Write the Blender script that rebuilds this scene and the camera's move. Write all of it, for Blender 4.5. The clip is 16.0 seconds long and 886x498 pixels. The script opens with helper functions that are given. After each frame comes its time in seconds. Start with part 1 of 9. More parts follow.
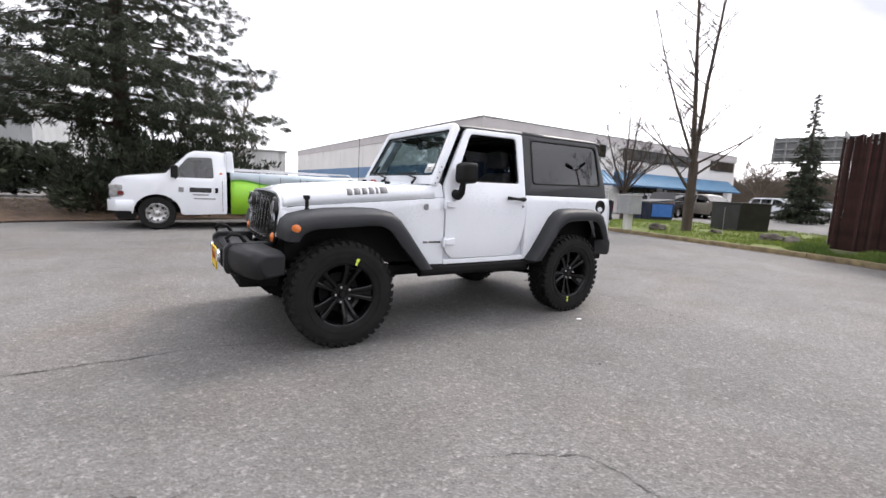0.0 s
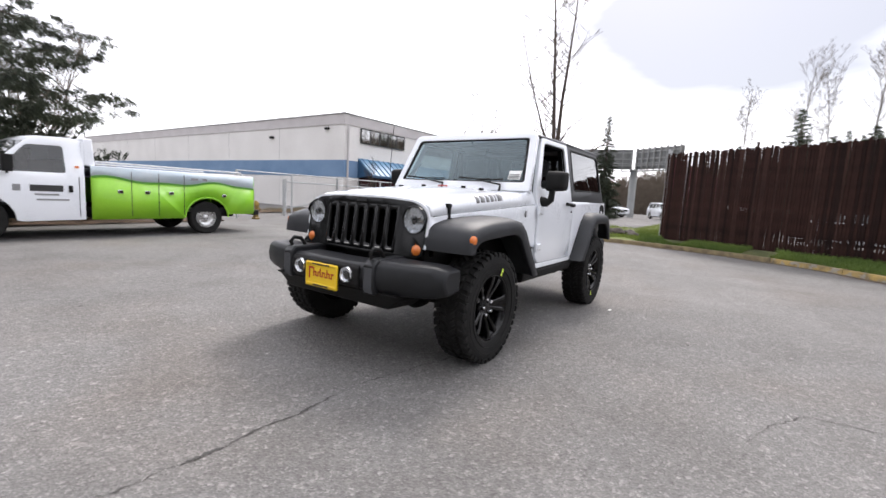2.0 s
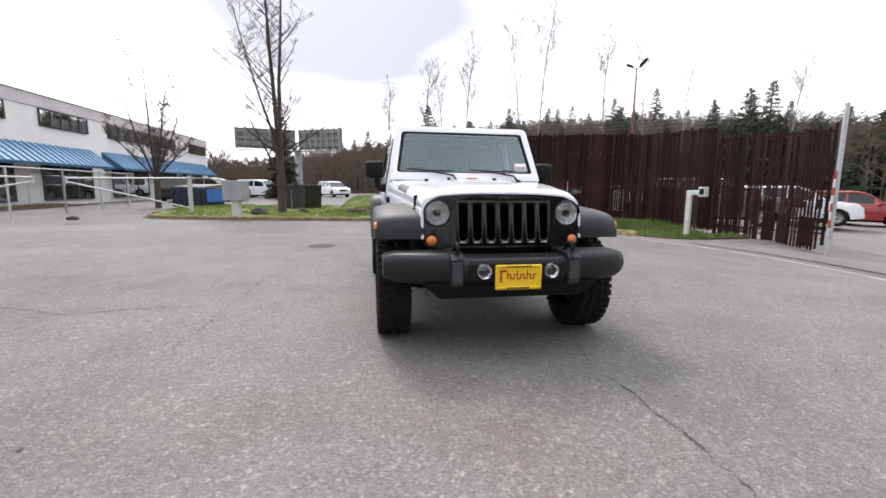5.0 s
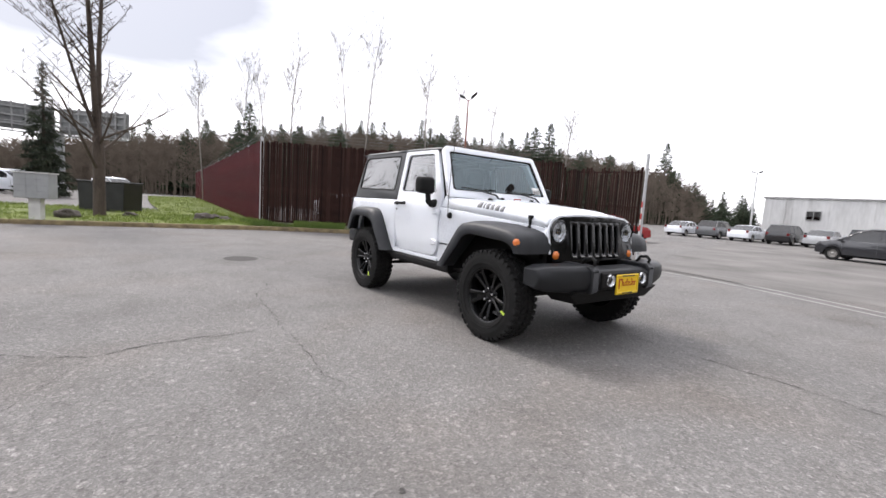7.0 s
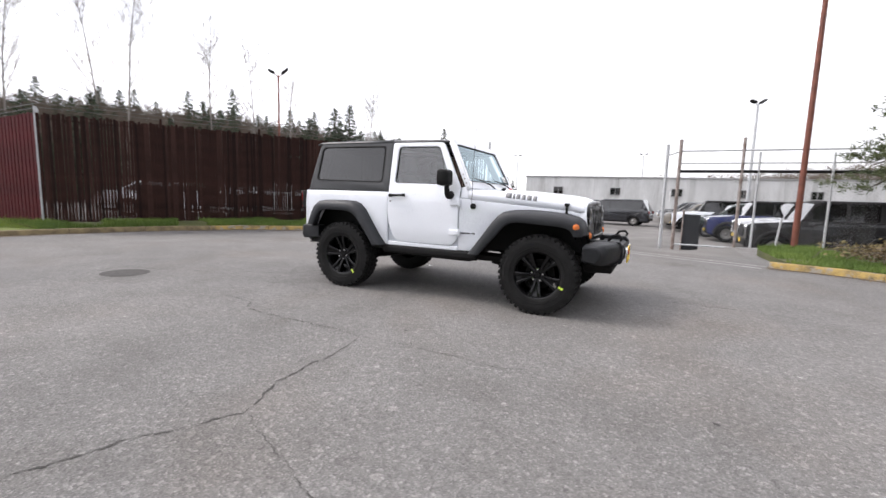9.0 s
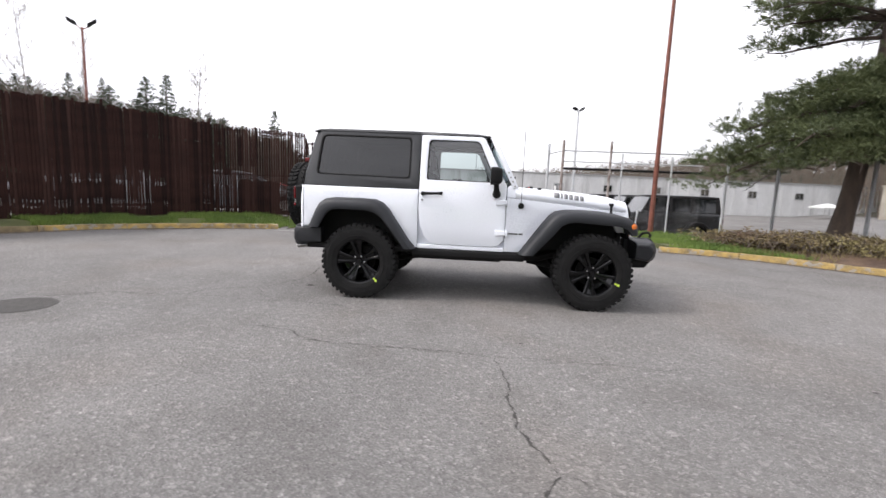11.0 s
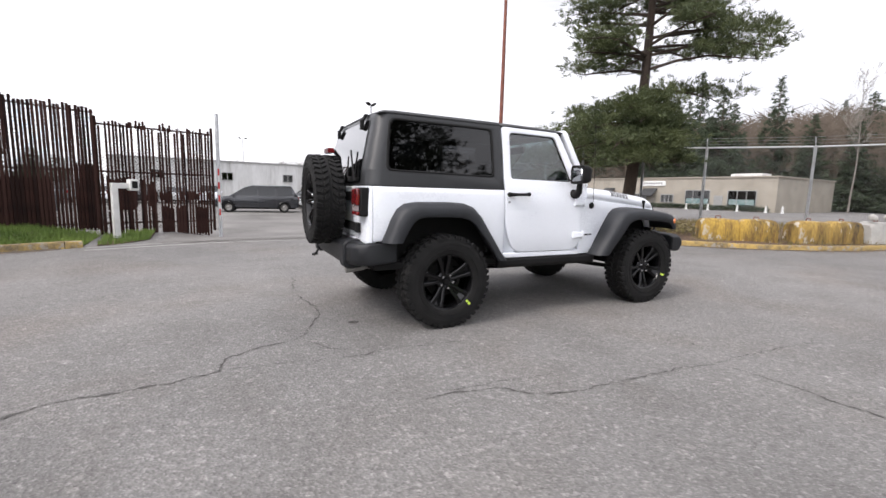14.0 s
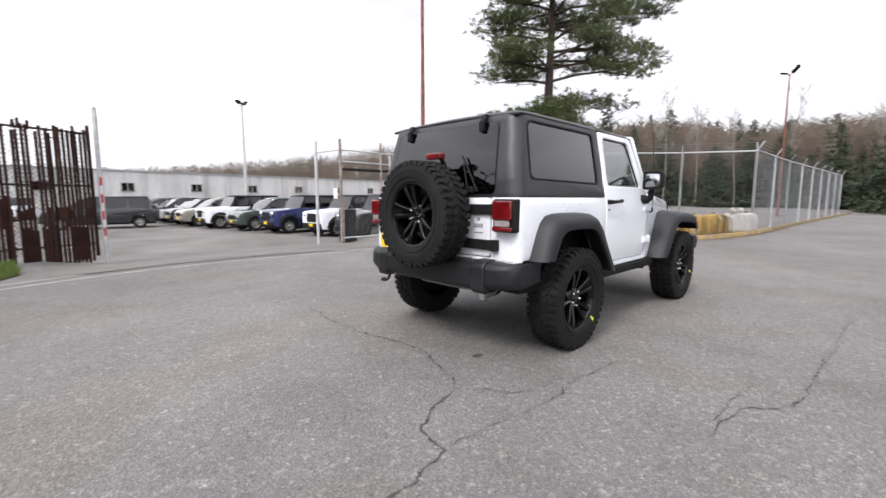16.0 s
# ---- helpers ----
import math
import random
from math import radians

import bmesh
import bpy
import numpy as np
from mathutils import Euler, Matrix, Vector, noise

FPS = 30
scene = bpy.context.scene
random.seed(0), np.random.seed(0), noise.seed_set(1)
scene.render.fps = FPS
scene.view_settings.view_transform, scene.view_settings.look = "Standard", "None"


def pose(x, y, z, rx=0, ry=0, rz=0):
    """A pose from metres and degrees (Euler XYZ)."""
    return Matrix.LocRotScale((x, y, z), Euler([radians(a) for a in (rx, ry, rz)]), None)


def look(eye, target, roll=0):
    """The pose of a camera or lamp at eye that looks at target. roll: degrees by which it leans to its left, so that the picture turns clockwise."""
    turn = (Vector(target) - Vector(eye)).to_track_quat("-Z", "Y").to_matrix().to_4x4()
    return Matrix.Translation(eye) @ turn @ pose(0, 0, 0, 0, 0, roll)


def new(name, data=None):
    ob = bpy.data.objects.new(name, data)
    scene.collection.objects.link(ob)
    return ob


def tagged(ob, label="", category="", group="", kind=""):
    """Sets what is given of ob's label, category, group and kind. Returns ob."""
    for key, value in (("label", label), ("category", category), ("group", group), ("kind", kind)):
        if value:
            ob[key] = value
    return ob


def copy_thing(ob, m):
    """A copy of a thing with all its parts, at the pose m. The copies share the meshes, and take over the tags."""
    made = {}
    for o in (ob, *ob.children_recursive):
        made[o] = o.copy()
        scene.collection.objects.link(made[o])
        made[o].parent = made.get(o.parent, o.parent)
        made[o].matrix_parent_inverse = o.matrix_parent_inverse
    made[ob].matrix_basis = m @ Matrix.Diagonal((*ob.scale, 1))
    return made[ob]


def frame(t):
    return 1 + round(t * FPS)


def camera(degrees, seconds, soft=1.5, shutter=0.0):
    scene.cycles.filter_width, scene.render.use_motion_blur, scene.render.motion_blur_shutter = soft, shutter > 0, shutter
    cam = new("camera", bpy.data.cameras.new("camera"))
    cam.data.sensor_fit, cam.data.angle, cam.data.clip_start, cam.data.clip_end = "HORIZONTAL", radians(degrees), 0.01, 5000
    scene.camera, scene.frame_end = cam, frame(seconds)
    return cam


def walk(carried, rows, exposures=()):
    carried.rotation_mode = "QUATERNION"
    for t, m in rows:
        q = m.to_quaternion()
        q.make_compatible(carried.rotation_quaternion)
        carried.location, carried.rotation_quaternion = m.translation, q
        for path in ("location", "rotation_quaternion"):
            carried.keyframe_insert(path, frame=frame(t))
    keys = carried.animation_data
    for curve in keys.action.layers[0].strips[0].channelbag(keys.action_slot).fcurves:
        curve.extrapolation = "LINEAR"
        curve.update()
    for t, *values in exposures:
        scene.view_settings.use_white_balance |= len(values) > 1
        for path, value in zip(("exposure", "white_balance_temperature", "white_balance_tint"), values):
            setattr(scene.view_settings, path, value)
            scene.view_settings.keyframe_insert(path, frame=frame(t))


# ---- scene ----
cam = camera(91.2, 16.0, shutter=0.3)

PATH = [
    (0, (2.295, 3.878, 1.193), (1.222, 2.212, 0.921), 2.6),
    (0.5, (2.74, 3.541, 1.153), (1.514, 1.977, 0.928), 1.7),
    (1, (3.193, 3.201, 1.141), (1.819, 1.764, 0.929), 2.9),
    (1.5, (3.562, 2.77, 1.133), (2.041, 1.49, 0.917), 2.8),
    (2, (3.871, 2.297, 1.153), (2.24, 1.165, 0.912), 3.1),
    (2.5, (4.163, 1.804, 1.156), (2.383, 0.926, 0.909), 1.8),
    (3, (4.338, 1.27, 1.161), (2.466, 0.603, 0.934), 0.5),
    (3.5, (4.535, 0.698, 1.145), (2.581, 0.332, 0.924), 1.0),
    (4, (4.584, 0.126, 1.143), (2.606, 0.007, 0.872), 1.4),
    (4.5, (4.639, -0.45, 1.146), (2.662, -0.259, 0.907), 0.8),
    (4.7, (4.662, -0.644, 1.167), (2.695, -0.397, 0.902), 0.7),
    (6.8, (4.111, -3.233, 1.154), (2.468, -2.106, 0.987), 2.2),
    (7, (3.978, -3.374, 1.153), (2.366, -2.208, 0.947), 3.6),
    (7.5, (3.635, -3.879, 1.148), (2.16, -2.556, 0.877), 3.2),
    (8, (3.258, -4.361, 1.178), (1.954, -2.876, 0.874), 1.9),
    (8.5, (2.754, -4.742, 1.155), (1.599, -3.128, 0.909), 1.6),
    (9, (2.244, -5.068, 1.147), (1.364, -3.288, 0.902), 1.7),
    (9.2, (2.043, -5.157, 1.172), (1.232, -3.347, 0.912), 2.7),
    (11.3, (-0.307, -5.327, 1.173), (-0.321, -3.343, 0.92), 0.1),
    (11.5, (-0.494, -5.282, 1.165), (-0.426, -3.295, 0.945), -1.4),
    (12, (-1.0, -5.153, 1.184), (-0.757, -3.179, 0.972), -0.7),
    (12.5, (-1.52, -5.018, 1.208), (-1.046, -3.095, 0.928), -0.7),
    (13, (-1.997, -4.733, 1.18), (-1.47, -2.82, 0.93), 0.5),
    (13.5, (-2.453, -4.423, 1.169), (-1.702, -2.582, 0.953), 1.8),
    (14, (-2.869, -4.045, 1.141), (-1.973, -2.276, 0.88), 1.5),
    (14.5, (-3.248, -3.662, 1.132), (-2.238, -1.948, 0.928), 0.7),
    (15, (-3.596, -3.267, 1.135), (-2.503, -1.604, 0.935), -0.3),
    (15.5, (-3.913, -2.844, 1.145), (-2.739, -1.24, 0.925), 0.3),
    (16, (-4.27, -2.484, 1.17), (-2.874, -1.072, 0.935), -0.0),
]
walk(cam, [(t, look(eye, target, roll)) for t, eye, target, roll in PATH], exposures=[(0.0, 1.15, 6600, 14), (4.5, 1.15, 6600, 14), (7.0, 1.10, 6600, 14), (8.5, 1.02, 6600, 14), (9.2, 1.03, 6600, 14), (12.0, 1.07, 6600, 14), (16.0, 1.09, 6600, 14)])

# ---- world ----
# daylight under broken, bright cloud: a veiled sun behind the jeep
SUN_ELEVATION, SUN_HEADING = 48.0, 192.0   # degrees; heading counted from +x towards +y
world = bpy.data.worlds.new("sky")
scene.world = world
world.use_nodes = True


def build_sky():
    nt = world.node_tree
    nt.nodes.clear()
    out = nt.nodes.new("ShaderNodeOutputWorld")
    background = nt.nodes.new("ShaderNodeBackground")
    sky = nt.nodes.new("ShaderNodeTexSky")
    sky.sky_type, sky.sun_disc = "NISHITA", False
    sky.sun_elevation = radians(SUN_ELEVATION)
    sky.sun_rotation = radians(90.0 - SUN_HEADING)
    sky.air_density, sky.dust_density = 1.0, 2.0
    coord = nt.nodes.new("ShaderNodeTexCoord")
    stretch = nt.nodes.new("ShaderNodeMapping")
    stretch.inputs["Scale"].default_value = (1.0, 1.0, 3.2)
    stretch.inputs["Rotation"].default_value = (0.0, 0.0, radians(-160.0))
    stretch.inputs["Location"].default_value = (3.1, 0.4, 0.2)
    clouds = nt.nodes.new("ShaderNodeTexNoise")
    clouds.inputs["Scale"].default_value, clouds.inputs["Detail"].default_value = 1.2, 7.0
    clouds.inputs["Roughness"].default_value = 0.5
    ramp = nt.nodes.new("ShaderNodeValToRGB")
    ramp.color_ramp.elements[0].position, ramp.color_ramp.elements[0].color = 0.38, (8.6, 8.8, 9.2, 1)
    ramp.color_ramp.elements[1].position, ramp.color_ramp.elements[1].color = 0.82, (1.75, 1.84, 2.04, 1)
    # one heavier grey cloud low in the west
    near = nt.nodes.new("ShaderNodeVectorMath")
    near.operation = "DOT_PRODUCT"
    near.inputs[1].default_value = Vector((math.cos(radians(184)) * 0.95, math.sin(radians(184)) * 0.95, 0.31)).normalized()
    swell = nt.nodes.new("ShaderNodeMapRange")
    swell.inputs["From Min"].default_value, swell.inputs["From Max"].default_value = 0.94, 1.0
    swell.inputs["To Max"].default_value = 0.33
    heap = nt.nodes.new("ShaderNodeMath")
    nt.links.new(coord.outputs["Generated"], near.inputs[0])
    nt.links.new(near.outputs["Value"], swell.inputs["Value"])
    nt.links.new(swell.outputs["Result"], heap.inputs[0])
    nt.links.new(clouds.outputs["Fac"], heap.inputs[1])
    mix = nt.nodes.new("ShaderNodeMix")
    mix.data_type = "RGBA"
    mix.inputs["Factor"].default_value = 0.9
    nt.links.new(coord.outputs["Generated"], stretch.inputs["Vector"])
    nt.links.new(stretch.outputs["Vector"], clouds.inputs["Vector"])
    nt.links.new(heap.outputs[0], ramp.inputs["Fac"])
    nt.links.new(sky.outputs["Color"], mix.inputs[6])
    nt.links.new(ramp.outputs["Color"], mix.inputs[7])
    # the veil is brightest round the hidden sun
    toward = nt.nodes.new("ShaderNodeVectorMath")
    toward.operation = "DOT_PRODUCT"
    _a, _b = radians(SUN_HEADING), radians(SUN_ELEVATION)
    toward.inputs[1].default_value = (math.cos(_a) * math.cos(_b), math.sin(_a) * math.cos(_b), math.sin(_b))
    veil = nt.nodes.new("ShaderNodeMapRange")
    veil.inputs["From Min"].default_value, veil.inputs["From Max"].default_value = -0.3, 1.0
    veil.inputs["To Min"].default_value, veil.inputs["To Max"].default_value = 0.72, 1.65
    glow = nt.nodes.new("ShaderNodeVectorMath")
    glow.operation = "SCALE"
    nt.links.new(coord.outputs["Generated"], toward.inputs[0])
    nt.links.new(toward.outputs["Value"], veil.inputs["Value"])
    nt.links.new(mix.outputs[2], glow.inputs[0])
    nt.links.new(veil.outputs["Result"], glow.inputs["Scale"])
    nt.links.new(glow.outputs["Vector"], background.inputs["Color"])
    background.inputs["Strength"].default_value = 0.106
    nt.links.new(background.outputs["Background"], out.inputs["Surface"])


build_sky()
sun = new("sun", bpy.data.lights.new("sun", "SUN"))
sun.data.energy, sun.data.angle, sun.data.color = 1.12, radians(14.0), (1.0, 0.97, 0.92)
_e, _h = radians(SUN_ELEVATION), radians(SUN_HEADING)
sun.matrix_world = look((20 * math.cos(_h), 20 * math.sin(_h), 20 * math.tan(_e)), (0, 0, 0))


# ---- materials ----
def node_material(name):
    m = bpy.data.materials.new(name)
    m.use_nodes = True
    return m, m.node_tree, m.node_tree.nodes["Principled BSDF"]


def surf(name, dark, light, scale=6.0, rough=0.6, bump=0.15, fine=90.0, metal=0.0, coat=0.0, spread=0.12, lengthen=(1, 1, 1), depth=0.01, shine=0.5):
    """A surface with broad patches between two colours, a fine grain and a little relief."""
    m, nt, bsdf = node_material(name)
    coord, mapping = nt.nodes.new("ShaderNodeTexCoord"), nt.nodes.new("ShaderNodeMapping")
    mapping.inputs["Scale"].default_value = lengthen
    nt.links.new(coord.outputs["Object"], mapping.inputs["Vector"])
    broad, grain = nt.nodes.new("ShaderNodeTexNoise"), nt.nodes.new("ShaderNodeTexNoise")
    for tex, s, d in ((broad, scale, 5.0), (grain, fine, 3.0)):
        tex.inputs["Scale"].default_value, tex.inputs["Detail"].default_value = s, d
        nt.links.new(mapping.outputs["Vector"], tex.inputs["Vector"])
    blend = nt.nodes.new("ShaderNodeMath")
    blend.operation = "MULTIPLY_ADD"
    blend.inputs[1].default_value, blend.inputs[2].default_value = 0.35, 0.0
    nt.links.new(grain.outputs["Fac"], blend.inputs[0])
    total = nt.nodes.new("ShaderNodeMath")
    total.operation = "MULTIPLY_ADD"
    total.inputs[1].default_value = 0.65
    nt.links.new(broad.outputs["Fac"], total.inputs[0])
    nt.links.new(blend.outputs[0], total.inputs[2])
    ramp = nt.nodes.new("ShaderNodeValToRGB")
    ramp.color_ramp.elements[0].position, ramp.color_ramp.elements[1].position = 0.34, 0.66
    ramp.color_ramp.elements[0].color, ramp.color_ramp.elements[1].color = (*dark, 1), (*light, 1)
    nt.links.new(total.outputs[0], ramp.inputs["Fac"])
    nt.links.new(ramp.outputs["Color"], bsdf.inputs["Base Color"])
    rough_map = nt.nodes.new("ShaderNodeMapRange")
    rough_map.inputs["To Min"].default_value = max(0.02, rough - spread)
    rough_map.inputs["To Max"].default_value = min(1.0, rough + spread)
    nt.links.new(total.outputs[0], rough_map.inputs["Value"])
    nt.links.new(rough_map.outputs["Result"], bsdf.inputs["Roughness"])
    if bump:
        relief = nt.nodes.new("ShaderNodeBump")
        relief.inputs["Strength"].default_value, relief.inputs["Distance"].default_value = bump, depth
        nt.links.new(grain.outputs["Fac"], relief.inputs["Height"])
        nt.links.new(relief.outputs["Normal"], bsdf.inputs["Normal"])
    bsdf.inputs["Metallic"].default_value = metal
    bsdf.inputs["Specular IOR Level"].default_value = shine
    bsdf.inputs["Coat Weight"].default_value = coat
    bsdf.inputs["Coat Roughness"].default_value = 0.04
    return m


def streaked(m, colour, size=9.0, low=0.55, high=0.66, tall=0.12, most=0.85):
    """Runs of grime or bare patches drawn down over a finished surface."""
    nt = m.node_tree
    bsdf = nt.nodes["Principled BSDF"]
    before = bsdf.inputs["Base Color"].links[0].from_socket
    coord, mapping, tex = nt.nodes.new("ShaderNodeTexCoord"), nt.nodes.new("ShaderNodeMapping"), nt.nodes.new("ShaderNodeTexNoise")
    mapping.inputs["Scale"].default_value = (1, 1, tall)
    mapping.inputs["Location"].default_value = (size * 3.1, size * 1.7, colour[0] * 40)
    tex.inputs["Scale"].default_value, tex.inputs["Detail"].default_value, tex.inputs["Roughness"].default_value = size, 6.0, 0.65
    nt.links.new(coord.outputs["Object"], mapping.inputs["Vector"])
    nt.links.new(mapping.outputs["Vector"], tex.inputs["Vector"])
    cover = nt.nodes.new("ShaderNodeMapRange")
    cover.inputs["From Min"].default_value, cover.inputs["From Max"].default_value, cover.inputs["To Max"].default_value = low, high, most
    nt.links.new(tex.outputs["Fac"], cover.inputs["Value"])
    mix = nt.nodes.new("ShaderNodeMix")
    mix.data_type = "RGBA"
    nt.links.new(cover.outputs["Result"], mix.inputs[0])
    nt.links.new(before, mix.inputs[6])
    mix.inputs[7].default_value = (*colour, 1)
    nt.links.new(mix.outputs[2], bsdf.inputs["Base Color"])
    return m


def pane_material(name, tint, base_gloss=0.05, sheen=(1.0, 1.0, 1.0), steep=4.0):
    """A tinted pane: clear straight through, with a glossy surface that grows at grazing angles."""
    m, nt, bsdf = node_material(name)
    nt.nodes.remove(bsdf)
    out = nt.nodes["Material Output"]
    clear, gloss, mix = nt.nodes.new("ShaderNodeBsdfTransparent"), nt.nodes.new("ShaderNodeBsdfGlossy"), nt.nodes.new("ShaderNodeMixShader")
    clear.inputs["Color"].default_value = (*tint, 1)
    gloss.inputs["Roughness"].default_value = 0.015
    gloss.inputs["Color"].default_value = (*sheen, 1)
    weight = nt.nodes.new("ShaderNodeLayerWeight")
    power, scale = nt.nodes.new("ShaderNodeMath"), nt.nodes.new("ShaderNodeMath")
    power.operation, power.inputs[1].default_value = "POWER", steep
    scale.operation, scale.inputs[1].default_value, scale.inputs[2].default_value = "MULTIPLY_ADD", 0.9, base_gloss
    nt.links.new(weight.outputs["Facing"], power.inputs[0])
    nt.links.new(power.outputs[0], scale.inputs[0])
    nt.links.new(scale.outputs[0], mix.inputs[0])
    nt.links.new(clear.outputs[0], mix.inputs[1])
    nt.links.new(gloss.outputs[0], mix.inputs[2])
    nt.links.new(mix.outputs[0], out.inputs["Surface"])
    return m


WHITE_PAINT = surf("white_car_paint", (0.78, 0.805, 0.85), (0.83, 0.855, 0.90), 2.0, 0.28, 0.0, 60, coat=0.8, spread=0.04)
GREY_PLASTIC = surf("textured_grey_plastic", (0.012, 0.0128, 0.015), (0.021, 0.0225, 0.0265), 5.0, 0.52, 0.25, 420, spread=0.08, depth=0.002, shine=0.4)
BUMPER_PLASTIC = surf("textured_black_plastic", (0.009, 0.0095, 0.011), (0.016, 0.017, 0.0195), 5.0, 0.50, 0.25, 420, spread=0.08, depth=0.002, shine=0.35)
MIRROR_GLASS = surf("mirror_glass", (0.30, 0.31, 0.32), (0.36, 0.37, 0.38), 20, 0.05, 0.0, 200, metal=1.0, spread=0.02)
TOP_PLASTIC = surf("grained_black_top", (0.019, 0.020, 0.021), (0.030, 0.031, 0.033), 4.0, 0.42, 0.2, 520, spread=0.07, depth=0.002)
WHEEL_BLACK = surf("satin_black", (0.0025, 0.0025, 0.0028), (0.0045, 0.0045, 0.005), 8.0, 0.20, 0.0, 200, spread=0.05, shine=0.32)
RUBBER = surf("tyre_rubber", (0.008, 0.008, 0.008), (0.018, 0.0175, 0.017), 9.0, 0.80, 0.35, 300, spread=0.1, depth=0.004, shine=0.22)
BLACK_MATT = surf("matt_black", (0.005, 0.005, 0.005), (0.011, 0.0105, 0.0105), 7.0, 0.7, 0.2, 150, shine=0.25)
# Near-black colour puts the shade inside the grille into the surface.
DARK_VOID = surf("grille_shade_black", (0.002, 0.002, 0.002), (0.004, 0.004, 0.004), 7.0, 0.9, 0.2, 150, shine=0.05)
REFLECTOR = surf("lamp_reflector", (0.70, 0.71, 0.73), (0.92, 0.93, 0.94), 40, 0.16, 0.9, 34, metal=0.85, depth=0.02)
CHROME = surf("chrome", (0.65, 0.66, 0.68), (0.8, 0.8, 0.82), 20, 0.12, 0.0, 200, metal=1.0, spread=0.05)
STEEL = surf("dull_steel", (0.22, 0.21, 0.20), (0.40, 0.39, 0.37), 12, 0.45, 0.2, 160, metal=0.7)
GALVANISED = surf("galvanised_steel", (0.40, 0.41, 0.42), (0.56, 0.57, 0.58), 14, 0.5, 0.15, 160, metal=0.15)
SEAT_CLOTH = surf("dark_seat_cloth", (0.018, 0.018, 0.019), (0.040, 0.040, 0.042), 16, 0.9, 0.3, 400)
WINDSCREEN = pane_material("windscreen_glass", (0.50, 0.62, 0.66), 0.14, (0.78, 0.94, 1.0))
DOOR_GLASS = pane_material("door_glass", (0.40, 0.47, 0.46), 0.08, steep=2.7)
PRIVACY_GLASS = pane_material("privacy_glass", (0.026, 0.028, 0.031), 0.045, steep=3.2)
LENS_CLEAR = pane_material("lamp_lens", (0.9, 0.92, 0.94), 0.08)
REVERSE_LENS = surf("clear_ribbed_lens", (0.16, 0.13, 0.13), (0.40, 0.36, 0.36), 40, 0.2, 0.2, 120, coat=0.4)
RED_LENS = surf("red_lens", (0.09, 0.003, 0.004), (0.17, 0.006, 0.008), 14, 0.16, 0.1, 120, coat=0.5)
AMBER_LENS = surf("amber_lens", (0.62, 0.14, 0.02), (0.80, 0.23, 0.04), 22, 0.2, 0.15, 150, coat=0.5)
YELLOW_PLATE = surf("yellow_plate", (0.80, 0.52, 0.01), (0.88, 0.60, 0.02), 9, 0.4, 0.05, 120)
RED_INK = surf("red_ink", (0.35, 0.02, 0.01), (0.48, 0.03, 0.02), 30, 0.5, 0.0, 120)
BLACK_INK = surf("black_ink", (0.015, 0.015, 0.016), (0.03, 0.03, 0.03), 30, 0.5, 0.0, 120)
LETTER_INK = surf("dark_letter_vinyl", (0.16, 0.16, 0.165), (0.26, 0.26, 0.265), 30, 0.5, 0.0, 120)
GREY_INK = surf("grey_ink", (0.20, 0.20, 0.21), (0.28, 0.28, 0.29), 30, 0.5, 0.0, 120)
PAPER = surf("white_paper", (0.72, 0.72, 0.70), (0.82, 0.82, 0.80), 30, 0.6, 0.0, 120)
LIME_PAINT = surf("lime_marker", (0.55, 0.75, 0.05), (0.75, 0.9, 0.15), 40, 0.5, 0.0, 120)


# ---- mesh tools ----
def part(name, bm, material, parent=None, label="", solid=0.0, bevel=0.0, smooth=35.0, matrix=None, segments=2):
    """Link a bmesh as one mesh object, under a thing or a part where one is given."""
    me = bpy.data.meshes.new(name)
    bm.to_mesh(me)
    bm.free()
    for m in material if isinstance(material, (list, tuple)) else (material,):
        me.materials.append(m)
    me.polygons.foreach_set("use_smooth", [True] * len(me.polygons))
    me.set_sharp_from_angle(angle=radians(smooth))
    ob = new(name, me)
    if parent is not None:
        ob.parent = parent
    if matrix is not None:
        ob.matrix_basis = matrix
    if solid:
        mod = ob.modifiers.new("thickness", "SOLIDIFY")
        mod.thickness, mod.offset = solid, -1.0
    if bevel:
        mod = ob.modifiers.new("rounded", "BEVEL")
        mod.width, mod.segments, mod.limit_method, mod.angle_limit = bevel, segments, "ANGLE", radians(32)
        mod.harden_normals = False
    if label:
        ob["label"] = label
    return ob


def thing(name, label, category, group="", kind="", matrix=None):
    ob = new(name)
    ob.empty_display_size = 0.2
    if matrix is not None:
        ob.matrix_basis = matrix
    return tagged(ob, label, category, group, kind)


def sheet(outline, holes=(), us=(), vs=(), place=None, out=(0, 0, 1)):
    """A flat outline with holes, cut along us and vs, then bent into place(u, v)."""
    bm = bmesh.new()
    edges = []
    for loop in (outline, *holes):
        ring = [bm.verts.new((u, v, 0)) for u, v in loop]
        edges += [bm.edges.new((ring[i - 1], ring[i])) for i in range(len(ring))]
    bmesh.ops.triangle_fill(bm, use_beauty=True, use_dissolve=False, edges=edges, normal=(0, 0, 1))
    for axis, cuts in ((0, us), (1, vs)):
        for c in cuts:
            co, no = [0, 0, 0], [0, 0, 0]
            co[axis], no[axis] = c, 1
            bmesh.ops.bisect_plane(bm, geom=bm.verts[:] + bm.edges[:] + bm.faces[:], plane_co=co, plane_no=no, dist=1e-5)
    bmesh.ops.recalc_face_normals(bm, faces=bm.faces)
    if place:
        for v in bm.verts:
            v.co = place(v.co.x, v.co.y)
    bm.normal_update()
    total = Vector()
    for f in bm.faces:
        total += f.normal * f.calc_area()
    if total.dot(Vector(out)) < 0:
        bmesh.ops.reverse_faces(bm, faces=bm.faces)
    return bm


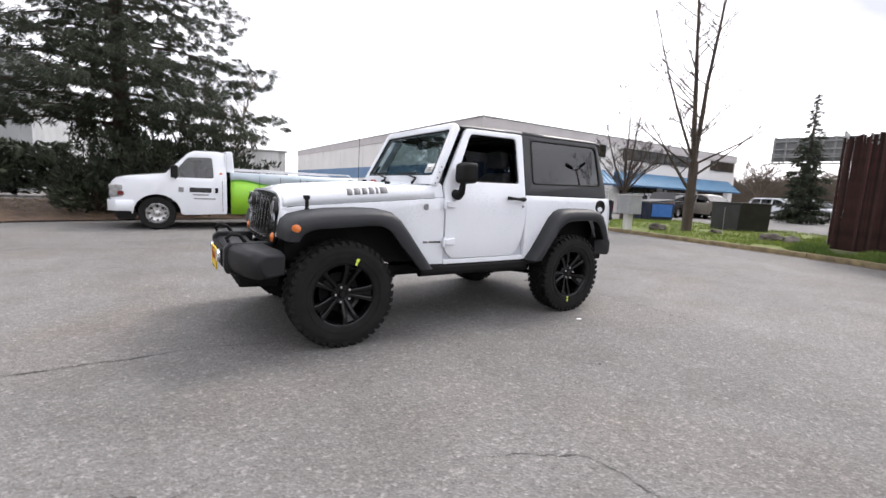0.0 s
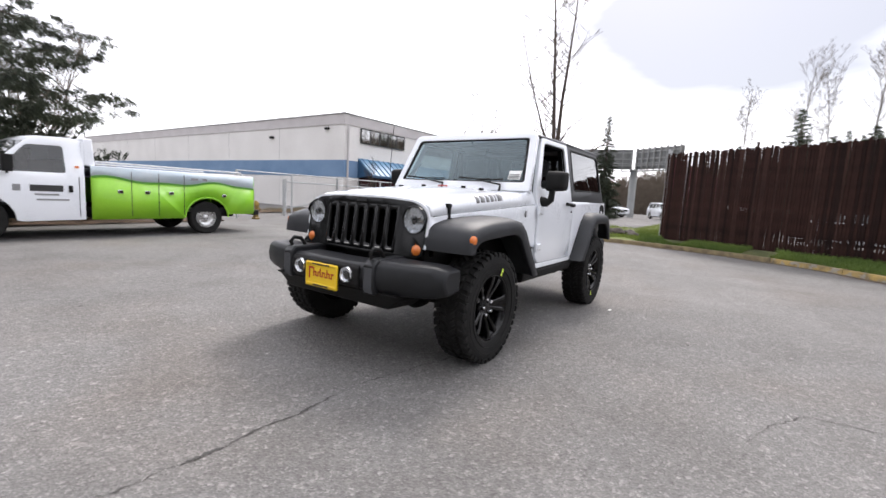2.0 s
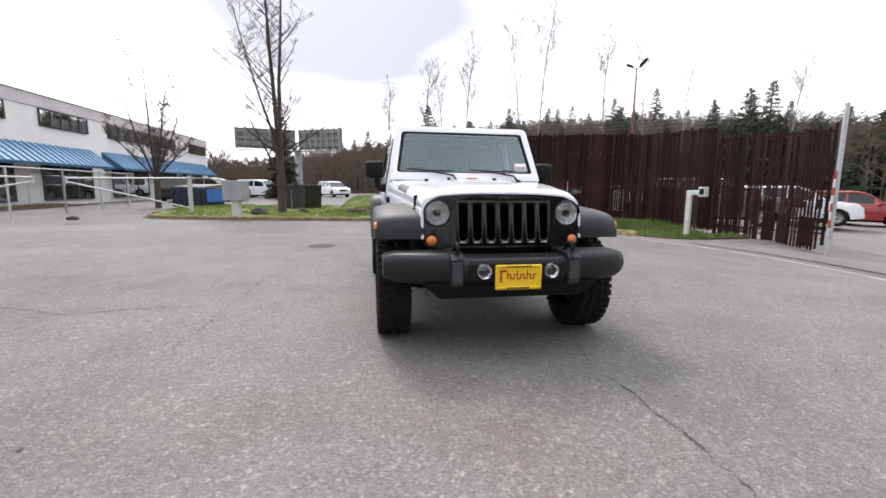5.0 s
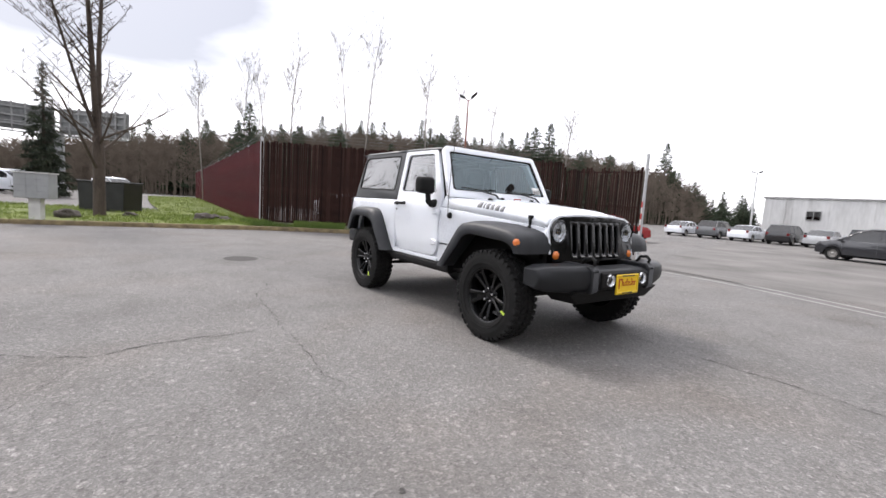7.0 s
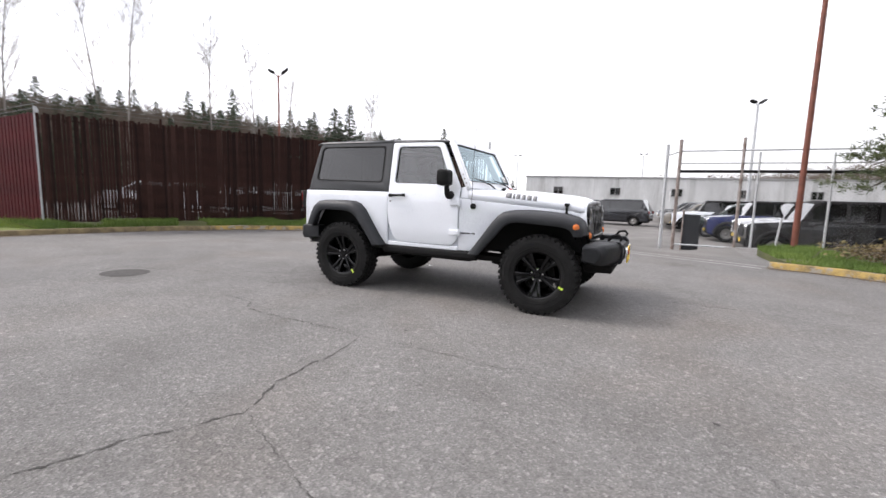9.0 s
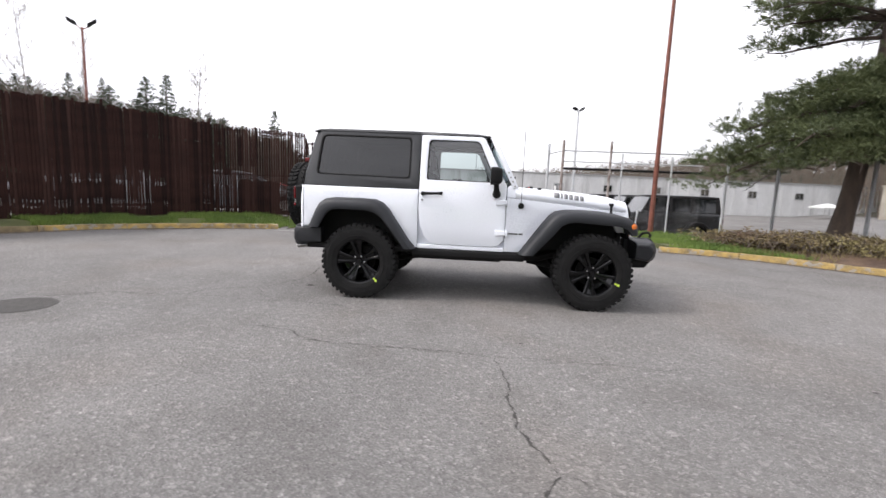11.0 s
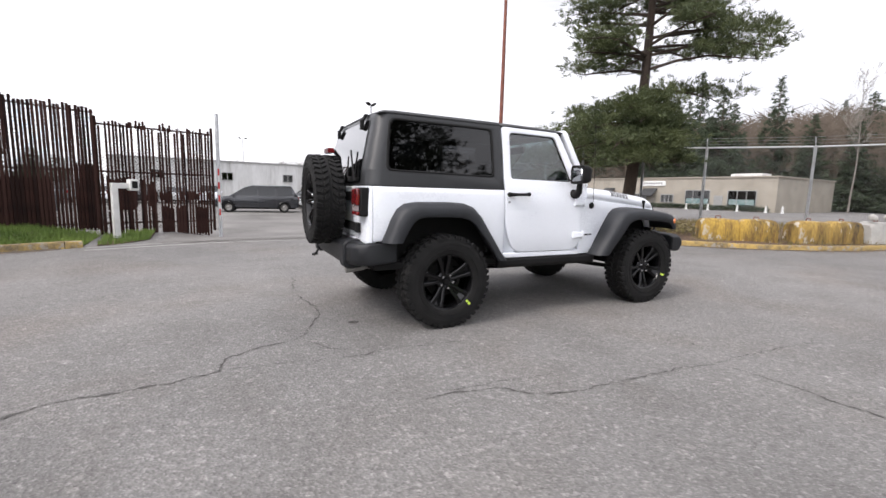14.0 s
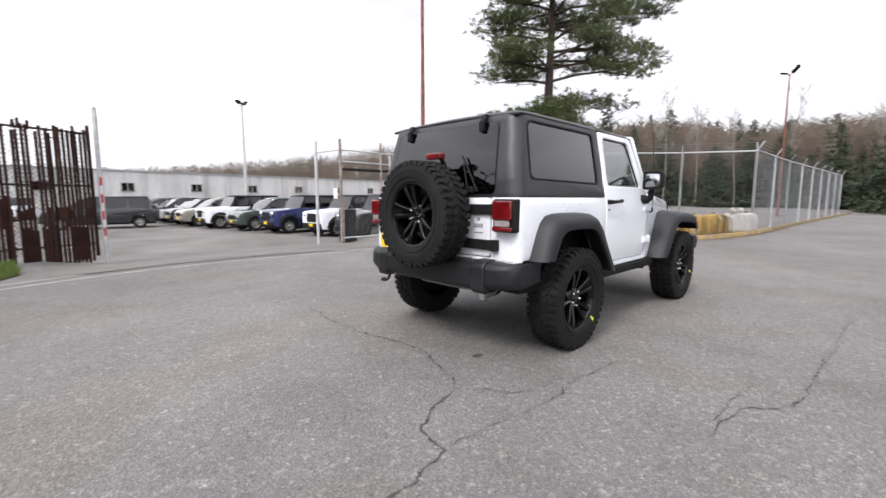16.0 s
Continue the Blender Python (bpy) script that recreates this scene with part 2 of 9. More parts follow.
def rounded(points, r, n=4):
    """The outline with its corners rounded; r is one radius or one for each corner."""
    made, count = [], len(points)
    for i, p in enumerate(points):
        a, p, b = Vector(points[i - 1]), Vector(p), Vector(points[(i + 1) % count])
        reach = r[i] if isinstance(r, (list, tuple)) else r
        reach = min(reach, (a - p).length * 0.48, (b - p).length * 0.48)
        if reach <= 1e-4:
            made.append(tuple(p))
            continue
        s, e = p + (a - p).normalized() * reach, p + (b - p).normalized() * reach
        for k in range(n + 1):
            t = k / n
            made.append(tuple(s * (1 - t) ** 2 + p * 2 * t * (1 - t) + e * t * t))
    return made


def loft(rings, close=True, caps=True):
    """Skin a row of rings, each with the same number of points."""
    bm = bmesh.new()
    rows = [[bm.verts.new(p) for p in ring] for ring in rings]
    n = len(rows[0])
    for a, b in zip(rows, rows[1:]):
        for i in range(n if close else n - 1):
            j = (i + 1) % n
            bm.faces.new((a[i], a[j], b[j], b[i]))
    if caps and close:
        bm.faces.new(rows[0][::-1])
        bm.faces.new(rows[-1])
    bmesh.ops.recalc_face_normals(bm, faces=bm.faces)
    return bm


def box(lo, hi, bm=None, m=None):
    bm = bm or bmesh.new()
    vs = [bm.verts.new((x, y, z)) for x in (lo[0], hi[0]) for y in (lo[1], hi[1]) for z in (lo[2], hi[2])]
    if m is not None:
        for v in vs:
            v.co = m @ v.co
    for q in ((0, 1, 3, 2), (4, 6, 7, 5), (0, 4, 5, 1), (2, 3, 7, 6), (0, 2, 6, 4), (1, 5, 7, 3)):
        bm.faces.new([vs[i] for i in q])
    return bm


def lathe(profile, n=40, axis="y", bm=None, caps=False):
    """Turn a profile of (radius, height) round an axis."""
    bm = bm or bmesh.new()
    rows = []
    for k in range(n):
        a = 2 * math.pi * k / n
        c, s = math.cos(a), math.sin(a)
        rows.append([bm.verts.new({"y": (r * c, h, r * s), "z": (r * c, r * s, h), "x": (h, r * c, r * s)}[axis]) for r, h in profile])
    faces = []
    for k in range(n):
        a, b = rows[k], rows[(k + 1) % n]
        for i in range(len(profile) - 1):
            faces.append(bm.faces.new((a[i], a[i + 1], b[i + 1], b[i])))
    if caps:
        faces.append(bm.faces.new([row[0] for row in rows]))
        faces.append(bm.faces.new([row[-1] for row in rows]))
    bmesh.ops.recalc_face_normals(bm, faces=faces)
    return bm


def tube(points, r, n=8, bm=None, radii=None):
    """A round bar along a row of points."""
    bm = bm or bmesh.new()
    pts = [Vector(p) for p in points]
    side, rows = None, []
    for i, p in enumerate(pts):
        d = (pts[min(i + 1, len(pts) - 1)] - pts[max(i - 1, 0)]).normalized()
        if side is None:
            side = d.orthogonal().normalized()
        side = (side - d * side.dot(d)).normalized()
        up, rr = d.cross(side), radii[i] if radii else r
        rows.append([bm.verts.new(p + (side * math.cos(2 * math.pi * k / n) + up * math.sin(2 * math.pi * k / n)) * rr) for k in range(n)])
    for a, b in zip(rows, rows[1:]):
        for i in range(n):
            j = (i + 1) % n
            bm.faces.new((a[i], a[j], b[j], b[i]))
    bm.faces.new(rows[0][::-1])
    bm.faces.new(rows[-1])
    return bm


def moved(bm, m):
    bmesh.ops.transform(bm, matrix=m, verts=bm.verts)
    return bm


def circle(r, n=20, c=(0, 0)):
    return [(c[0] + r * math.cos(2 * math.pi * k / n), c[1] + r * math.sin(2 * math.pi * k / n)) for k in range(n)]


def lerp(a, b, t):
    return a + (b - a) * t


def steps(v, knots):
    """Straight lines between knots (v, value)."""
    for (a, x), (b, y) in zip(knots, knots[1:]):
        if v <= b:
            return lerp(x, y, max(0.0, min(1.0, (v - a) / (b - a))))
    return knots[-1][1]


# ---- ground, kerbs, verges ----
rng = random.Random(7)


def asphalt_material():
    m, nt, bsdf = node_material("worn_asphalt")
    coord = nt.nodes.new("ShaderNodeTexCoord")

    def tex(kind, scale, detail=None):
        n = nt.nodes.new(kind)
        n.inputs["Scale"].default_value = scale
        if detail is not None:
            n.inputs["Detail"].default_value = detail
        nt.links.new(coord.outputs["Object"], n.inputs["Vector"])
        return n

    def ramp(source, stops):
        n = nt.nodes.new("ShaderNodeValToRGB")
        els = n.color_ramp.elements
        while len(els) < len(stops):
            els.new(0.5)
        for e, (p, c) in zip(els, stops):
            e.position, e.color = p, (*c, 1)
        nt.links.new(source, n.inputs["Fac"])
        return n.outputs["Color"]

    def mix(kind, a, b, fac):
        n = nt.nodes.new("ShaderNodeMix")
        n.data_type, n.blend_type = "RGBA", kind
        n.inputs[0].default_value = fac
        nt.links.new(a, n.inputs[6])
        nt.links.new(b, n.inputs[7])
        return n.outputs[2]
    stones, chips, dust = tex("ShaderNodeTexVoronoi", 62.0), tex("ShaderNodeTexVoronoi", 150.0), tex("ShaderNodeTexNoise", 260.0, 2.0)
    fleck, rust, pits = tex("ShaderNodeTexVoronoi", 34.0), tex("ShaderNodeTexNoise", 0.55, 4.0), tex("ShaderNodeTexNoise", 16.0, 5.0)
    bw3 = nt.nodes.new("ShaderNodeSeparateColor")
    nt.links.new(fleck.outputs["Color"], bw3.inputs[0])
    bw = nt.nodes.new("ShaderNodeSeparateColor")
    nt.links.new(stones.outputs["Color"], bw.inputs[0])
    bw2 = nt.nodes.new("ShaderNodeSeparateColor")
    nt.links.new(chips.outputs["Color"], bw2.inputs[0])
    big = ramp(bw.outputs[0], [(0.0, (0.135, 0.130, 0.126)), (0.25, (0.200, 0.194, 0.188)), (0.86, (0.240, 0.234, 0.227)), (0.95, (0.34, 0.332, 0.32)), (1.0, (0.48, 0.47, 0.455))])
    small = ramp(bw2.outputs[0], [(0.0, (0.13, 0.126, 0.122)), (0.6, (0.225, 0.218, 0.210)), (0.9, (0.30, 0.292, 0.284)), (1.0, (0.50, 0.49, 0.475))])
    base = mix("MIX", big, small, 0.5)
    broad, streak, blot = tex("ShaderNodeTexNoise", 0.32, 5.0), tex("ShaderNodeTexNoise", 1.7, 6.0), tex("ShaderNodeTexNoise", 0.9, 3.0)
    tone = ramp(broad.outputs["Fac"], [(0.32, (0.60, 0.596, 0.596)), (0.68, (0.81, 0.802, 0.796))])
    wear = ramp(streak.outputs["Fac"], [(0.30, (0.86, 0.85, 0.84)), (0.55, (1.0, 1.0, 1.0)), (0.75, (1.06, 1.055, 1.05))])
    stain = ramp(blot.outputs["Fac"], [(0.24, (0.72, 0.68, 0.65)), (0.33, (1.0, 1.0, 1.0))])
    grit = ramp(dust.outputs["Fac"], [(0.3, (0.78, 0.78, 0.78)), (0.7, (1.2, 1.2, 1.2))])
    speck = ramp(bw3.outputs[0], [(0.0, (0.80, 0.80, 0.80)), (0.12, (1.0, 1.0, 1.0)), (0.95, (1.0, 1.0, 1.0)), (0.98, (1.6, 1.59, 1.57))])
    brown = ramp(rust.outputs["Fac"], [(0.50, (1.0, 1.0, 1.0)), (0.70, (0.99, 0.945, 0.91))])
    pit = ramp(pits.outputs["Fac"], [(0.30, (0.70, 0.69, 0.68)), (0.44, (1.0, 1.0, 1.0))])
    c = base
    for layer, f in ((tone, 1.0), (wear, 1.0), (stain, 0.8), (grit, 0.6), (speck, 0.5), (brown, 1.0), (pit, 0.35)):
        c = mix("MULTIPLY", c, layer, f)
    nt.links.new(c, bsdf.inputs["Base Color"])
    bsdf.inputs["Roughness"].default_value = 0.86
    bsdf.inputs["Specular IOR Level"].default_value = 0.35
    bump = nt.nodes.new("ShaderNodeBump")
    bump.inputs["Strength"].default_value, bump.inputs["Distance"].default_value = 0.75, 0.008
    nt.links.new(stones.outputs["Distance"], bump.inputs["Height"])
    nt.links.new(bump.outputs["Normal"], bsdf.inputs["Normal"])
    return m


ASPHALT = asphalt_material()
CRACK = surf("open_crack", (0.030, 0.028, 0.026), (0.070, 0.066, 0.061), 25, 0.95, 0.3, 200)
CONCRETE = surf("grey_concrete", (0.30, 0.29, 0.27), (0.46, 0.45, 0.42), 3.0, 0.85, 0.4, 80)
PALE_CONCRETE = surf("pale_gutter_concrete", (0.20, 0.195, 0.185), (0.36, 0.35, 0.335), 3.0, 0.85, 0.4, 80)
DIRT_KERB = surf("mossy_kerb_concrete", (0.075, 0.056, 0.034), (0.25, 0.195, 0.10), 5.0, 0.9, 0.5, 70)
YELLOW_KERB = surf("worn_yellow_kerb", (0.09, 0.07, 0.045), (0.44, 0.30, 0.085), 5.0, 0.8, 0.5, 60)
GRASS_SOIL = surf("grass_ground", (0.045, 0.055, 0.018), (0.11, 0.115, 0.04), 1.6, 0.95, 0.6, 40, depth=0.03)
DRY_SOIL = surf("bark_and_leaf_ground", (0.050, 0.030, 0.020), (0.15, 0.095, 0.060), 3.0, 0.95, 0.8, 30, depth=0.04)
BLADE = surf("grass_blades", (0.062, 0.115, 0.018), (0.165, 0.235, 0.045), 1.2, 0.8, 0.0, 30)
LUSH_SOIL = surf("lush_grass_ground", (0.072, 0.100, 0.018), (0.165, 0.19, 0.042), 1.6, 0.95, 0.6, 40, depth=0.03)
LUSH_BLADE = surf("lush_grass_blades", (0.10, 0.16, 0.02), (0.25, 0.31, 0.06), 1.2, 0.8, 0.0, 30)
BLADE_DRY = surf("dry_weeds", (0.10, 0.085, 0.03), (0.24, 0.19, 0.09), 2.0, 0.85, 0.0, 30)
OLD_LOT = surf("patched_lot_asphalt", (0.075, 0.070, 0.064), (0.185, 0.175, 0.165), 0.5, 0.9, 0.4, 45, depth=0.01)


def lot_level(x, y):
    """The car storage lot lies half a metre below the yard, behind a short ramp."""
    down = steps(y, [(9.2, 0.0), (9.8, 0.05), (11.4, 0.45), (12.0, 0.5), (52.0, 0.5), (58.0, 0.0)])
    down *= max(0.0, min(1.0, (x + 8.5 + 0.55 * (y - 9.2)) / 2.0)) * max(0.0, min(1.0, (18.0 + 0.5 * y - x) / 4.0))
    ramp = steps(y, [(6.4, 0.0), (8.0, 0.12), (9.8, 0.27), (11.4, 0.45), (12.0, 0.5), (52.0, 0.5), (58.0, 0.0)])
    ramp *= max(0.0, min(1.0, x + 4.0)) * max(0.0, min(1.0, 4.0 + 0.6 * max(0.0, y - 8.8) - x))
    return -max(down, ramp)


LOT_ROWS = [6.0, 6.4, 7.2, 8.0, 8.8, 9.2, 9.8, 11.4, 12.0] + list(range(14, 53, 2)) + [58]


def ground_sheet():
    bm = bmesh.new()
    edge = [-1500, -300, -80, -40] + list(range(-38, 61, 1)) + [80, 300, 1500]
    up = [-1500, -300, -80, -20, 4] + LOT_ROWS + [80, 300, 1500]
    rows = [[bm.verts.new((x, y, lot_level(x, y))) for x in edge] for y in up]
    for a, b in zip(rows, rows[1:]):
        for i in range(len(edge) - 1):
            bm.faces.new((a[i], a[i + 1], b[i + 1], b[i]))
    return tagged(part("ground", bm, ASPHALT), "worn grey asphalt yard with light stone chips", "ground", kind="structure")


ground_sheet()


def smooth_line(points, step=0.25):
    """A curve through the points, cut into even steps."""
    pts = [Vector(p) for p in points]
    ext = [pts[0] * 2 - pts[1], *pts, pts[-1] * 2 - pts[-2]]
    dense = []
    for i in range(1, len(ext) - 2):
        p0, p1, p2, p3 = ext[i - 1:i + 3]
        for k in range(24):
            t = k / 24
            dense.append(0.5 * ((2 * p1) + (p2 - p0) * t + (2 * p0 - 5 * p1 + 4 * p2 - p3) * t * t + (3 * p1 - p0 - 3 * p2 + p3) * t ** 3))
    dense.append(pts[-1])
    out, left = [dense[0]], step
    for a, b in zip(dense, dense[1:]):
        d = (b - a).length
        while d >= left and d > 1e-9:
            a = a + (b - a) * (left / d)
            out.append(a.copy())
            d -= left
            left = step
        left -= d
    return out


def side_of(line, i):
    d = line[min(i + 1, len(line) - 1)] - line[max(i - 1, 0)]
    return Vector((-d.y, d.x)).normalized()


KERB_WEST = smooth_line([(-16.5, -9.3), (-12.4, -8.7), (-11.3, -7.2), (-10.8, -5.0), (-10.4, -2.3), (-10.1, -0.2), (-9.5, 1.7), (-8.4, 3.5), (-7.2, 4.5), (-6.0, 5.2), (-4.95, 5.62)])
KERB_EAST = smooth_line([(4.1, 4.6), (5.2, 4.15), (6.2, 3.42), (7.3, 2.32), (8.6, 1.36), (10.2, 0.72), (13.0, 0.32), (20.0, 0.0), (40.0, -0.9)])


def build_kerb(name, line, label, inward, paint):
    kerb = thing(name, label, "kerb", kind="structure")
    per = 6
    for k in range(0, len(line) - 1, per):
        seg = line[k:k + per + 1]
        if len(seg) < 2:
            break
        rings = []
        for i, p in enumerate(seg):
            n = side_of(line, k + i) * inward
            d = (line[min(k + i + 1, len(line) - 1)] - line[max(k + i - 1, 0)]).normalized()
            q = p + d * (0.006 if i == 0 else -0.006 if i == len(seg) - 1 else 0)
            h = 0.115 + rng.uniform(-0.006, 0.006)
            prof = ((0.0, -0.03), (0.012, h - 0.03), (0.035, h), (0.15, h + 0.003), (0.165, h - 0.02), (0.165, -0.03))
            rings.append([(q.x + n.x * a, q.y + n.y * a, z) for a, z in prof])
        part("kerb_stone", loft(rings), paint(k), kerb, smooth=40)
    return kerb


build_kerb("kerb_west", KERB_WEST, "worn concrete kerb with old yellow paint and moss", 1, lambda k: YELLOW_KERB if k > len(KERB_WEST) - 26 else DIRT_KERB)
build_kerb("kerb_east", KERB_EAST, "yellow painted concrete kerb, chipped and stained", 1, lambda k: YELLOW_KERB if k < 46 else DIRT_KERB)

FENCE = [(-11.2, 0.07), (-7.6, 6.7), (-5.3, 7.95), (-3.08, 8.65)]


def verge(name, near, far, label, material, blades, blade_mat, height=0.11, rise=0.10, tall=0.11, seed=1, rows=8, clear=None, ramp=0.0, fade=0.0):
    """A bank between two lines, with blades of grass standing on it."""
    r = random.Random(seed)
    n = max(len(near), len(far))
    pick = lambda line, t: line[min(int(t * (len(line) - 1)), len(line) - 2)].lerp(line[min(int(t * (len(line) - 1)) + 1, len(line) - 1)], t * (len(line) - 1) % 1 if t < 1 else 1)

    def at(t, s):
        a, b = pick(near, t), pick(far, t)
        p = a.lerp(b, s)
        low = min(1.0, (1.0 - t) / fade + 0.02) if fade else 1.0
        return Vector((p.x, p.y, low * height + low * rise * (min(1.0, t / ramp) if ramp else 1.0) * math.sin(min(1, s * 1.4) * math.pi / 2) + 0.025 * noise.noise((p.x * 1.3, p.y * 1.3, 0))))
    bm = bmesh.new()
    grid = [[bm.verts.new(at(i / (n - 1), j / rows)) for j in range(rows + 1)] for i in range(n)]
    for a, b in zip(grid, grid[1:]):
        for j in range(rows):
            bm.faces.new((a[j], a[j + 1], b[j + 1], b[j]))
    for row in (grid[0], grid[-1]):
        low = [bm.verts.new((v.co.x, v.co.y, -0.02)) for v in row]
        for j in range(rows):
            bm.faces.new((row[j], row[j + 1], low[j + 1], low[j]))
    bmesh.ops.recalc_face_normals(bm, faces=bm.faces)
    for f in bm.faces:
        if f.normal.z < -0.1:
            f.normal_flip()
    tagged(part(name, bm, material, smooth=60), label, "verge", kind="structure")
    verts, faces = [], []
    for k in range(blades):
        t, s = r.random(), r.random() ** 1.1
        p = at(t, s)
        if clear and clear(p):
            continue
        if noise.noise((p.x * 0.9, p.y * 0.9, 4.0)) < -0.28:
            continue
        a, h = r.uniform(0, 6.28), tall * r.uniform(0.35, 1.1) * (1.0 + 0.8 * max(0, s - 0.7))
        w = Vector((math.cos(a), math.sin(a), 0)) * r.uniform(0.004, 0.009)
        lean = Vector((r.uniform(-0.5, 0.5), r.uniform(-0.5, 0.5), 1)) * h
        i = len(verts)
        verts += [p - w, p + w, p + lean * 0.55 + w * 0.7, p + lean]
        faces += [(i, i + 1, i + 2), (i, i + 2, i + 3)]
    me = bpy.data.meshes.new("grass")
    me.from_pydata([tuple(v) for v in verts], [], faces)
    me.materials.append(blade_mat)
    tagged(new("grass", me), "short green grass on the verge beside the kerb", "grass", kind="stuff")


def build_verges():
    shift = lambda line, d: [line[i] + side_of(line, i) * d for i in range(len(line))]
    west = shift(KERB_WEST, 0.15)
    fence = smooth_line([(-11.5, -0.5), (-11.2, 0.02), (-9.5, 3.3), (-7.7, 6.55), (-6.4, 7.35), (-5.25, 7.9)], 0.3)
    last = [p for p in west if p.y > -0.4]
    verge("verge_fence", last, fence, "grassy bank between kerb and slatted fence", GRASS_SOIL, 26000, BLADE, seed=3, tall=0.11, fade=0.10)
    verge("verge_keypad", smooth_line([(-4.95, 5.72), (-4.55, 6.1), (-4.25, 6.7)], 0.15), smooth_line([(-5.2, 7.85), (-4.75, 8.0), (-4.3, 8.1)], 0.15), "thin grass round the keypad post", DRY_SOIL, 2200, BLADE, seed=19, height=0.012, rise=0.02, tall=0.10)
    first = [p for p in west if p.y <= -0.3]
    far = smooth_line([(-19.0, -8.6), (-18.6, -6.0), (-17.8, -3.0), (-16.6, -0.6), (-11.5, -0.1)], 0.35)
    verge("verge_island", first, far, "patchy grass island with bare soil", LUSH_SOIL, 22000, LUSH_BLADE, seed=5, rise=0.05, tall=0.10, rows=14)
    long_strip = smooth_line([(-11.7, 0.05), (-30.0, 1.15), (-50.0, 2.38)], 0.8)
    verge("verge_red_fence", smooth_line([(-13.0, -1.4), (-18.0, -2.2), (-30.0, -2.4), (-50.0, -2.0)], 0.8), long_strip, "grass strip along the red fence", LUSH_SOIL, 12000, LUSH_BLADE, seed=9, height=0.06, tall=0.12)
    east = shift(KERB_EAST, 0.15)
    near = [p for p in east if 5.4 < p.x < 13.2]
    back = smooth_line([(6.6, 8.5), (7.8, 8.3), (9.3, 7.6), (11.2, 5.2), (12.5, 3.4), (13.4, 0.72)], 0.3)
    verge("verge_east", near, back, "bark and weeds behind the yellow kerb", DRY_SOIL, 9000, BLADE_DRY, seed=11, rise=0.28, tall=0.14, ramp=0.3)
    verge("verge_gate", [p for p in east if 4.2 < p.x < 6.6], smooth_line([(4.3, 6.9), (5.2, 8.1), (6.9, 8.4)], 0.3), "grass by the lamp post", GRASS_SOIL, 12000, BLADE, seed=13, height=0.107, rise=0.03, tall=0.10)
    soil_near = smooth_line([(9.0, -8.3), (6.5, -9.3), (3.6, -10.2), (0.0, -10.8), (-3.4, -11.2)], 0.4)
    soil_far = smooth_line([(10.0, -14.0), (7.0, -14.5), (3.6, -15.5), (0.0, -15.8), (-3.6, -15.0)], 0.4)
    verge("verge_trees", soil_near, soil_far, "brown bark mulch under the conifers", DRY_SOIL, 2500, BLADE_DRY, seed=15, height=0.03, rise=0.30, tall=0.10)
    verge("verge_building", smooth_line([(-6.5, -14.9), (-9.0, -15.2), (-13.0, -15.8), (-22.0, -15.9)], 0.4), smooth_line([(-6.5, -16.4), (-9.0, -16.7), (-13.0, -17.1), (-22.0, -17.2)], 0.4),
          "dry weedy strip along the office wall", DRY_SOIL, 5000, BLADE_DRY, seed=17, height=0.04, rise=0.06, tall=0.12)


build_verges()


def crack(points, width, seed):
    """An open crack: a jagged dark seam that widens and narrows along a polyline."""
    r = random.Random(seed)
    pts = [Vector((x, y, 0)) for x, y in points]
    for depth in range(5):
        out = [pts[0]]
        for a, b in zip(pts, pts[1:]):
            d = b - a
            out += [(a + b) / 2 + Vector((-d.y, d.x, 0)) * r.uniform(-1, 1) * (0.06, 0.10, 0.14, 0.22, 0.30)[depth], b]
        pts = out
    verts, faces = [], []
    for i, p in enumerate(pts):
        d = pts[min(i + 1, len(pts) - 1)] - pts[max(i - 1, 0)]
        n = Vector((-d.y, d.x, 0)).normalized() * width * (0.06 + 1.7 * abs(noise.noise((p.x * 11, p.y * 11, seed)))) * r.uniform(0.55, 1.25) * min(1, 0.25 + min(i, len(pts) - 1 - i) / 12)
        verts += [tuple(p - n + Vector((0, 0, 0.003))), tuple(p + n + Vector((0, 0, 0.003)))]
        if i:
            faces.append((2 * i - 2, 2 * i, 2 * i + 1, 2 * i - 1))
    me = bpy.data.meshes.new("pavement_crack")
    me.from_pydata(verts, [], faces)
    me.materials.append(CRACK)
    tagged(new("pavement_crack", me), "jagged open crack in the asphalt", "crack", kind="structure")


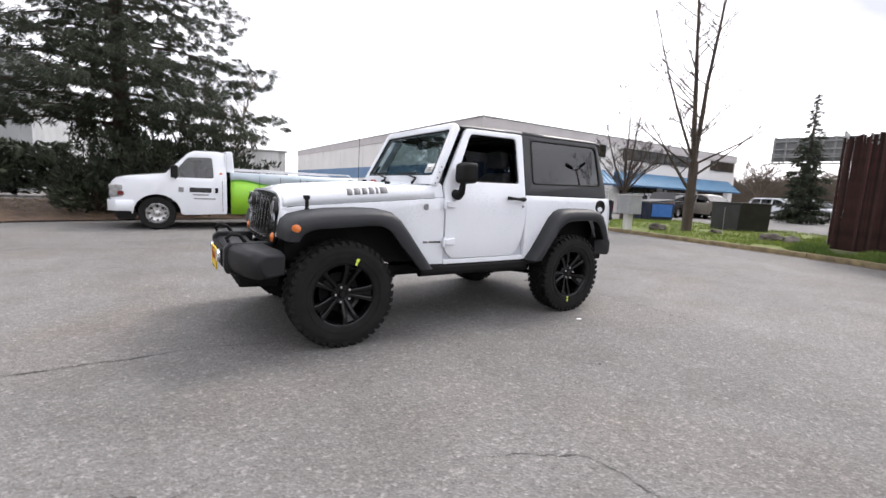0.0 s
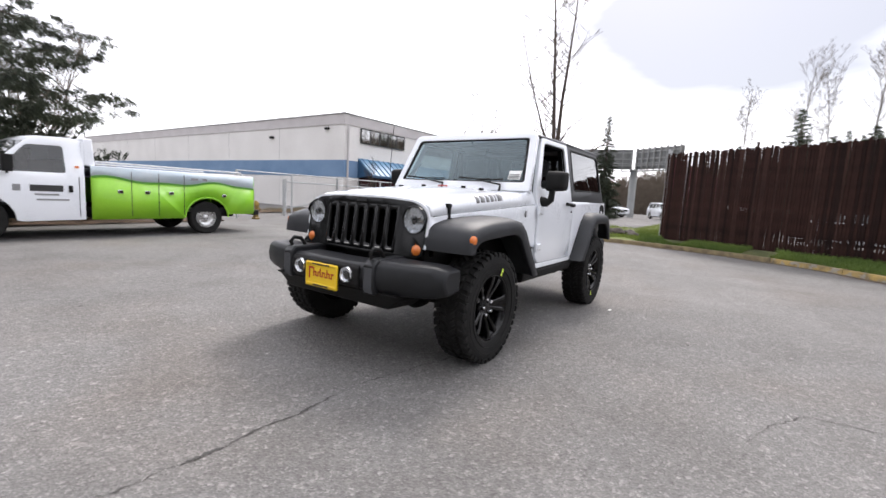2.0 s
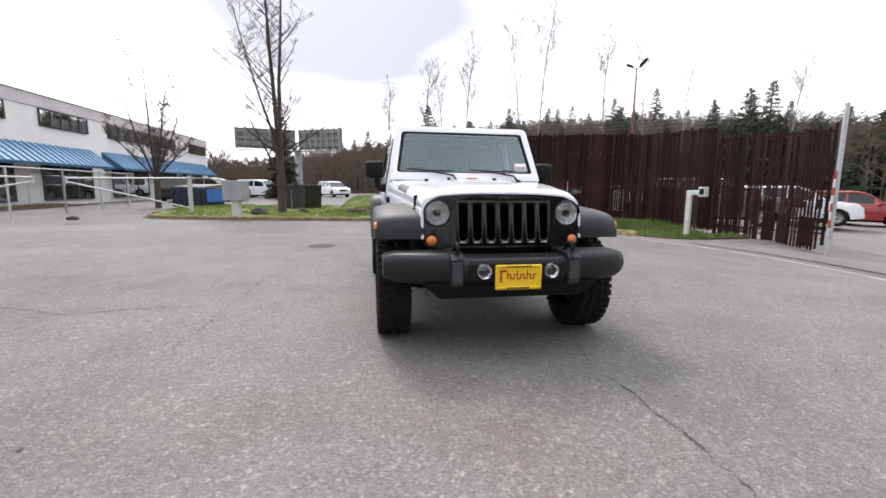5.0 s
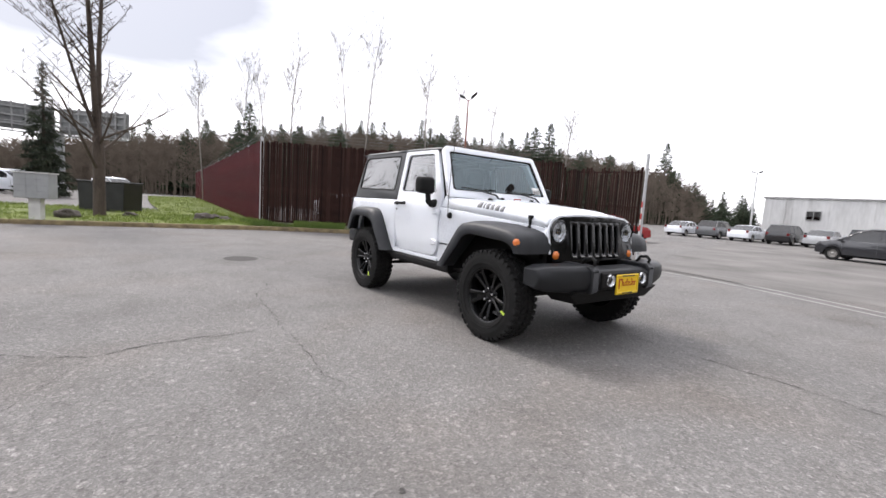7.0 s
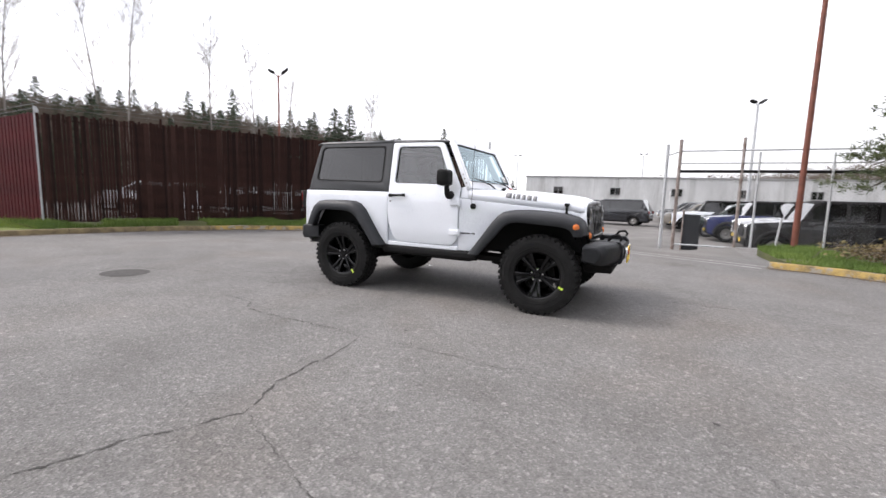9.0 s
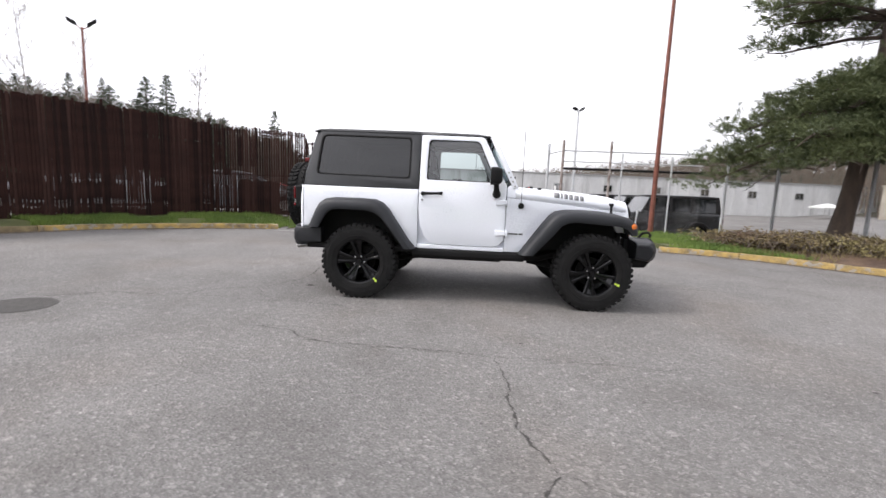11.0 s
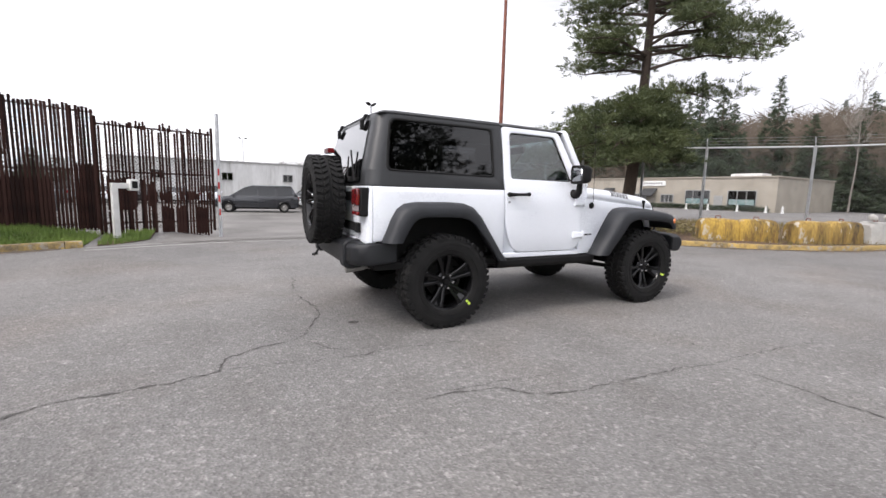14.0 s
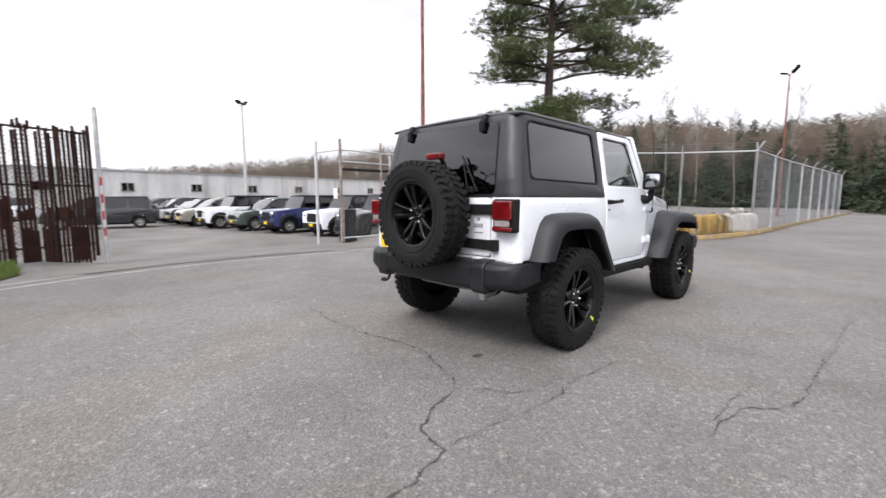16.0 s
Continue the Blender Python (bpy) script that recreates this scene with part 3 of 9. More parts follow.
for k, (w, pts) in enumerate((
        (0.009, [(4.2, 0.30), (3.6, 0.44), (3.16, 0.48), (2.93, 0.52), (2.70, 0.50), (2.56, 0.52), (2.30, 0.49), (2.05, 0.50), (1.78, 0.57), (1.45, 0.64), (0.9, 0.70)]),
        (0.0045, [(1.26, 2.42), (1.14, 2.46), (0.95, 2.53), (0.70, 2.69), (0.66, 2.84), (0.65, 3.02), (0.62, 3.20), (0.3, 3.75)]),
        (0.010, [(0.0, -4.6), (0.05, -4.35), (0.15, -4.05), (0.28, -3.84), (0.41, -3.62), (0.36, -3.46), (0.25, -3.26), (0.23, -3.0), (0.25, -2.75), (0.21, -2.5), (0.16, -2.32)]),
        (0.008, [(0.16, -2.32), (-0.15, -2.27), (-0.45, -2.26), (-0.75, -2.25), (-1.0, -2.26), (-1.22, -2.22), (-1.47, -2.02), (-1.7, -1.98), (-1.92, -1.99)]),
        (0.005, [(0.16, -2.32), (0.45, -2.31), (0.80, -2.33), (1.05, -2.33), (1.35, -2.38), (1.55, -2.30)]),
        (0.0035, [(0.41, -3.60), (0.60, -3.70), (0.85, -3.80), (1.10, -3.90), (1.40, -3.97), (2.4, -4.3)]),
        (0.012, [(-4.6, -1.62), (-3.93, -1.40), (-3.70, -1.25), (-3.45, -1.24), (-3.20, -1.22), (-2.93, -1.14), (-2.89, -0.93), (-2.72, -0.81), (-2.42, -0.73), (-2.30, -0.56), (-2.22, -0.33), (-2.12, -0.1), (-2.10, 0.2), (-2.18, 0.56), (-2.19, 0.96), (-2.05, 1.87)]),
        (0.006, [(-2.41, -0.73), (-2.28, -0.87), (-2.23, -1.0), (-2.05, -1.1)]),
        (0.006, [(-2.90, -1.13), (-2.66, -1.14), (-2.38, -1.19), (-2.13, -1.22), (-1.85, -1.17), (-1.52, -1.20), (-1.26, -1.22)]),
        (0.005, [(-1.76, -1.93), (-1.38, -1.95), (-1.05, -2.0)]),
        (0.005, [(5.4, -4.6), (4.4, -3.8), (3.6, -3.4), (2.7, -2.9)]),
        (0.005, [(2.15, 2.04), (2.35, 2.12), (2.55, 1.95)]),
        (0.005, [(0.9, 5.0), (0.6, 4.2), (0.3, 3.75), (-0.6, 3.6)]))):
    crack(pts, w, 30 + k)


def build_flat_details():
    gutter = smooth_line([(-5.0, 5.12), (-3.6, 5.60), (-2.3, 5.85), (-0.6, 5.85), (0.9, 5.55), (2.2, 5.10), (4.0, 4.42)], 0.3)
    for off, w in ((0.0, 0.08), (0.36, 0.08)):
        bm = bmesh.new()
        rows = []
        for i, p in enumerate(gutter):
            n = side_of(gutter, i)
            a, b = p + n * off, p + n * (off + w)
            rows.append((bm.verts.new((a.x, a.y, 0.004)), bm.verts.new((b.x, b.y, 0.004))))
        for a, b in zip(rows, rows[1:]):
            bm.faces.new((a[0], a[1], b[1], b[0]))
        bmesh.ops.recalc_face_normals(bm, faces=bm.faces)
        tagged(part("gutter_edge", bm, PALE_CONCRETE), "pale concrete edge of the gutter across the entrance", "gutter", kind="structure")
    bm = bmesh.new()
    spots = {}

    def spot(x, y):
        if (x, y) not in spots:
            spots[x, y] = bm.verts.new((x, y, lot_level(x, y) + 0.004))
        return spots[x, y]
    for y0, y1 in zip(LOT_ROWS[:-2], LOT_ROWS[1:-1]):
        for x in range(int(-4 - 0.3 * max(0.0, y0 - 9)), int(4 + 1.1 * max(0.0, y0 - 8.8))):
            bm.faces.new((spot(x, y0), spot(x + 1, y0), spot(x + 1, y1), spot(x, y1)))
    tagged(part("lot_surface", bm, OLD_LOT), "patched old asphalt of the car storage lot", "road", kind="structure")
    patch = lathe([(0.0, 0.004), (0.27, 0.004), (0.30, 0.003)], 28, "z")
    tagged(part("manhole_cover", moved(patch, Matrix.Translation((-4.05, -1.85, 0)) @ Matrix.Diagonal((1.0, 0.9, 1, 1))), CRACK), "dark round cover in the asphalt", "manhole", kind="structure")
    for x, y, s in ((-1.07, 1.16, 0.022), (-1.9, -0.45, 0.035), (0.4, -2.0, 0.012), (-0.3, 2.0, 0.012), (2.6, -2.5, 0.014)):
        chip = bmesh.new()
        bmesh.ops.create_icosphere(chip, subdivisions=1, radius=s)
        for v in chip.verts:
            v.co = Vector((v.co.x * 1.5, v.co.y, max(0.0, v.co.z * 0.4))) * rng.uniform(0.8, 1.2)
        mat = PAPER if x == -1.07 else CRACK
        tagged(part("litter" if mat is PAPER else "pebble", chip, mat, matrix=pose(x, y, 0.001)), "small pale scrap lying on the asphalt" if mat is PAPER else "small dark lump lying on the asphalt", "litter")


build_flat_details()


def gutter_dirt(name, line, inward, seed):
    """Leaf litter and silt lying along the foot of a kerb, with a ragged edge."""
    r = random.Random(seed)
    verts, faces = [], []
    fine = smooth_line([tuple(p) for p in line[::4]], 0.06)
    for i, p in enumerate(fine):
        n = side_of(fine, i) * -inward
        w = 0.03 + 0.16 * max(0.0, 0.35 + noise.noise((p.x * 1.3, p.y * 1.3, seed))) + r.uniform(0, 0.03)
        verts += [(p.x - n.x * 0.03, p.y - n.y * 0.03, 0.012), (p.x + n.x * w * 0.5, p.y + n.y * w * 0.5, 0.010), (p.x + n.x * w, p.y + n.y * w, 0.003)]
        if i:
            k = 3 * i
            faces += [(k - 3, k, k + 1, k - 2), (k - 2, k + 1, k + 2, k - 1)]
    me = bpy.data.meshes.new(name)
    me.from_pydata(verts, [], faces)
    me.materials.append(GUTTER_SILT)
    tagged(new(name, me), "brown silt and leaf litter along the kerb", "dirt", kind="stuff")
    verts, faces = [], []
    for k in range(900):
        p = fine[r.randrange(len(fine) - 1)]
        n = side_of(fine, fine.index(p)) * -inward
        q = Vector((p.x, p.y, 0)) + Vector((n.x, n.y, 0)) * r.uniform(0.0, 0.16) ** 1.0 * r.uniform(0.3, 2.2)
        a, s = r.uniform(0, 6.28), r.uniform(0.008, 0.024)
        u, v = Vector((math.cos(a), math.sin(a), r.uniform(-0.2, 0.5))) * s, Vector((-math.sin(a), math.cos(a), r.uniform(-0.2, 0.4))) * s * 0.6
        i, q = len(verts), q + Vector((0, 0, 0.013))
        verts += [tuple(q - u), tuple(q - v), tuple(q + u), tuple(q + v)]
        faces.append((i, i + 1, i + 2, i + 3))
    me = bpy.data.meshes.new("leaf_litter")
    me.from_pydata(verts, [], faces)
    me.materials.append(LEAF_LITTER)
    tagged(new("leaf_litter", me), "scattered dead leaves along the kerb", "leaves", kind="stuff")


GUTTER_SILT = surf("gutter_silt", (0.045, 0.034, 0.025), (0.13, 0.10, 0.075), 9.0, 0.95, 0.7, 70, depth=0.01)
LEAF_LITTER = surf("dead_leaves", (0.07, 0.04, 0.02), (0.26, 0.17, 0.09), 12.0, 0.9, 0.2, 60)
gutter_dirt("gutter_dirt", KERB_WEST, 1, 41)
gutter_dirt("gutter_dirt", KERB_EAST[:60], 1, 43)


# ---- the white two-door off-road car; it faces +x, its left side is +y ----
def side_y(z):
    return steps(z, [(0.5, 0.795), (1.0, 0.80), (1.12, 0.79), (1.2, 0.775), (1.78, 0.668)])


def fender_y(x):
    return lerp(0.79, 0.60, max(0.0, (x - 0.31) / 1.29))


def tread_blocks(bm, radius, half):
    """Lugs of a mud tyre: two staggered middle rows and a shoulder row on each side."""
    def lug(a0, a1, y0, y1, lean, r0, r1):
        vs = []
        for r in (r0, r1):
            shrink = 0.0 if r == r0 else 0.10
            for a, b in ((a0, 1), (a1, -1)):
                for y, e in ((y0, 1), (y1, -1)):
                    aa = a + b * (a1 - a0) * shrink + lean * (y - (y0 + y1) / 2)
                    yy = y + e * (y1 - y0) * shrink
                    vs.append(bm.verts.new((r * math.cos(aa), yy, r * math.sin(aa))))
        for q in ((0, 1, 3, 2), (4, 6, 7, 5), (0, 4, 5, 1), (2, 3, 7, 6), (0, 2, 6, 4), (1, 5, 7, 3)):
            bm.faces.new([vs[i] for i in q])
    n = 42
    for k in range(n):
        a = 2 * math.pi * k / n
        w = 2 * math.pi / n
        for s in (-1, 1):
            o = a + (0.5 * w if s > 0 else 0)
            lug(o, o + 0.66 * w, s * 0.012, s * 0.058, s * 1.6, radius - 0.016, radius)
            lug(o + 0.2 * w, o + 0.80 * w, s * 0.068, s * half, -s * 0.6, radius - 0.018, radius - 0.003)
            if k % 2 == 0:
                lug(o + 0.1 * w, o + 0.95 * w, s * (half - 0.012), s * (half + 0.004), 0, radius - 0.040, radius - 0.014)
            else:
                lug(o + 0.2 * w, o + 0.75 * w, s * (half - 0.012), s * (half + 0.004), 0, radius - 0.030, radius - 0.014)


def build_wheel(parent, radius=0.398, half=0.119):
    """Rim disc with tyre, spokes, hub, nuts and paint marks; the axle is y, the outer face +y."""
    barrel = lathe([(0.05, -0.09), (0.150, -0.09), (0.204, -0.07), (0.208, 0.045), (0.216, 0.080), (0.226, 0.102), (0.234, 0.106), (0.239, 0.096), (0.230, 0.06), (0.226, -0.1), (0.206, -0.11)], 48)
    wheel = part("wheel", barrel, WHEEL_BLACK, parent, "gloss black alloy wheel with mud tyre", smooth=30)
    h = half
    prof = [(0.230, -0.098), (0.243, -0.112), (0.256, -0.116), (0.30, -h - 0.004), (0.335, -h - 0.004), (0.358, -h + 0.001), (0.377, -h + 0.012), (0.382, -0.06), (0.383, 0.0),
            (0.382, 0.06), (0.377, h - 0.012), (0.358, h - 0.001), (0.335, h + 0.004), (0.30, h + 0.004), (0.256, 0.116), (0.243, 0.112), (0.230, 0.098)]
    tyre = lathe(prof, 64)
    tread_blocks(tyre, radius, h)
    for rr in (0.278, 0.322):
        lathe([(rr - 0.003, h - 0.006), (rr, h + 0.0065), (rr + 0.003, h - 0.006)], 64, bm=tyre)
    part("tyre", tyre, RUBBER, wheel, "black mud-terrain tyre", smooth=28)
    # five broad spokes: two raised arms that part towards the rim, with a sunken pocket between them
    for k in range(5):
        a = 2 * math.pi * k / 5 + math.pi / 2
        t, rad, up = Vector((-math.sin(a), 0, math.cos(a))), Vector((math.cos(a), 0, math.sin(a))), Vector((0, 1, 0))
        bm = bmesh.new()
        for lean in (-1, 1):
            rings = []
            for r, y, w, off in ((0.040, 0.056, 0.026, 0.013), (0.085, 0.066, 0.028, 0.021), (0.150, 0.086, 0.031, 0.033), (0.190, 0.096, 0.035, 0.042), (0.218, 0.096, 0.046, 0.050)):
                c = rad * r + t * (off * lean)
                rings.append([c + t * w * 0.60 + up * (y - 0.045), c + t * w * 0.5 + up * (y - 0.006), c + t * w * 0.28 + up * y, c - t * w * 0.28 + up * y, c - t * w * 0.5 + up * (y - 0.006), c - t * w * 0.60 + up * (y - 0.045)])
            piece = loft(rings)
            me = bpy.data.meshes.new("tmp")
            piece.to_mesh(me)
            piece.free()
            bm.from_mesh(me)
            bpy.data.meshes.remove(me)
        floor = [[rad * r + t * (o * e) + up * y for e, y in ((-1, y0), (1, y0), (1, y0 - 0.02), (-1, y0 - 0.02))] for r, o, y0 in ((0.06, 0.013, 0.036), (0.13, 0.028, 0.044), (0.17, 0.036, 0.052), (0.215, 0.046, 0.086))]
        piece = loft(floor)
        me = bpy.data.meshes.new("tmp")
        piece.to_mesh(me)
        piece.free()
        bm.from_mesh(me)
        bpy.data.meshes.remove(me)
        part("spoke", bm, WHEEL_BLACK, wheel, smooth=25)
    part("hub", lathe([(0.0, 0.074), (0.024, 0.073), (0.030, 0.064), (0.034, 0.056), (0.074, 0.054), (0.084, 0.044), (0.086, 0.0)], 30), WHEEL_BLACK, wheel)
    for k in range(5):
        a = 2 * math.pi * (k + 0.5) / 5 + math.pi / 2
        nut = lathe([(0.0, 0.082), (0.009, 0.081), (0.0130, 0.074), (0.0135, 0.046)], 8)
        part("wheel_nut", moved(nut, Matrix.Translation((0.0575 * math.cos(a), 0, 0.0575 * math.sin(a)))), CHROME, wheel, "chrome wheel nut")
    for r, w in ((0.247, 0.009), (0.274, 0.011)):
        part("paint_mark", box((-w, 0.1185 if r < 0.25 else 0.1220, r - 0.012), (w, 0.1205 if r < 0.25 else 0.1250, r + 0.012)), LIME_PAINT, wheel, "yellow-green paint mark")
    # drum and brake behind the spokes
    part("brake_disc", lathe([(0.02, -0.02), (0.15, -0.02), (0.15, -0.035), (0.02, -0.035)], 32), BLACK_MATT, wheel)
    return wheel


def flare_bm(outer, inner, body, reach, s):
    """A wheel-arch flare: outer and inner contours (x, z), from the body out to the reach."""
    rings = []
    for (ox, oz), (ix, iz), b in zip(outer, inner, body):
        o, i = Vector((ox, oz)), Vector((ix, iz))
        d = (o - i)
        at = lambda t, y: (i.x + d.x * t, s * y, i.y + d.y * t)
        rings.append([at(1.06, b), at(1.0, lerp(b, reach, 0.55)), at(0.86, reach - 0.030), at(0.66, reach - 0.008), at(0.12, reach), at(0.0, reach - 0.008),
                      at(0.0, reach - 0.030), at(0.12, reach - 0.045), at(0.30, lerp(b, reach, 0.45)), at(0.42, b)])
    return loft(rings)


def build_jeep():
    jeep = thing("off_road_car", "white two-door off-road car with black hard top and flares", "car")

    def add(name, bm, material, label="", under=None, **kw):
        return part(name, bm, material, under or jeep, label, **kw)

    # lower body sides, with the rear wheel opening cut out
    for s in (1, -1):
        quarter = [(-1.84, 1.172), (-0.613, 1.172), (-0.613, 0.56), (-0.655, 0.56), (-0.775, 0.72), (-0.935, 0.965), (-1.56, 0.965), (-1.70, 0.74), (-1.84, 0.74)]
        bm = sheet(quarter, vs=(0.8, 1.0, 1.06, 1.12), place=lambda u, v: (u, s * side_y(v), v), out=(0, s, 0))
        add("quarter_panel", bm, WHITE_PAINT, "white painted rear side panel", solid=0.05, bevel=0.006)
        # rear corner post beside the tailgate
        ring = lambda z: [(-1.845, s * side_y(z), z), (-1.872, s * (side_y(z) - 0.010), z), (-1.884, s * (side_y(z) - 0.035), z), (-1.884, s * 0.555, z), (-1.84, s * 0.555, z)]
        add("corner_panel", loft([ring(z) for z in (0.73, 1.0, 1.06, 1.12, 1.172)]), WHITE_PAINT, "white painted rear corner")
        # inner body side behind the door shuts
        add("door_aperture", sheet([(-0.625, 0.58), (0.325, 0.58), (0.325, 1.10), (-0.625, 1.10)], vs=(0.8, 1.0), place=lambda u, v: (u, s * (side_y(v) - 0.034), v), out=(0, s, 0)), WHITE_PAINT, "white inner body side", solid=0.01)
        # sill under the door
        add("body_sill", box((-0.608, s * 0.70 if s > 0 else -0.797, 0.555), (0.304, s * 0.797 if s > 0 else -0.70, 0.60)), WHITE_PAINT, bevel=0.008)
        # front wing side
        wing = [(0.309, 0.56), (0.48, 0.56), (0.60, 0.70), (0.80, 0.93), (1.42, 0.93), (1.50, 0.80), (1.585, 0.80), (1.585, 1.005), (1.48, 1.022), (0.36, 1.118), (0.309, 1.122)]
        bm = sheet(wing, us=(0.5, 0.8, 1.1, 1.4), vs=(1.0,), place=lambda u, v: (u, s * fender_y(u), v), out=(0, s, 0))
        add("front_wing", bm, WHITE_PAINT, "white painted front wing", solid=0.03, bevel=0.006)
        # cowl side between the wing and the windscreen
        bm = sheet([(0.309, 1.127), (0.40, 1.120), (0.455, 1.20), (0.43, 1.225), (0.345, 1.255), (0.315, 1.235)], place=lambda u, v: (u, s * (fender_y(u) - 0.006 - max(0, v - 1.12) * 0.35), v), out=(0, s, 0))
        add("cowl_side", bm, WHITE_PAINT, solid=0.08, bevel=0.01)
        # flares
        fo = [(1.622, 0.800), (1.618, 0.86), (1.60, 0.925), (1.55, 0.965), (1.45, 0.992), (1.28, 1.012), (1.08, 1.022), (0.92, 1.018), (0.82, 1.0), (0.76, 0.955), (0.68, 0.855), (0.54, 0.66), (0.455, 0.548)]
        fi = [(1.540, 0.800), (1.530, 0.825), (1.510, 0.85), (1.47, 0.872), (1.40, 0.885), (1.28, 0.890), (1.12, 0.900), (1.00, 0.906), (0.925, 0.896), (0.86, 0.862), (0.785, 0.765), (0.66, 0.625), (0.595, 0.548)]
        fb = [fender_y(x) - 0.03 for x, z in fo]
        front = add("front_flare", flare_bm(fo, fi, fb, 0.935, s), GREY_PLASTIC, "dark grey plastic wheel-arch flare", smooth=42)
        add("side_marker", lathe([(0.0, 0.012), (0.02, 0.011), (0.030, 0.004), (0.031, -0.01)], 18), AMBER_LENS, "round amber side marker lamp", front,
            matrix=pose(1.562, s * 0.921, 0.888, 0, 0, -18 if s > 0 else 198))
        ro = [(-1.765, 0.735), (-1.735, 0.80), (-1.69, 0.91), (-1.645, 0.99), (-1.58, 1.035), (-1.48, 1.050), (-1.20, 1.052), (-1.06, 1.045), (-0.98, 1.015), (-0.91, 0.95), (-0.83, 0.83), (-0.70, 0.64), (-0.625, 0.556)]
        ri = [(-1.640, 0.735), (-1.62, 0.77), (-1.585, 0.835), (-1.55, 0.890), (-1.505, 0.925), (-1.44, 0.938), (-1.22, 0.938), (-1.11, 0.932), (-1.035, 0.910), (-0.975, 0.865), (-0.89, 0.76), (-0.79, 0.63), (-0.738, 0.556)]
        add("rear_flare", flare_bm(ro, ri, [0.785] * len(ro), 0.935, s), GREY_PLASTIC, "dark grey plastic wheel-arch flare", smooth=42)
        # black rocker rail under the sill
        prof = [(0.735, 0.455), (0.785, 0.462), (0.803, 0.49), (0.803, 0.535), (0.79, 0.552), (0.72, 0.552)]
        add("rocker_rail", loft([[(x, s * y, z) for y, z in prof] for x in (-0.66, -0.62, 0.47, 0.52)]), BLACK_MATT, "matt black rocker rail", bevel=0.006)
        # mirrors
        build_mirror(jeep, s)
        build_door(jeep, s)

    # floor, inner wheel houses, bulkhead
    floor = box((-1.82, -0.76, 0.50), (0.45, 0.76, 0.56))
    add("floor_pan", floor, BLACK_MATT, bevel=0.01)
    for s in (1, -1):
        add("rear_wheel_house", box((-1.80, s * 0.60 - 0.03, 0.54), (-0.64, s * 0.60 + 0.03, 1.0)), BLACK_MATT)
        add("wheel_house_top", box((-1.80, min(s * 0.60, s * 0.775), 0.962), (-0.66, max(s * 0.60, s * 0.775), 0.985)), BLACK_MATT)
        add("front_inner_wing", loft([[(0.46, s * 0.60, 0.56), (0.46, s * 0.60, 1.0), (0.46, s * 0.52, 1.0), (0.46, s * 0.52, 0.56)], [(1.56, s * 0.545, 0.62), (1.56, s * 0.545, 0.99), (1.56, s * 0.48, 0.99), (1.56, s * 0.48, 0.62)]]), BLACK_MATT)
        add("wing_liner", loft([[(0.46, s * 0.55, 0.935), (0.46, s * 0.72, 0.935), (0.46, s * 0.72, 0.95), (0.46, s * 0.55, 0.95)], [(1.55, s * 0.50, 0.935), (1.55, s * 0.56, 0.935), (1.55, s * 0.56, 0.95), (1.55, s * 0.50, 0.95)]]), BLACK_MATT)
    add("bulkhead", box((0.40, -0.74, 0.50), (0.46, 0.74, 1.12)), BLACK_MATT)
    add("engine_block", box((0.60, -0.30, 0.50), (1.50, 0.30, 0.95)), BLACK_MATT, bevel=0.03)

    # bonnet: a crowned skin that rolls down onto the grille
    def bonnet_ring(x):
        t = (x - 0.40) / 1.18
        w = fender_y(x) - 0.004
        seam = lerp(1.119, 1.016, max(0.0, t))
        top = steps(t, [(0.0, 1.225), (0.35, 1.205), (0.7, 1.165), (0.86, 1.145), (0.94, 1.128), (1.0, 1.095)])
        crown = steps(t, [(0.0, 0.012), (0.5, 0.024), (0.85, 0.030), (1.0, 0.030)])
        half = [(w, seam), (w - 0.004, lerp(seam, top, 0.45)), (w - 0.016, lerp(seam, top, 0.75)), (w - 0.045, lerp(seam, top, 0.94)), (w - 0.085, top), (w * 0.70, top + 0.006), (w * 0.52, top + crown * 0.55), (w * 0.46, top + crown), (w * 0.22, top + crown + 0.006), (0, top + crown + 0.008)]
        return [(x, y, z) for y, z in half] + [(x, -y, z) for y, z in half[-2::-1]]
    xs = [0.40, 0.55, 0.75, 0.95, 1.15, 1.30, 1.40, 1.48, 1.535, 1.565, 1.58]
    bm = loft([bonnet_ring(x) for x in xs], close=False, caps=False)
    bonnet = add("bonnet", bm, WHITE_PAINT, "white painted bonnet", solid=0.02, smooth=50)
    # cowl panel between bonnet and windscreen
    add("cowl_panel", box((0.385, -0.70, 1.10), (0.55, 0.70, 1.212)), WHITE_PAINT, bevel=0.01)
    grille_vent = box((0.43, -0.42, 1.2135), (0.50, 0.42, 1.226))
    add("cowl_vent", grille_vent, BLACK_MATT, bevel=0.004)
    # lettering on both flanks of the bonnet, as plain bars
    for s in (1, -1):
        x = 0.80
        for w in (0.058, 0.020, 0.040, 0.040, 0.048, 0.040):
            strips = []
            for u in (x, x + w):
                ring = bonnet_ring(u)[1:4]
                mid = [Vector(p).lerp(Vector(q), f) for p, q in zip(ring, ring[1:]) for f in (0.1, 0.5, 0.9)]
                strips.append([Vector((p.x, s * (p.y + 0.0015), p.z + 0.0015)) for p in mid])
            bar = loft(strips, close=False, caps=False)
            bmesh.ops.recalc_face_normals(bar, faces=bar.faces)
            add("letter_bar", bar, LETTER_INK, "dark grey letter-like bar", bonnet, solid=0.001)
            x += w + 0.014
        latch = box((1.40, s * 0.622 - 0.012, 1.0), (1.425, s * 0.622 + 0.012, 1.085))
        box((1.39, s * 0.615 - 0.018, 1.075), (1.435, s * 0.615 + 0.018, 1.105), latch)
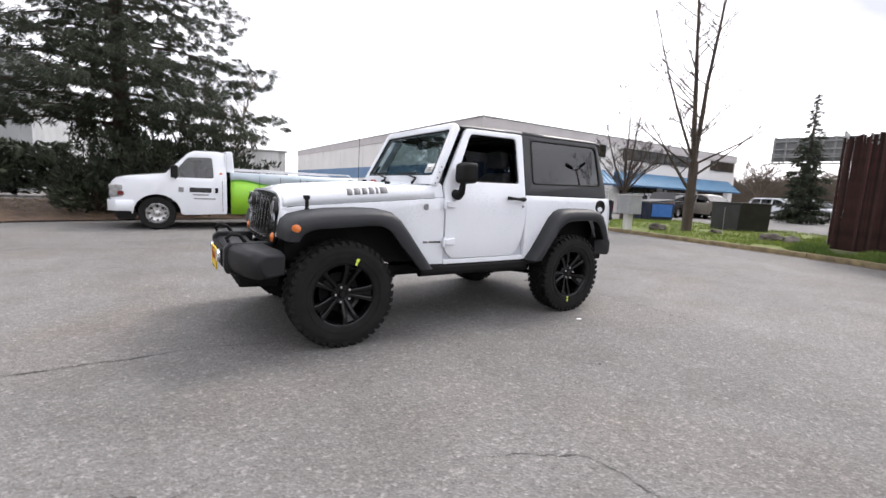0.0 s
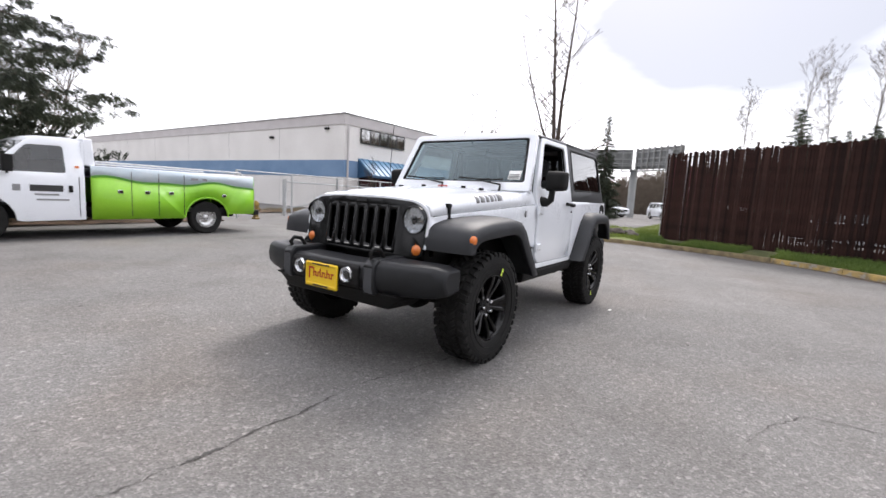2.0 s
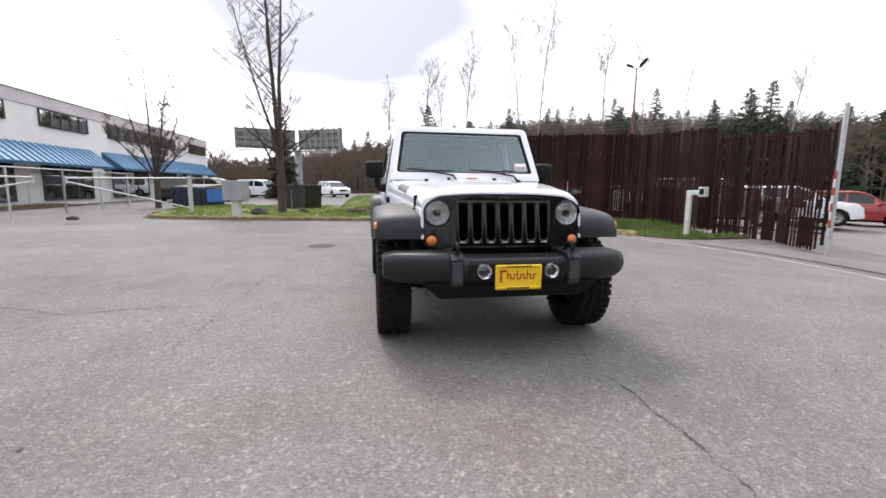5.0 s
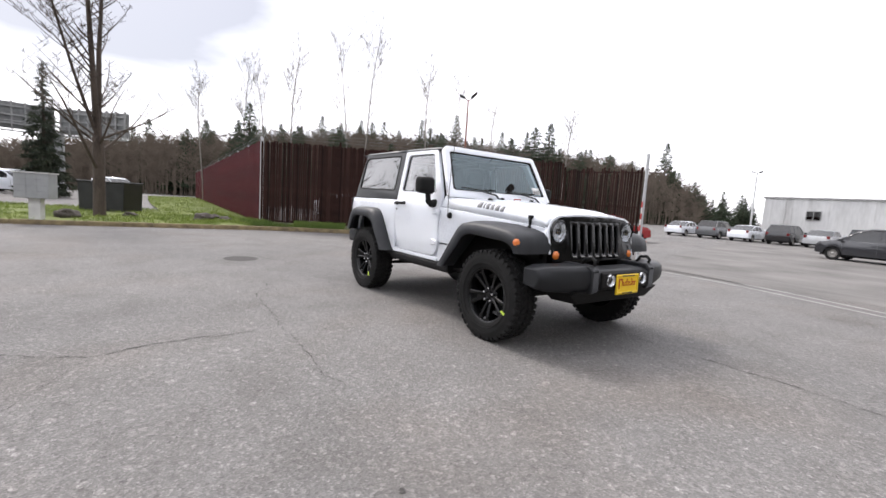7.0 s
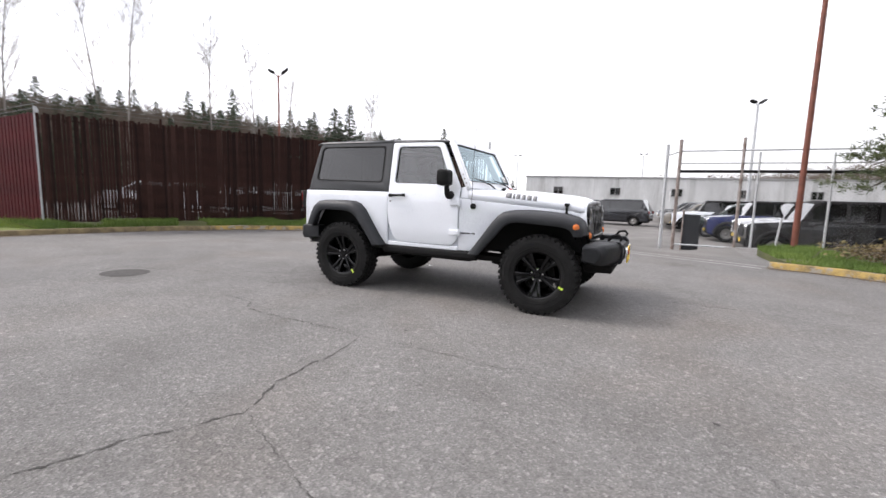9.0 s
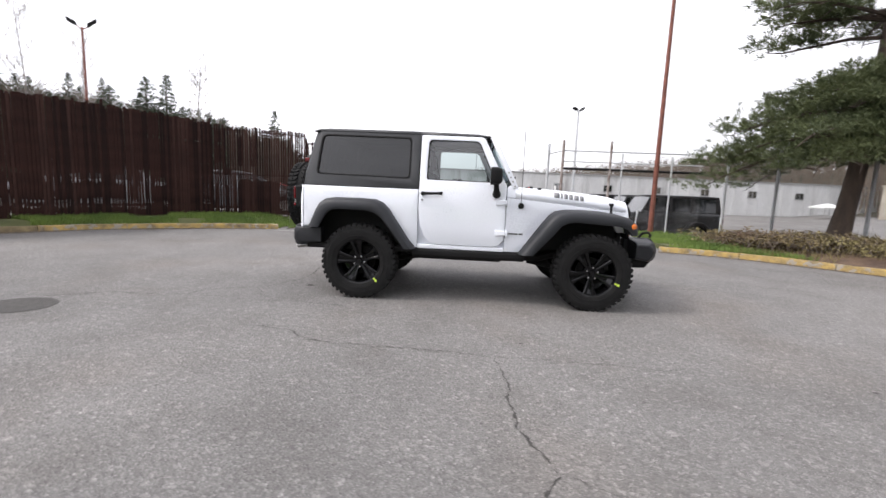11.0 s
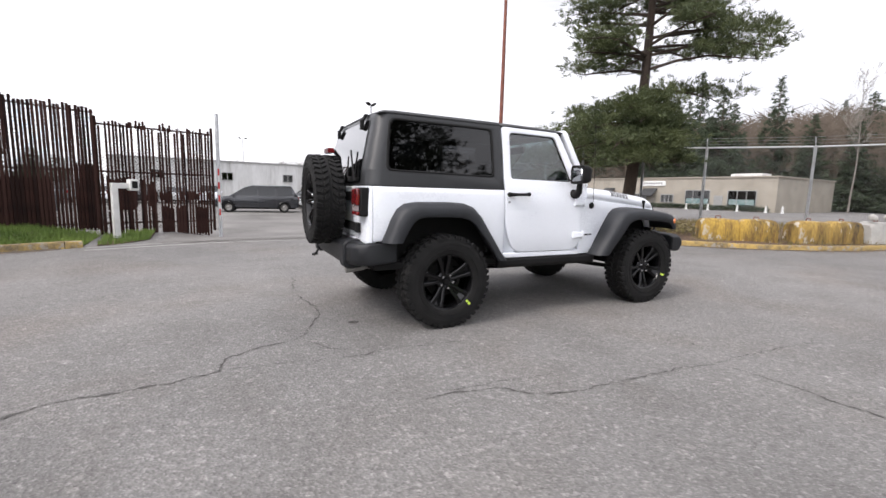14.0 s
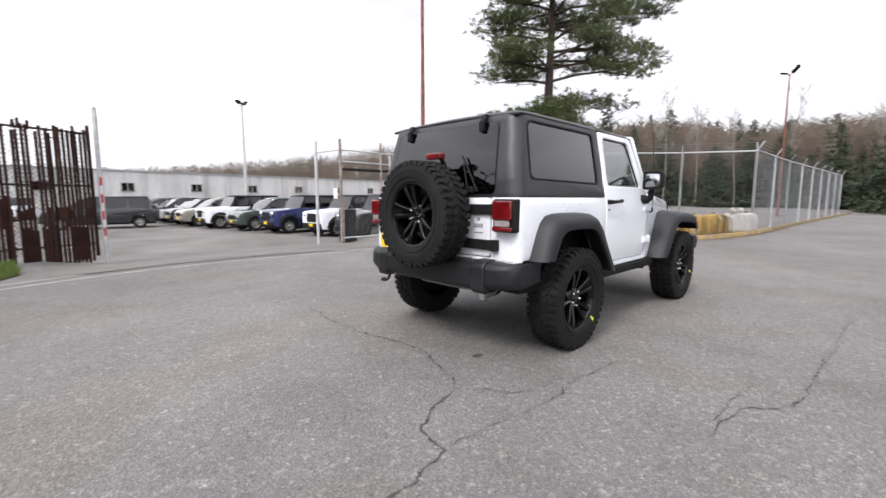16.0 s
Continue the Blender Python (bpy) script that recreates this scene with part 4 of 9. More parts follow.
        box((1.395, s * 0.628 - 0.014, 0.985), (1.43, s * 0.628 + 0.014, 1.01), latch)
        add("bonnet_latch", latch, BLACK_MATT, "black rubber bonnet latch", bevel=0.004)
        add("washer_nozzle", box((0.60, s * 0.22 - 0.015, 1.225), (0.635, s * 0.22 + 0.015, 1.255)), BLACK_MATT, "black washer nozzle", bevel=0.004)
        add("rubber_bumper", box((0.66, s * 0.44 - 0.014, 1.213), (0.70, s * 0.44 + 0.014, 1.24)), BLACK_MATT, "black rubber stop", bevel=0.004)
    loop = tube([(0.62, -0.05, 1.22), (0.62, -0.045, 1.25), (0.62, 0.045, 1.25), (0.62, 0.05, 1.22)], 0.006)
    add("tie_loop", loop, RED_INK, "small loop on the bonnet")

    build_front(jeep, add)
    build_windscreen(jeep, add)
    build_hard_top(jeep, add)
    build_rear(jeep, add)
    build_cabin(jeep, add)
    build_chassis(jeep, add)

    # badges and small fittings on the sides
    for s in (1, -1):
        for k in range(11):
            x = 0.335 + k * 0.0135 + (0.012 if k > 7 else 0)
            y = fender_y(x)
            add("badge_bar", box((x, s * y - 0.0035, 0.742), (x + 0.010, s * y + 0.0035, 0.757)), BLACK_INK, "small dark badge bar")
    add("round_badge", lathe([(0.0, 0.004), (0.026, 0.004), (0.028, 0.0), (0.028, -0.004)], 20), GREY_INK, "round grey badge", matrix=pose(0.47, fender_y(0.47) + 0.001, 1.043, 0, 0, 8))
    base = add("aerial_base", lathe([(0.0, 0.03), (0.022, 0.026), (0.031, 0.008), (0.031, -0.006)], 18), BLACK_MATT, "black aerial base", matrix=pose(0.46, -fender_y(0.46), 1.043, 0, 0, 172))
    part("aerial", tube([(0, 0.022, 0), (0.0, 0.03, 0.06), (0.0, 0.02, 0.45), (0.0, -0.01, 0.80)], 0.003, 6), BLACK_MATT, base, "thin black aerial")
    add("fuel_cap", lathe([(0.0, 0.000), (0.045, 0.002), (0.060, 0.010), (0.070, 0.012), (0.076, 0.004), (0.076, -0.005)], 26), BLACK_MATT, "round black fuel filler cap", matrix=pose(-1.70, 0.793, 1.075))

    first = build_wheel(jeep)
    first.matrix_basis = pose(1.2115, 0.790, 0.393, 0, -20, 0)
    for x, y, turn, spin in ((-1.2115, 0.787, 0, 170), (1.2115, -0.787, 180, -112), (-1.2115, -0.787, 180, -135)):
        copy_thing(first, Matrix.Translation((x, y, 0.393)) @ Matrix.Rotation(radians(turn), 4, "Z") @ Matrix.Rotation(radians(spin), 4, "Y"))
    spare = copy_thing(first, pose(-2.075, -0.035, 1.045, 0, 0, 90) @ Matrix.Rotation(radians(12), 4, "Y"))
    for mark in [o for o in spare.children if o.name.startswith("paint_mark")]:
        bpy.data.objects.remove(mark)
    spare.name, spare["label"] = "spare_wheel", "spare mud tyre on a gloss black wheel"
    return jeep


def build_mirror(jeep, s):
    rings = []
    for x, g in ((0.245, 0.55), (0.235, 0.82), (0.20, 0.97), (0.15, 1.0), (0.128, 0.97)):
        rings.append([(x, s * (0.895 + y * g), 1.335 + z * g) for y, z in rounded([(-0.09, -0.092), (0.095, -0.080), (0.098, 0.085), (-0.085, 0.092)], 0.035, 3)])
    shell = part("mirror", loft(rings), BLACK_MATT, jeep, "black door mirror", smooth=50)
    pane = sheet(rounded([(-0.066, -0.066), (0.070, -0.056), (0.072, 0.060), (-0.062, 0.066)], 0.028, 3), place=lambda u, v: (0.1265, s * (0.895 + u), 1.335 + v), out=(-1, 0, 0))
    part("mirror_glass", pane, MIRROR_GLASS, shell, "silver mirror glass", solid=0.002)
    part("mirror_arm", tube([(0.20, s * 0.775, 1.155), (0.20, s * 0.83, 1.150), (0.195, s * 0.865, 1.17), (0.19, s * 0.875, 1.26)], 0.024, 10, radii=[0.045, 0.042, 0.030, 0.026]), BLACK_MATT, shell, smooth=50)


def build_door(jeep, s):
    outline = rounded([(-0.604, 1.74), (-0.604, 0.84), (-0.50, 0.606), (0.235, 0.606), (0.300, 0.68), (0.300, 1.12), (0.306, 1.235), (0.055, 1.732)], [0.03, 0.16, 0.10, 0.06, 0.05, 0.02, 0.03, 0.04], 5)
    hole = rounded([(-0.535, 1.275), (0.195, 1.268), (0.005, 1.690), (-0.525, 1.695)], [0.035, 0.035, 0.045, 0.045], 4)
    bm = sheet(outline, [hole], vs=(0.8, 1.0, 1.06, 1.12, 1.2, 1.26), place=lambda u, v: (u, s * (side_y(v) + 0.004), v), out=(0, s, 0))
    door = part("door", bm, WHITE_PAINT, jeep, "white painted door with framed window", solid=0.035, bevel=0.007)
    big = [(u * 1.0, v) for u, v in rounded([(-0.545, 1.262), (0.208, 1.255), (0.010, 1.703), (-0.535, 1.708)], 0.04, 4)]
    part("seal", sheet(hole, [[(lerp(u, -0.2, 0.035), lerp(v, 1.48, 0.045)) for u, v in hole]], place=lambda u, v: (u, s * (side_y(v) - 0.012), v), out=(0, s, 0)), BLACK_MATT, door, "black window seal", solid=0.012)
    if s < 0:  # the driver's window is wound down
        part("window_pane", sheet(big, vs=(1.4, 1.55), place=lambda u, v: (u, s * (side_y(v) - 0.018), v), out=(0, s, 0)), DOOR_GLASS, door, "lightly tinted door glass")
    grip = tube([(-0.565, s * 0.825, 1.132), (-0.50, s * 0.842, 1.134), (-0.42, s * 0.842, 1.137), (-0.36, s * 0.822, 1.140)], 0.014, 10, radii=[0.018, 0.0135, 0.0135, 0.018])
    part("door_handle", grip, BLACK_MATT, door, "black door handle", smooth=60)
    part("handle_boss", lathe([(0.0, 0.034), (0.016, 0.032), (0.021, 0.02), (0.021, -0.01)], 14), BLACK_MATT, door, matrix=pose(-0.565, s * 0.795, 1.132, 0, 0, 0 if s > 0 else 180))
    part("lock_cap", lathe([(0.0, 0.006), (0.010, 0.005), (0.011, -0.004)], 12), GREY_INK, door, matrix=pose(-0.568, s * 0.803, 1.065, 0, 0, 0 if s > 0 else 180))
    for z in (1.072, 0.752):
        hinge = loft([[(0.205, s * 0.79, z - 0.035), (0.205, s * 0.79, z + 0.035), (0.205, s * 0.818, z + 0.03), (0.205, s * 0.818, z - 0.03)],
                      [(0.31, s * 0.79, z - 0.026), (0.31, s * 0.79, z + 0.026), (0.31, s * 0.832, z + 0.02), (0.31, s * 0.832, z - 0.02)]])
        tube([(0.322, s * 0.818, z - 0.04), (0.322, s * 0.818, z + 0.04)], 0.014, 10, bm=hinge)
        part("door_hinge", hinge, WHITE_PAINT, door, "white painted door hinge", bevel=0.004)


def grille_x(y, z):
    return 1.665 - (z - 0.75) * 0.14 - 0.030 * (y / 0.6) ** 2


def build_front(jeep, add):
    lift = [(0.604, 0.80), (0.606, 1.00), (0.575, 1.075), (0.49, 1.118), (0.25, 1.135)]
    arch = rounded([(-u, v) for u, v in lift] + [(u, v) for u, v in reversed(lift)], [0.0, 0.05, 0.05, 0.05, 0.1, 0.1, 0.05, 0.05, 0.05, 0.0], 4)
    inset = [(u * 0.968, lerp(v, 0.80, 0.045)) for u, v in arch]
    bend = lambda d: (lambda u, v: (grille_x(u, v) + d, u, v))
    cols = [k * 0.1 for k in range(-6, 7)]
    surround = add("grille_surround", sheet(arch + inset[::-1], us=cols, place=bend(0.0), out=(1, 0, 0)), WHITE_PAINT, "white painted grille surround", solid=0.05, bevel=0.004)
    pitch, z0, z1 = 0.101, 0.752, 1.074
    face = [(-0.56, 0.735), (0.56, 0.735), (0.583, 0.77), *[(u, v) for u, v in reversed(inset)], (-0.583, 0.77)]
    for s in (1, -1):
        half = [(abs(u), v) for u, v in face if u >= 0.0]
        side = [(0.0, 0.735), *half, (0.0, max(v for u, v in face)), (0.0, z1), (3.5 * pitch, z1), (3.5 * pitch, z0), (0.0, z0)]
        side = [(s * u, v) for u, v in side]
        lamp_hole = circle(0.097, 28, (s * 0.488, 0.985))
        add("grille_cheek", sheet(side, [lamp_hole], us=cols, place=bend(0.004), out=(1, 0, 0)), WHEEL_BLACK, "gloss black panel round the headlamp", surround, solid=0.03, bevel=0.003)
    panel = None
    for k in range(-3, 4):
        c = k * pitch
        cell = [(c - pitch / 2, z0), (c + pitch / 2, z0), (c + pitch / 2, z1), (c - pitch / 2, z1)]
        slot = rounded([(c - 0.031, 0.790), (c + 0.031, 0.790), (c + 0.033, 1.046), (c - 0.033, 1.046)], 0.029, 4)
        piece = add("grille_slot", sheet(cell, [slot], place=bend(0.004), out=(1, 0, 0)), WHEEL_BLACK, "gloss black slot frame of the grille", surround, solid=0.045)
        panel = panel or piece
        # A pale steel piece stands in for the glint on each slot's lower sill.
        lip = [(grille_x(c, 0.78) + 0.004, c - 0.022, 0.768), (grille_x(c, 0.78) + 0.004, c + 0.022, 0.768), (grille_x(c, 0.78) - 0.012, c + 0.022, 0.784), (grille_x(c, 0.78) - 0.012, c - 0.022, 0.784)]
        part("slot_glint", loft([[Vector(p) + Vector((d, 0, d)) for p in lip] for d in (0.0, 0.006)]), STEEL, piece, "pale piece put in for the glint at the slot foot", bevel=0.002)
        grid = bmesh.new()
        for j in range(9):
            z = 0.805 + j * 0.028
            box((grille_x(c, z) - 0.072, c - 0.03, z - 0.003), (grille_x(c, z) - 0.060, c + 0.03, z + 0.003), grid)
        part("slot_mesh", grid, DARK_VOID, piece)
    # This board stands in for the dark space behind the slots.
    add("grille_backing", box((1.50, -0.57, 0.74), (1.512, 0.57, 1.07)), DARK_VOID, "black mesh behind the grille", surround)
    part("badge_bar", box((grille_x(0, 1.1) + 0.005, -0.05, 1.088), (grille_x(0, 1.1) + 0.010, 0.05, 1.108)), BLACK_INK, surround, "dark badge bar")
    for s in (1, -1):
        x = grille_x(0.488, 0.985)
        bowl = lathe([(0.0, -0.055), (0.03, -0.052), (0.06, -0.036), (0.082, -0.006), (0.090, 0.004), (0.094, 0.006), (0.094, -0.02)], 30, "x")
        lamp = add("headlamp", bowl, REFLECTOR, "round headlamp with chrome reflector", matrix=pose(x, s * 0.488, 0.985))
        part("lens", lathe([(0.0, 0.030), (0.04, 0.026), (0.070, 0.016), (0.088, 0.004)], 30, "x"), LENS_CLEAR, lamp, "clear domed lens")
        part("bulb", lathe([(0.0, 0.008), (0.012, 0.006), (0.018, -0.01), (0.018, -0.05)], 14, "x"), CHROME, lamp)
        part("bezel", lathe([(0.086, 0.008), (0.092, 0.016), (0.099, 0.010), (0.101, -0.01)], 32, "x"), WHEEL_BLACK, lamp, "black lamp ring")
        flutes = bmesh.new()
        for k in range(-3, 4):
            box((-0.004, k * 0.022 - 0.002, -0.06), (0.0, k * 0.022 + 0.002, 0.06), flutes)
        part("reflector_ribs", flutes, CHROME, lamp)
        part("bulb_shield", lathe([(0.0, 0.012), (0.022, 0.010), (0.028, 0.002), (0.028, -0.02)], 16, "x"), WHEEL_BLACK, lamp, "dark bulb shield")
        add("turn_signal", lathe([(0.0, 0.016), (0.022, 0.013), (0.036, 0.002), (0.040, -0.01)], 20, "x"), AMBER_LENS, "round amber turn signal", matrix=pose(grille_x(0.530, 0.787) + 0.004, s * 0.530, 0.787))

    # bumper: sweeping ends and a stepped middle
    def bumper_ring(y):
        a = abs(y)
        nose = steps(a, [(0.0, 1.955), (0.40, 1.945), (0.62, 1.905), (0.80, 1.845), (0.88, 1.79)])
        back = steps(a, [(0.0, 1.70), (0.5, 1.68), (0.88, 1.62)])
        low = steps(a, [(0.0, 0.525), (0.43, 0.525), (0.50, 0.515), (0.80, 0.53), (0.88, 0.55)])
        top = steps(a, [(0.0, 0.700), (0.42, 0.702), (0.45, 0.735), (0.80, 0.728), (0.88, 0.705)])
        return [(back, y, low + 0.02), (nose - 0.05, y, low), (nose - 0.01, y, low + 0.05), (nose, y, lerp(low, top, 0.55)), (nose - 0.012, y, top - 0.03), (nose - 0.045, y, top), (back, y, top)]
    ys = [-0.88, -0.84, -0.80, -0.62, -0.47, -0.45, -0.42, -0.40, 0.0, 0.40, 0.42, 0.45, 0.47, 0.62, 0.80, 0.84, 0.88]
    bumper = add("front_bumper", loft([bumper_ring(y) for y in ys]), BUMPER_PLASTIC, "dark plastic front bumper", bevel=0.012, smooth=40)
    part("bumper_insert", loft([[(1.935, y, 0.535), (1.962, y, 0.56), (1.962, y, 0.672), (1.935, y, 0.695)] for y in (-0.33, 0.33)]), BLACK_MATT, bumper, "black middle section", bevel=0.008)
    part("air_dam", loft([[(1.60, y, 0.53), (1.60, y, z), (1.86, y, z + 0.01), (1.915, y, 0.53)] for y, z in ((-0.60, 0.49), (-0.50, 0.41), (0.50, 0.41), (0.60, 0.49))]), BLACK_MATT, bumper, "black lower air dam", bevel=0.01)
    for s in (1, -1):
        fog = part("fog_lamp", lathe([(0.0, -0.02), (0.03, -0.012), (0.043, 0.006), (0.048, 0.012), (0.050, 0.0), (0.050, -0.02)], 24, "x"), REFLECTOR, bumper, "round fog lamp", matrix=pose(1.968, s * 0.232, 0.622))
        part("lens", lathe([(0.0, 0.018), (0.03, 0.014), (0.043, 0.006)], 24, "x"), LENS_CLEAR, fog)
        rib = loft([[(1.63, y, 0.740), (1.915, y, 0.740), (1.952, y, 0.70), (1.954, y, 0.56), (1.94, y, 0.515), (1.63, y, 0.515)] for y in (s * 0.36, s * 0.372, s * 0.44, s * 0.452)])
        part("bumper_saddle", rib, BUMPER_PLASTIC, bumper, bevel=0.012)
        hook = tube([(1.80, s * 0.40, 0.735), (1.84, s * 0.40, 0.79), (1.90, s * 0.40, 0.80), (1.93, s * 0.40, 0.77), (1.915, s * 0.40, 0.745)], 0.014, 8)
        add("tow_hook", hook, BLACK_MATT, "black tow hook", smooth=60)
    frame_bm = sheet(rounded([(-0.158, -0.083), (0.158, -0.083), (0.158, 0.083), (-0.158, 0.083)], 0.01, 2), [rounded([(-0.142, -0.060), (0.142, -0.060), (0.142, 0.064), (-0.142, 0.064)], 0.006, 2)], place=lambda u, v: (1.982, u, 0.583 + v), out=(1, 0, 0))
    plate = part("plate_frame", frame_bm, YELLOW_PLATE, bumper, "yellow advertising plate frame", solid=0.012)
    part("plate_face", box((1.970, -0.15, 0.503), (1.977, 0.15, 0.663)), YELLOW_PLATE, plate, "yellow advertising plate")
    lines = bmesh.new()
    box((1.977, -0.126, 0.552), (1.980, -0.114, 0.632), lines)
    box((1.977, -0.114, 0.619), (1.980, -0.084, 0.632), lines)
    for k in range(9):
        y = -0.080 + k * 0.0225
        box((1.977, y, 0.570), (1.980, y + 0.007, 0.606 if k % 3 else 0.628), lines)
        box((1.977, y + 0.007, 0.570 if k % 2 else 0.598), (1.980, y + 0.0225, 0.578 if k % 2 else 0.606), lines)
    part("red_print", lines, RED_INK, plate, "red print bars")
    for k in range(8):
        part("black_print", box((1.983, -0.075 + k * 0.019, 0.504), (1.985, -0.062 + k * 0.019, 0.518)), BLACK_INK, plate, "small black print bar")
    for k in range(8):
        part("black_print", box((1.983, -0.085 + k * 0.022, 0.651), (1.985, -0.068 + k * 0.022, 0.661)), BLACK_INK, plate, "small black print bar")


def build_windscreen(jeep, add):
    def lie(d):
        return lambda u, v: (lerp(0.405, 0.135, v) + d * 0.88, u, lerp(1.225, 1.765, v) + d * 0.45)
    outline = rounded([(-0.755, 0.0), (0.755, 0.0), (0.678, 1.0), (-0.678, 1.0)], [0.02, 0.02, 0.07, 0.07], 5)
    hole = rounded([(-0.690, 0.135), (0.690, 0.135), (0.622, 0.900), (-0.622, 0.900)], 0.045, 4)
    frame_ob = add("windscreen_frame", sheet(outline, [hole], us=(-0.4, 0, 0.4), vs=(0.5,), place=lie(0.02), out=(1, 0, 0.5)), WHITE_PAINT, "white painted windscreen frame", solid=0.055, bevel=0.01)
    band = [(u * 0.955, 0.52 + (v - 0.52) * 0.93) for u, v in hole]
    part("seal", sheet(hole, [band], place=lie(0.010), out=(1, 0, 0.5)), BLACK_MATT, frame_ob, "black windscreen edge", solid=0.006)
    part("glass", sheet(hole, us=(-0.4, 0, 0.4), place=lie(0.006), out=(1, 0, 0.5)), WINDSCREEN, frame_ob, "clear windscreen")
    sticker = part("price_sticker", sheet([(0.515, 0.19), (0.635, 0.19), (0.635, 0.335), (0.515, 0.335)], place=lie(0.0115), out=(1, 0, 0.5)), PAPER, frame_ob, "white paper sticker", solid=0.002)
    bars = bmesh.new()
    for k in range(3):
        piece = sheet([(0.525, 0.21 + k * 0.026), (0.622, 0.21 + k * 0.026), (0.622, 0.22 + k * 0.026), (0.525, 0.22 + k * 0.026)], place=lie(0.0134), out=(1, 0, 0.5))
        me = bpy.data.meshes.new("tmp")
        piece.to_mesh(me)
        piece.free()
        bars.from_mesh(me)
        bpy.data.meshes.remove(me)
    part("print", bars, BLACK_INK, sticker, solid=0.001)
    for y0, y1 in ((-0.12, -0.60), (0.50, 0.02)):
        p = lie(0.045)
        wiper = tube([(0.475, y0, 1.235), p(y0 - 0.02, 0.07), p(lerp(y0, y1, 0.5), 0.13)], 0.008, 6, radii=[0.012, 0.009, 0.006])
        tube([p(lerp(y0, y1, 0.02), 0.155), p(lerp(y0, y1, 0.5), 0.150), p(y1, 0.175)], 0.007, 6, bm=wiper)
        add("wiper", wiper, BLACK_MATT, "black windscreen wiper")
    for s in (1, -1):
        for k in range(4):
            v = 0.03 + k * 0.085
            q = Vector(lie(0.0)(s * 0.755, v))
            head = lathe([(0.0, 0.006), (0.008, 0.005), (0.009, -0.004)], 10)
            add("frame_bolt", head, STEEL, "bolt head on the windscreen frame", matrix=pose(q.x - 0.01, q.y + s * (-0.0045 - v * 0.078), q.z, 0, 0, 0 if s > 0 else 180))


def build_hard_top(jeep, add):
    # the wall runs down one side, round the rear corners and back: u is counted along it from the middle of the rear
    r = 0.11

    def wall(d):
        def at(u, v):
            s, a = (1 if u >= 0 else -1), abs(u)
            y_out = side_y(v) + d
            back = steps(v, [(1.17, -1.878), (1.30, -1.868), (1.72, -1.775), (1.80, -1.745)]) - d
            flat = y_out - r
            if a <= flat:
                return (back, u, v)
            arc = r * math.pi / 2
            if a <= flat + arc:
                t = (a - flat) / r
                return (back + r - r * math.cos(t), s * (flat + r * math.sin(t)), v)
            return (back + r + (a - flat - arc), s * y_out, v)
        return at

    def u_of(x, v):
        return side_y(v) - r + r * math.pi / 2 + (x - (steps(v, [(1.17, -1.878), (1.30, -1.868), (1.72, -1.775), (1.80, -1.745)]) + r))
    lo, hi = 1.176, 1.752
    # the front edge meets the door's rear edge
    outline = [(-u_of(-0.610, lo), lo), (u_of(-0.610, lo), lo), (u_of(-0.610, 1.5), 1.5), (u_of(-0.610, hi), hi), (-u_of(-0.610, hi), hi), (-u_of(-0.610, 1.5), 1.5)]
    quarter = rounded([(-1.705, 1.305), (-0.712, 1.288), (-0.712, 1.700), (-1.660, 1.708)], [0.05, 0.045, 0.045, 0.06], 5)
    holes = []
    for s in (1, -1):
        holes.append([(s * u_of(x, z), z) for x, z in quarter])
    rear_hole = rounded([(-0.565, 1.205), (0.565, 1.205), (0.515, 1.700), (-0.515, 1.700)], 0.05, 5)
    holes.append(rear_hole)
    base = side_y(1.4) - r
    cuts = [s * (base + r * t) for s in (1, -1) for t in (-0.35, 0.0, 0.25, 0.5, 0.75, 1.0, 1.25, 1.57, 1.9)]
    top = add("hard_top", sheet(outline, holes, us=cuts, vs=(1.3, 1.45, 1.6, 1.72), place=wall(0.0), out=(-1, 0, 0)), TOP_PLASTIC, "black grained hard top", solid=0.03, bevel=0.006, smooth=40)
    for s in (1, -1):
        grown = [(s * u_of(lerp(-1.17, x, 0.985), lerp(1.49, z, 0.975)), lerp(1.49, z, 0.975)) for x, z in quarter]
        hole = [(s * u_of(x, z), z) for x, z in quarter]
        part("quarter_window", sheet(hole, us=[s * u_of(-1.2, 1.5)], vs=(1.5,), place=wall(-0.006), out=(0, s, 0)), PRIVACY_GLASS, top, "dark tinted side window")
        part("window_rim", sheet([(s * u_of(lerp(-1.17, x, 1.022), lerp(1.49, z, 1.05)), lerp(1.49, z, 1.05)) for x, z in quarter], [grown], us=[s * u_of(-1.2, 1.5)], place=wall(0.003), out=(0, s, 0)), BLACK_MATT, top, "black window rim", solid=0.012)
    part("rear_window", sheet([(u * 1.03, lerp(1.45, v, 1.03)) for u, v in rear_hole], us=(-0.3, 0, 0.3), vs=(1.3, 1.5), place=wall(0.008), out=(-1, 0, 0)), PRIVACY_GLASS, top, "dark tinted lift-up rear window")

    # roof skin
    def roof_ring(x):
        t = (x + 1.75) / 1.87
        z = lerp(1.752, 1.736, t)
        lift = steps(t, [(-0.006, 0.0), (0.0, 0.008), (0.012, 0.020), (0.03, 0.028), (0.07, 0.034), (0.5, 0.040), (0.93, 0.034), (1.0, 0.016)])
        w = side_y(1.75) + 0.004
        half = [(w, z), (w - 0.004, z + lift * 0.35), (w - 0.022, z + lift * 0.8), (w - 0.06, z + lift), (w * 0.5, z + lift + 0.012), (0, z + lift + 0.016)]
        return [(x, y, zz) for y, zz in half] + [(x, -y, zz) for y, zz in half[-2::-1]]
    rear_part = loft([roof_ring(x) for x in (-1.761, -1.75, -1.73, -1.70, -1.62, -1.4, -1.0, -0.625)], close=False, caps=False)
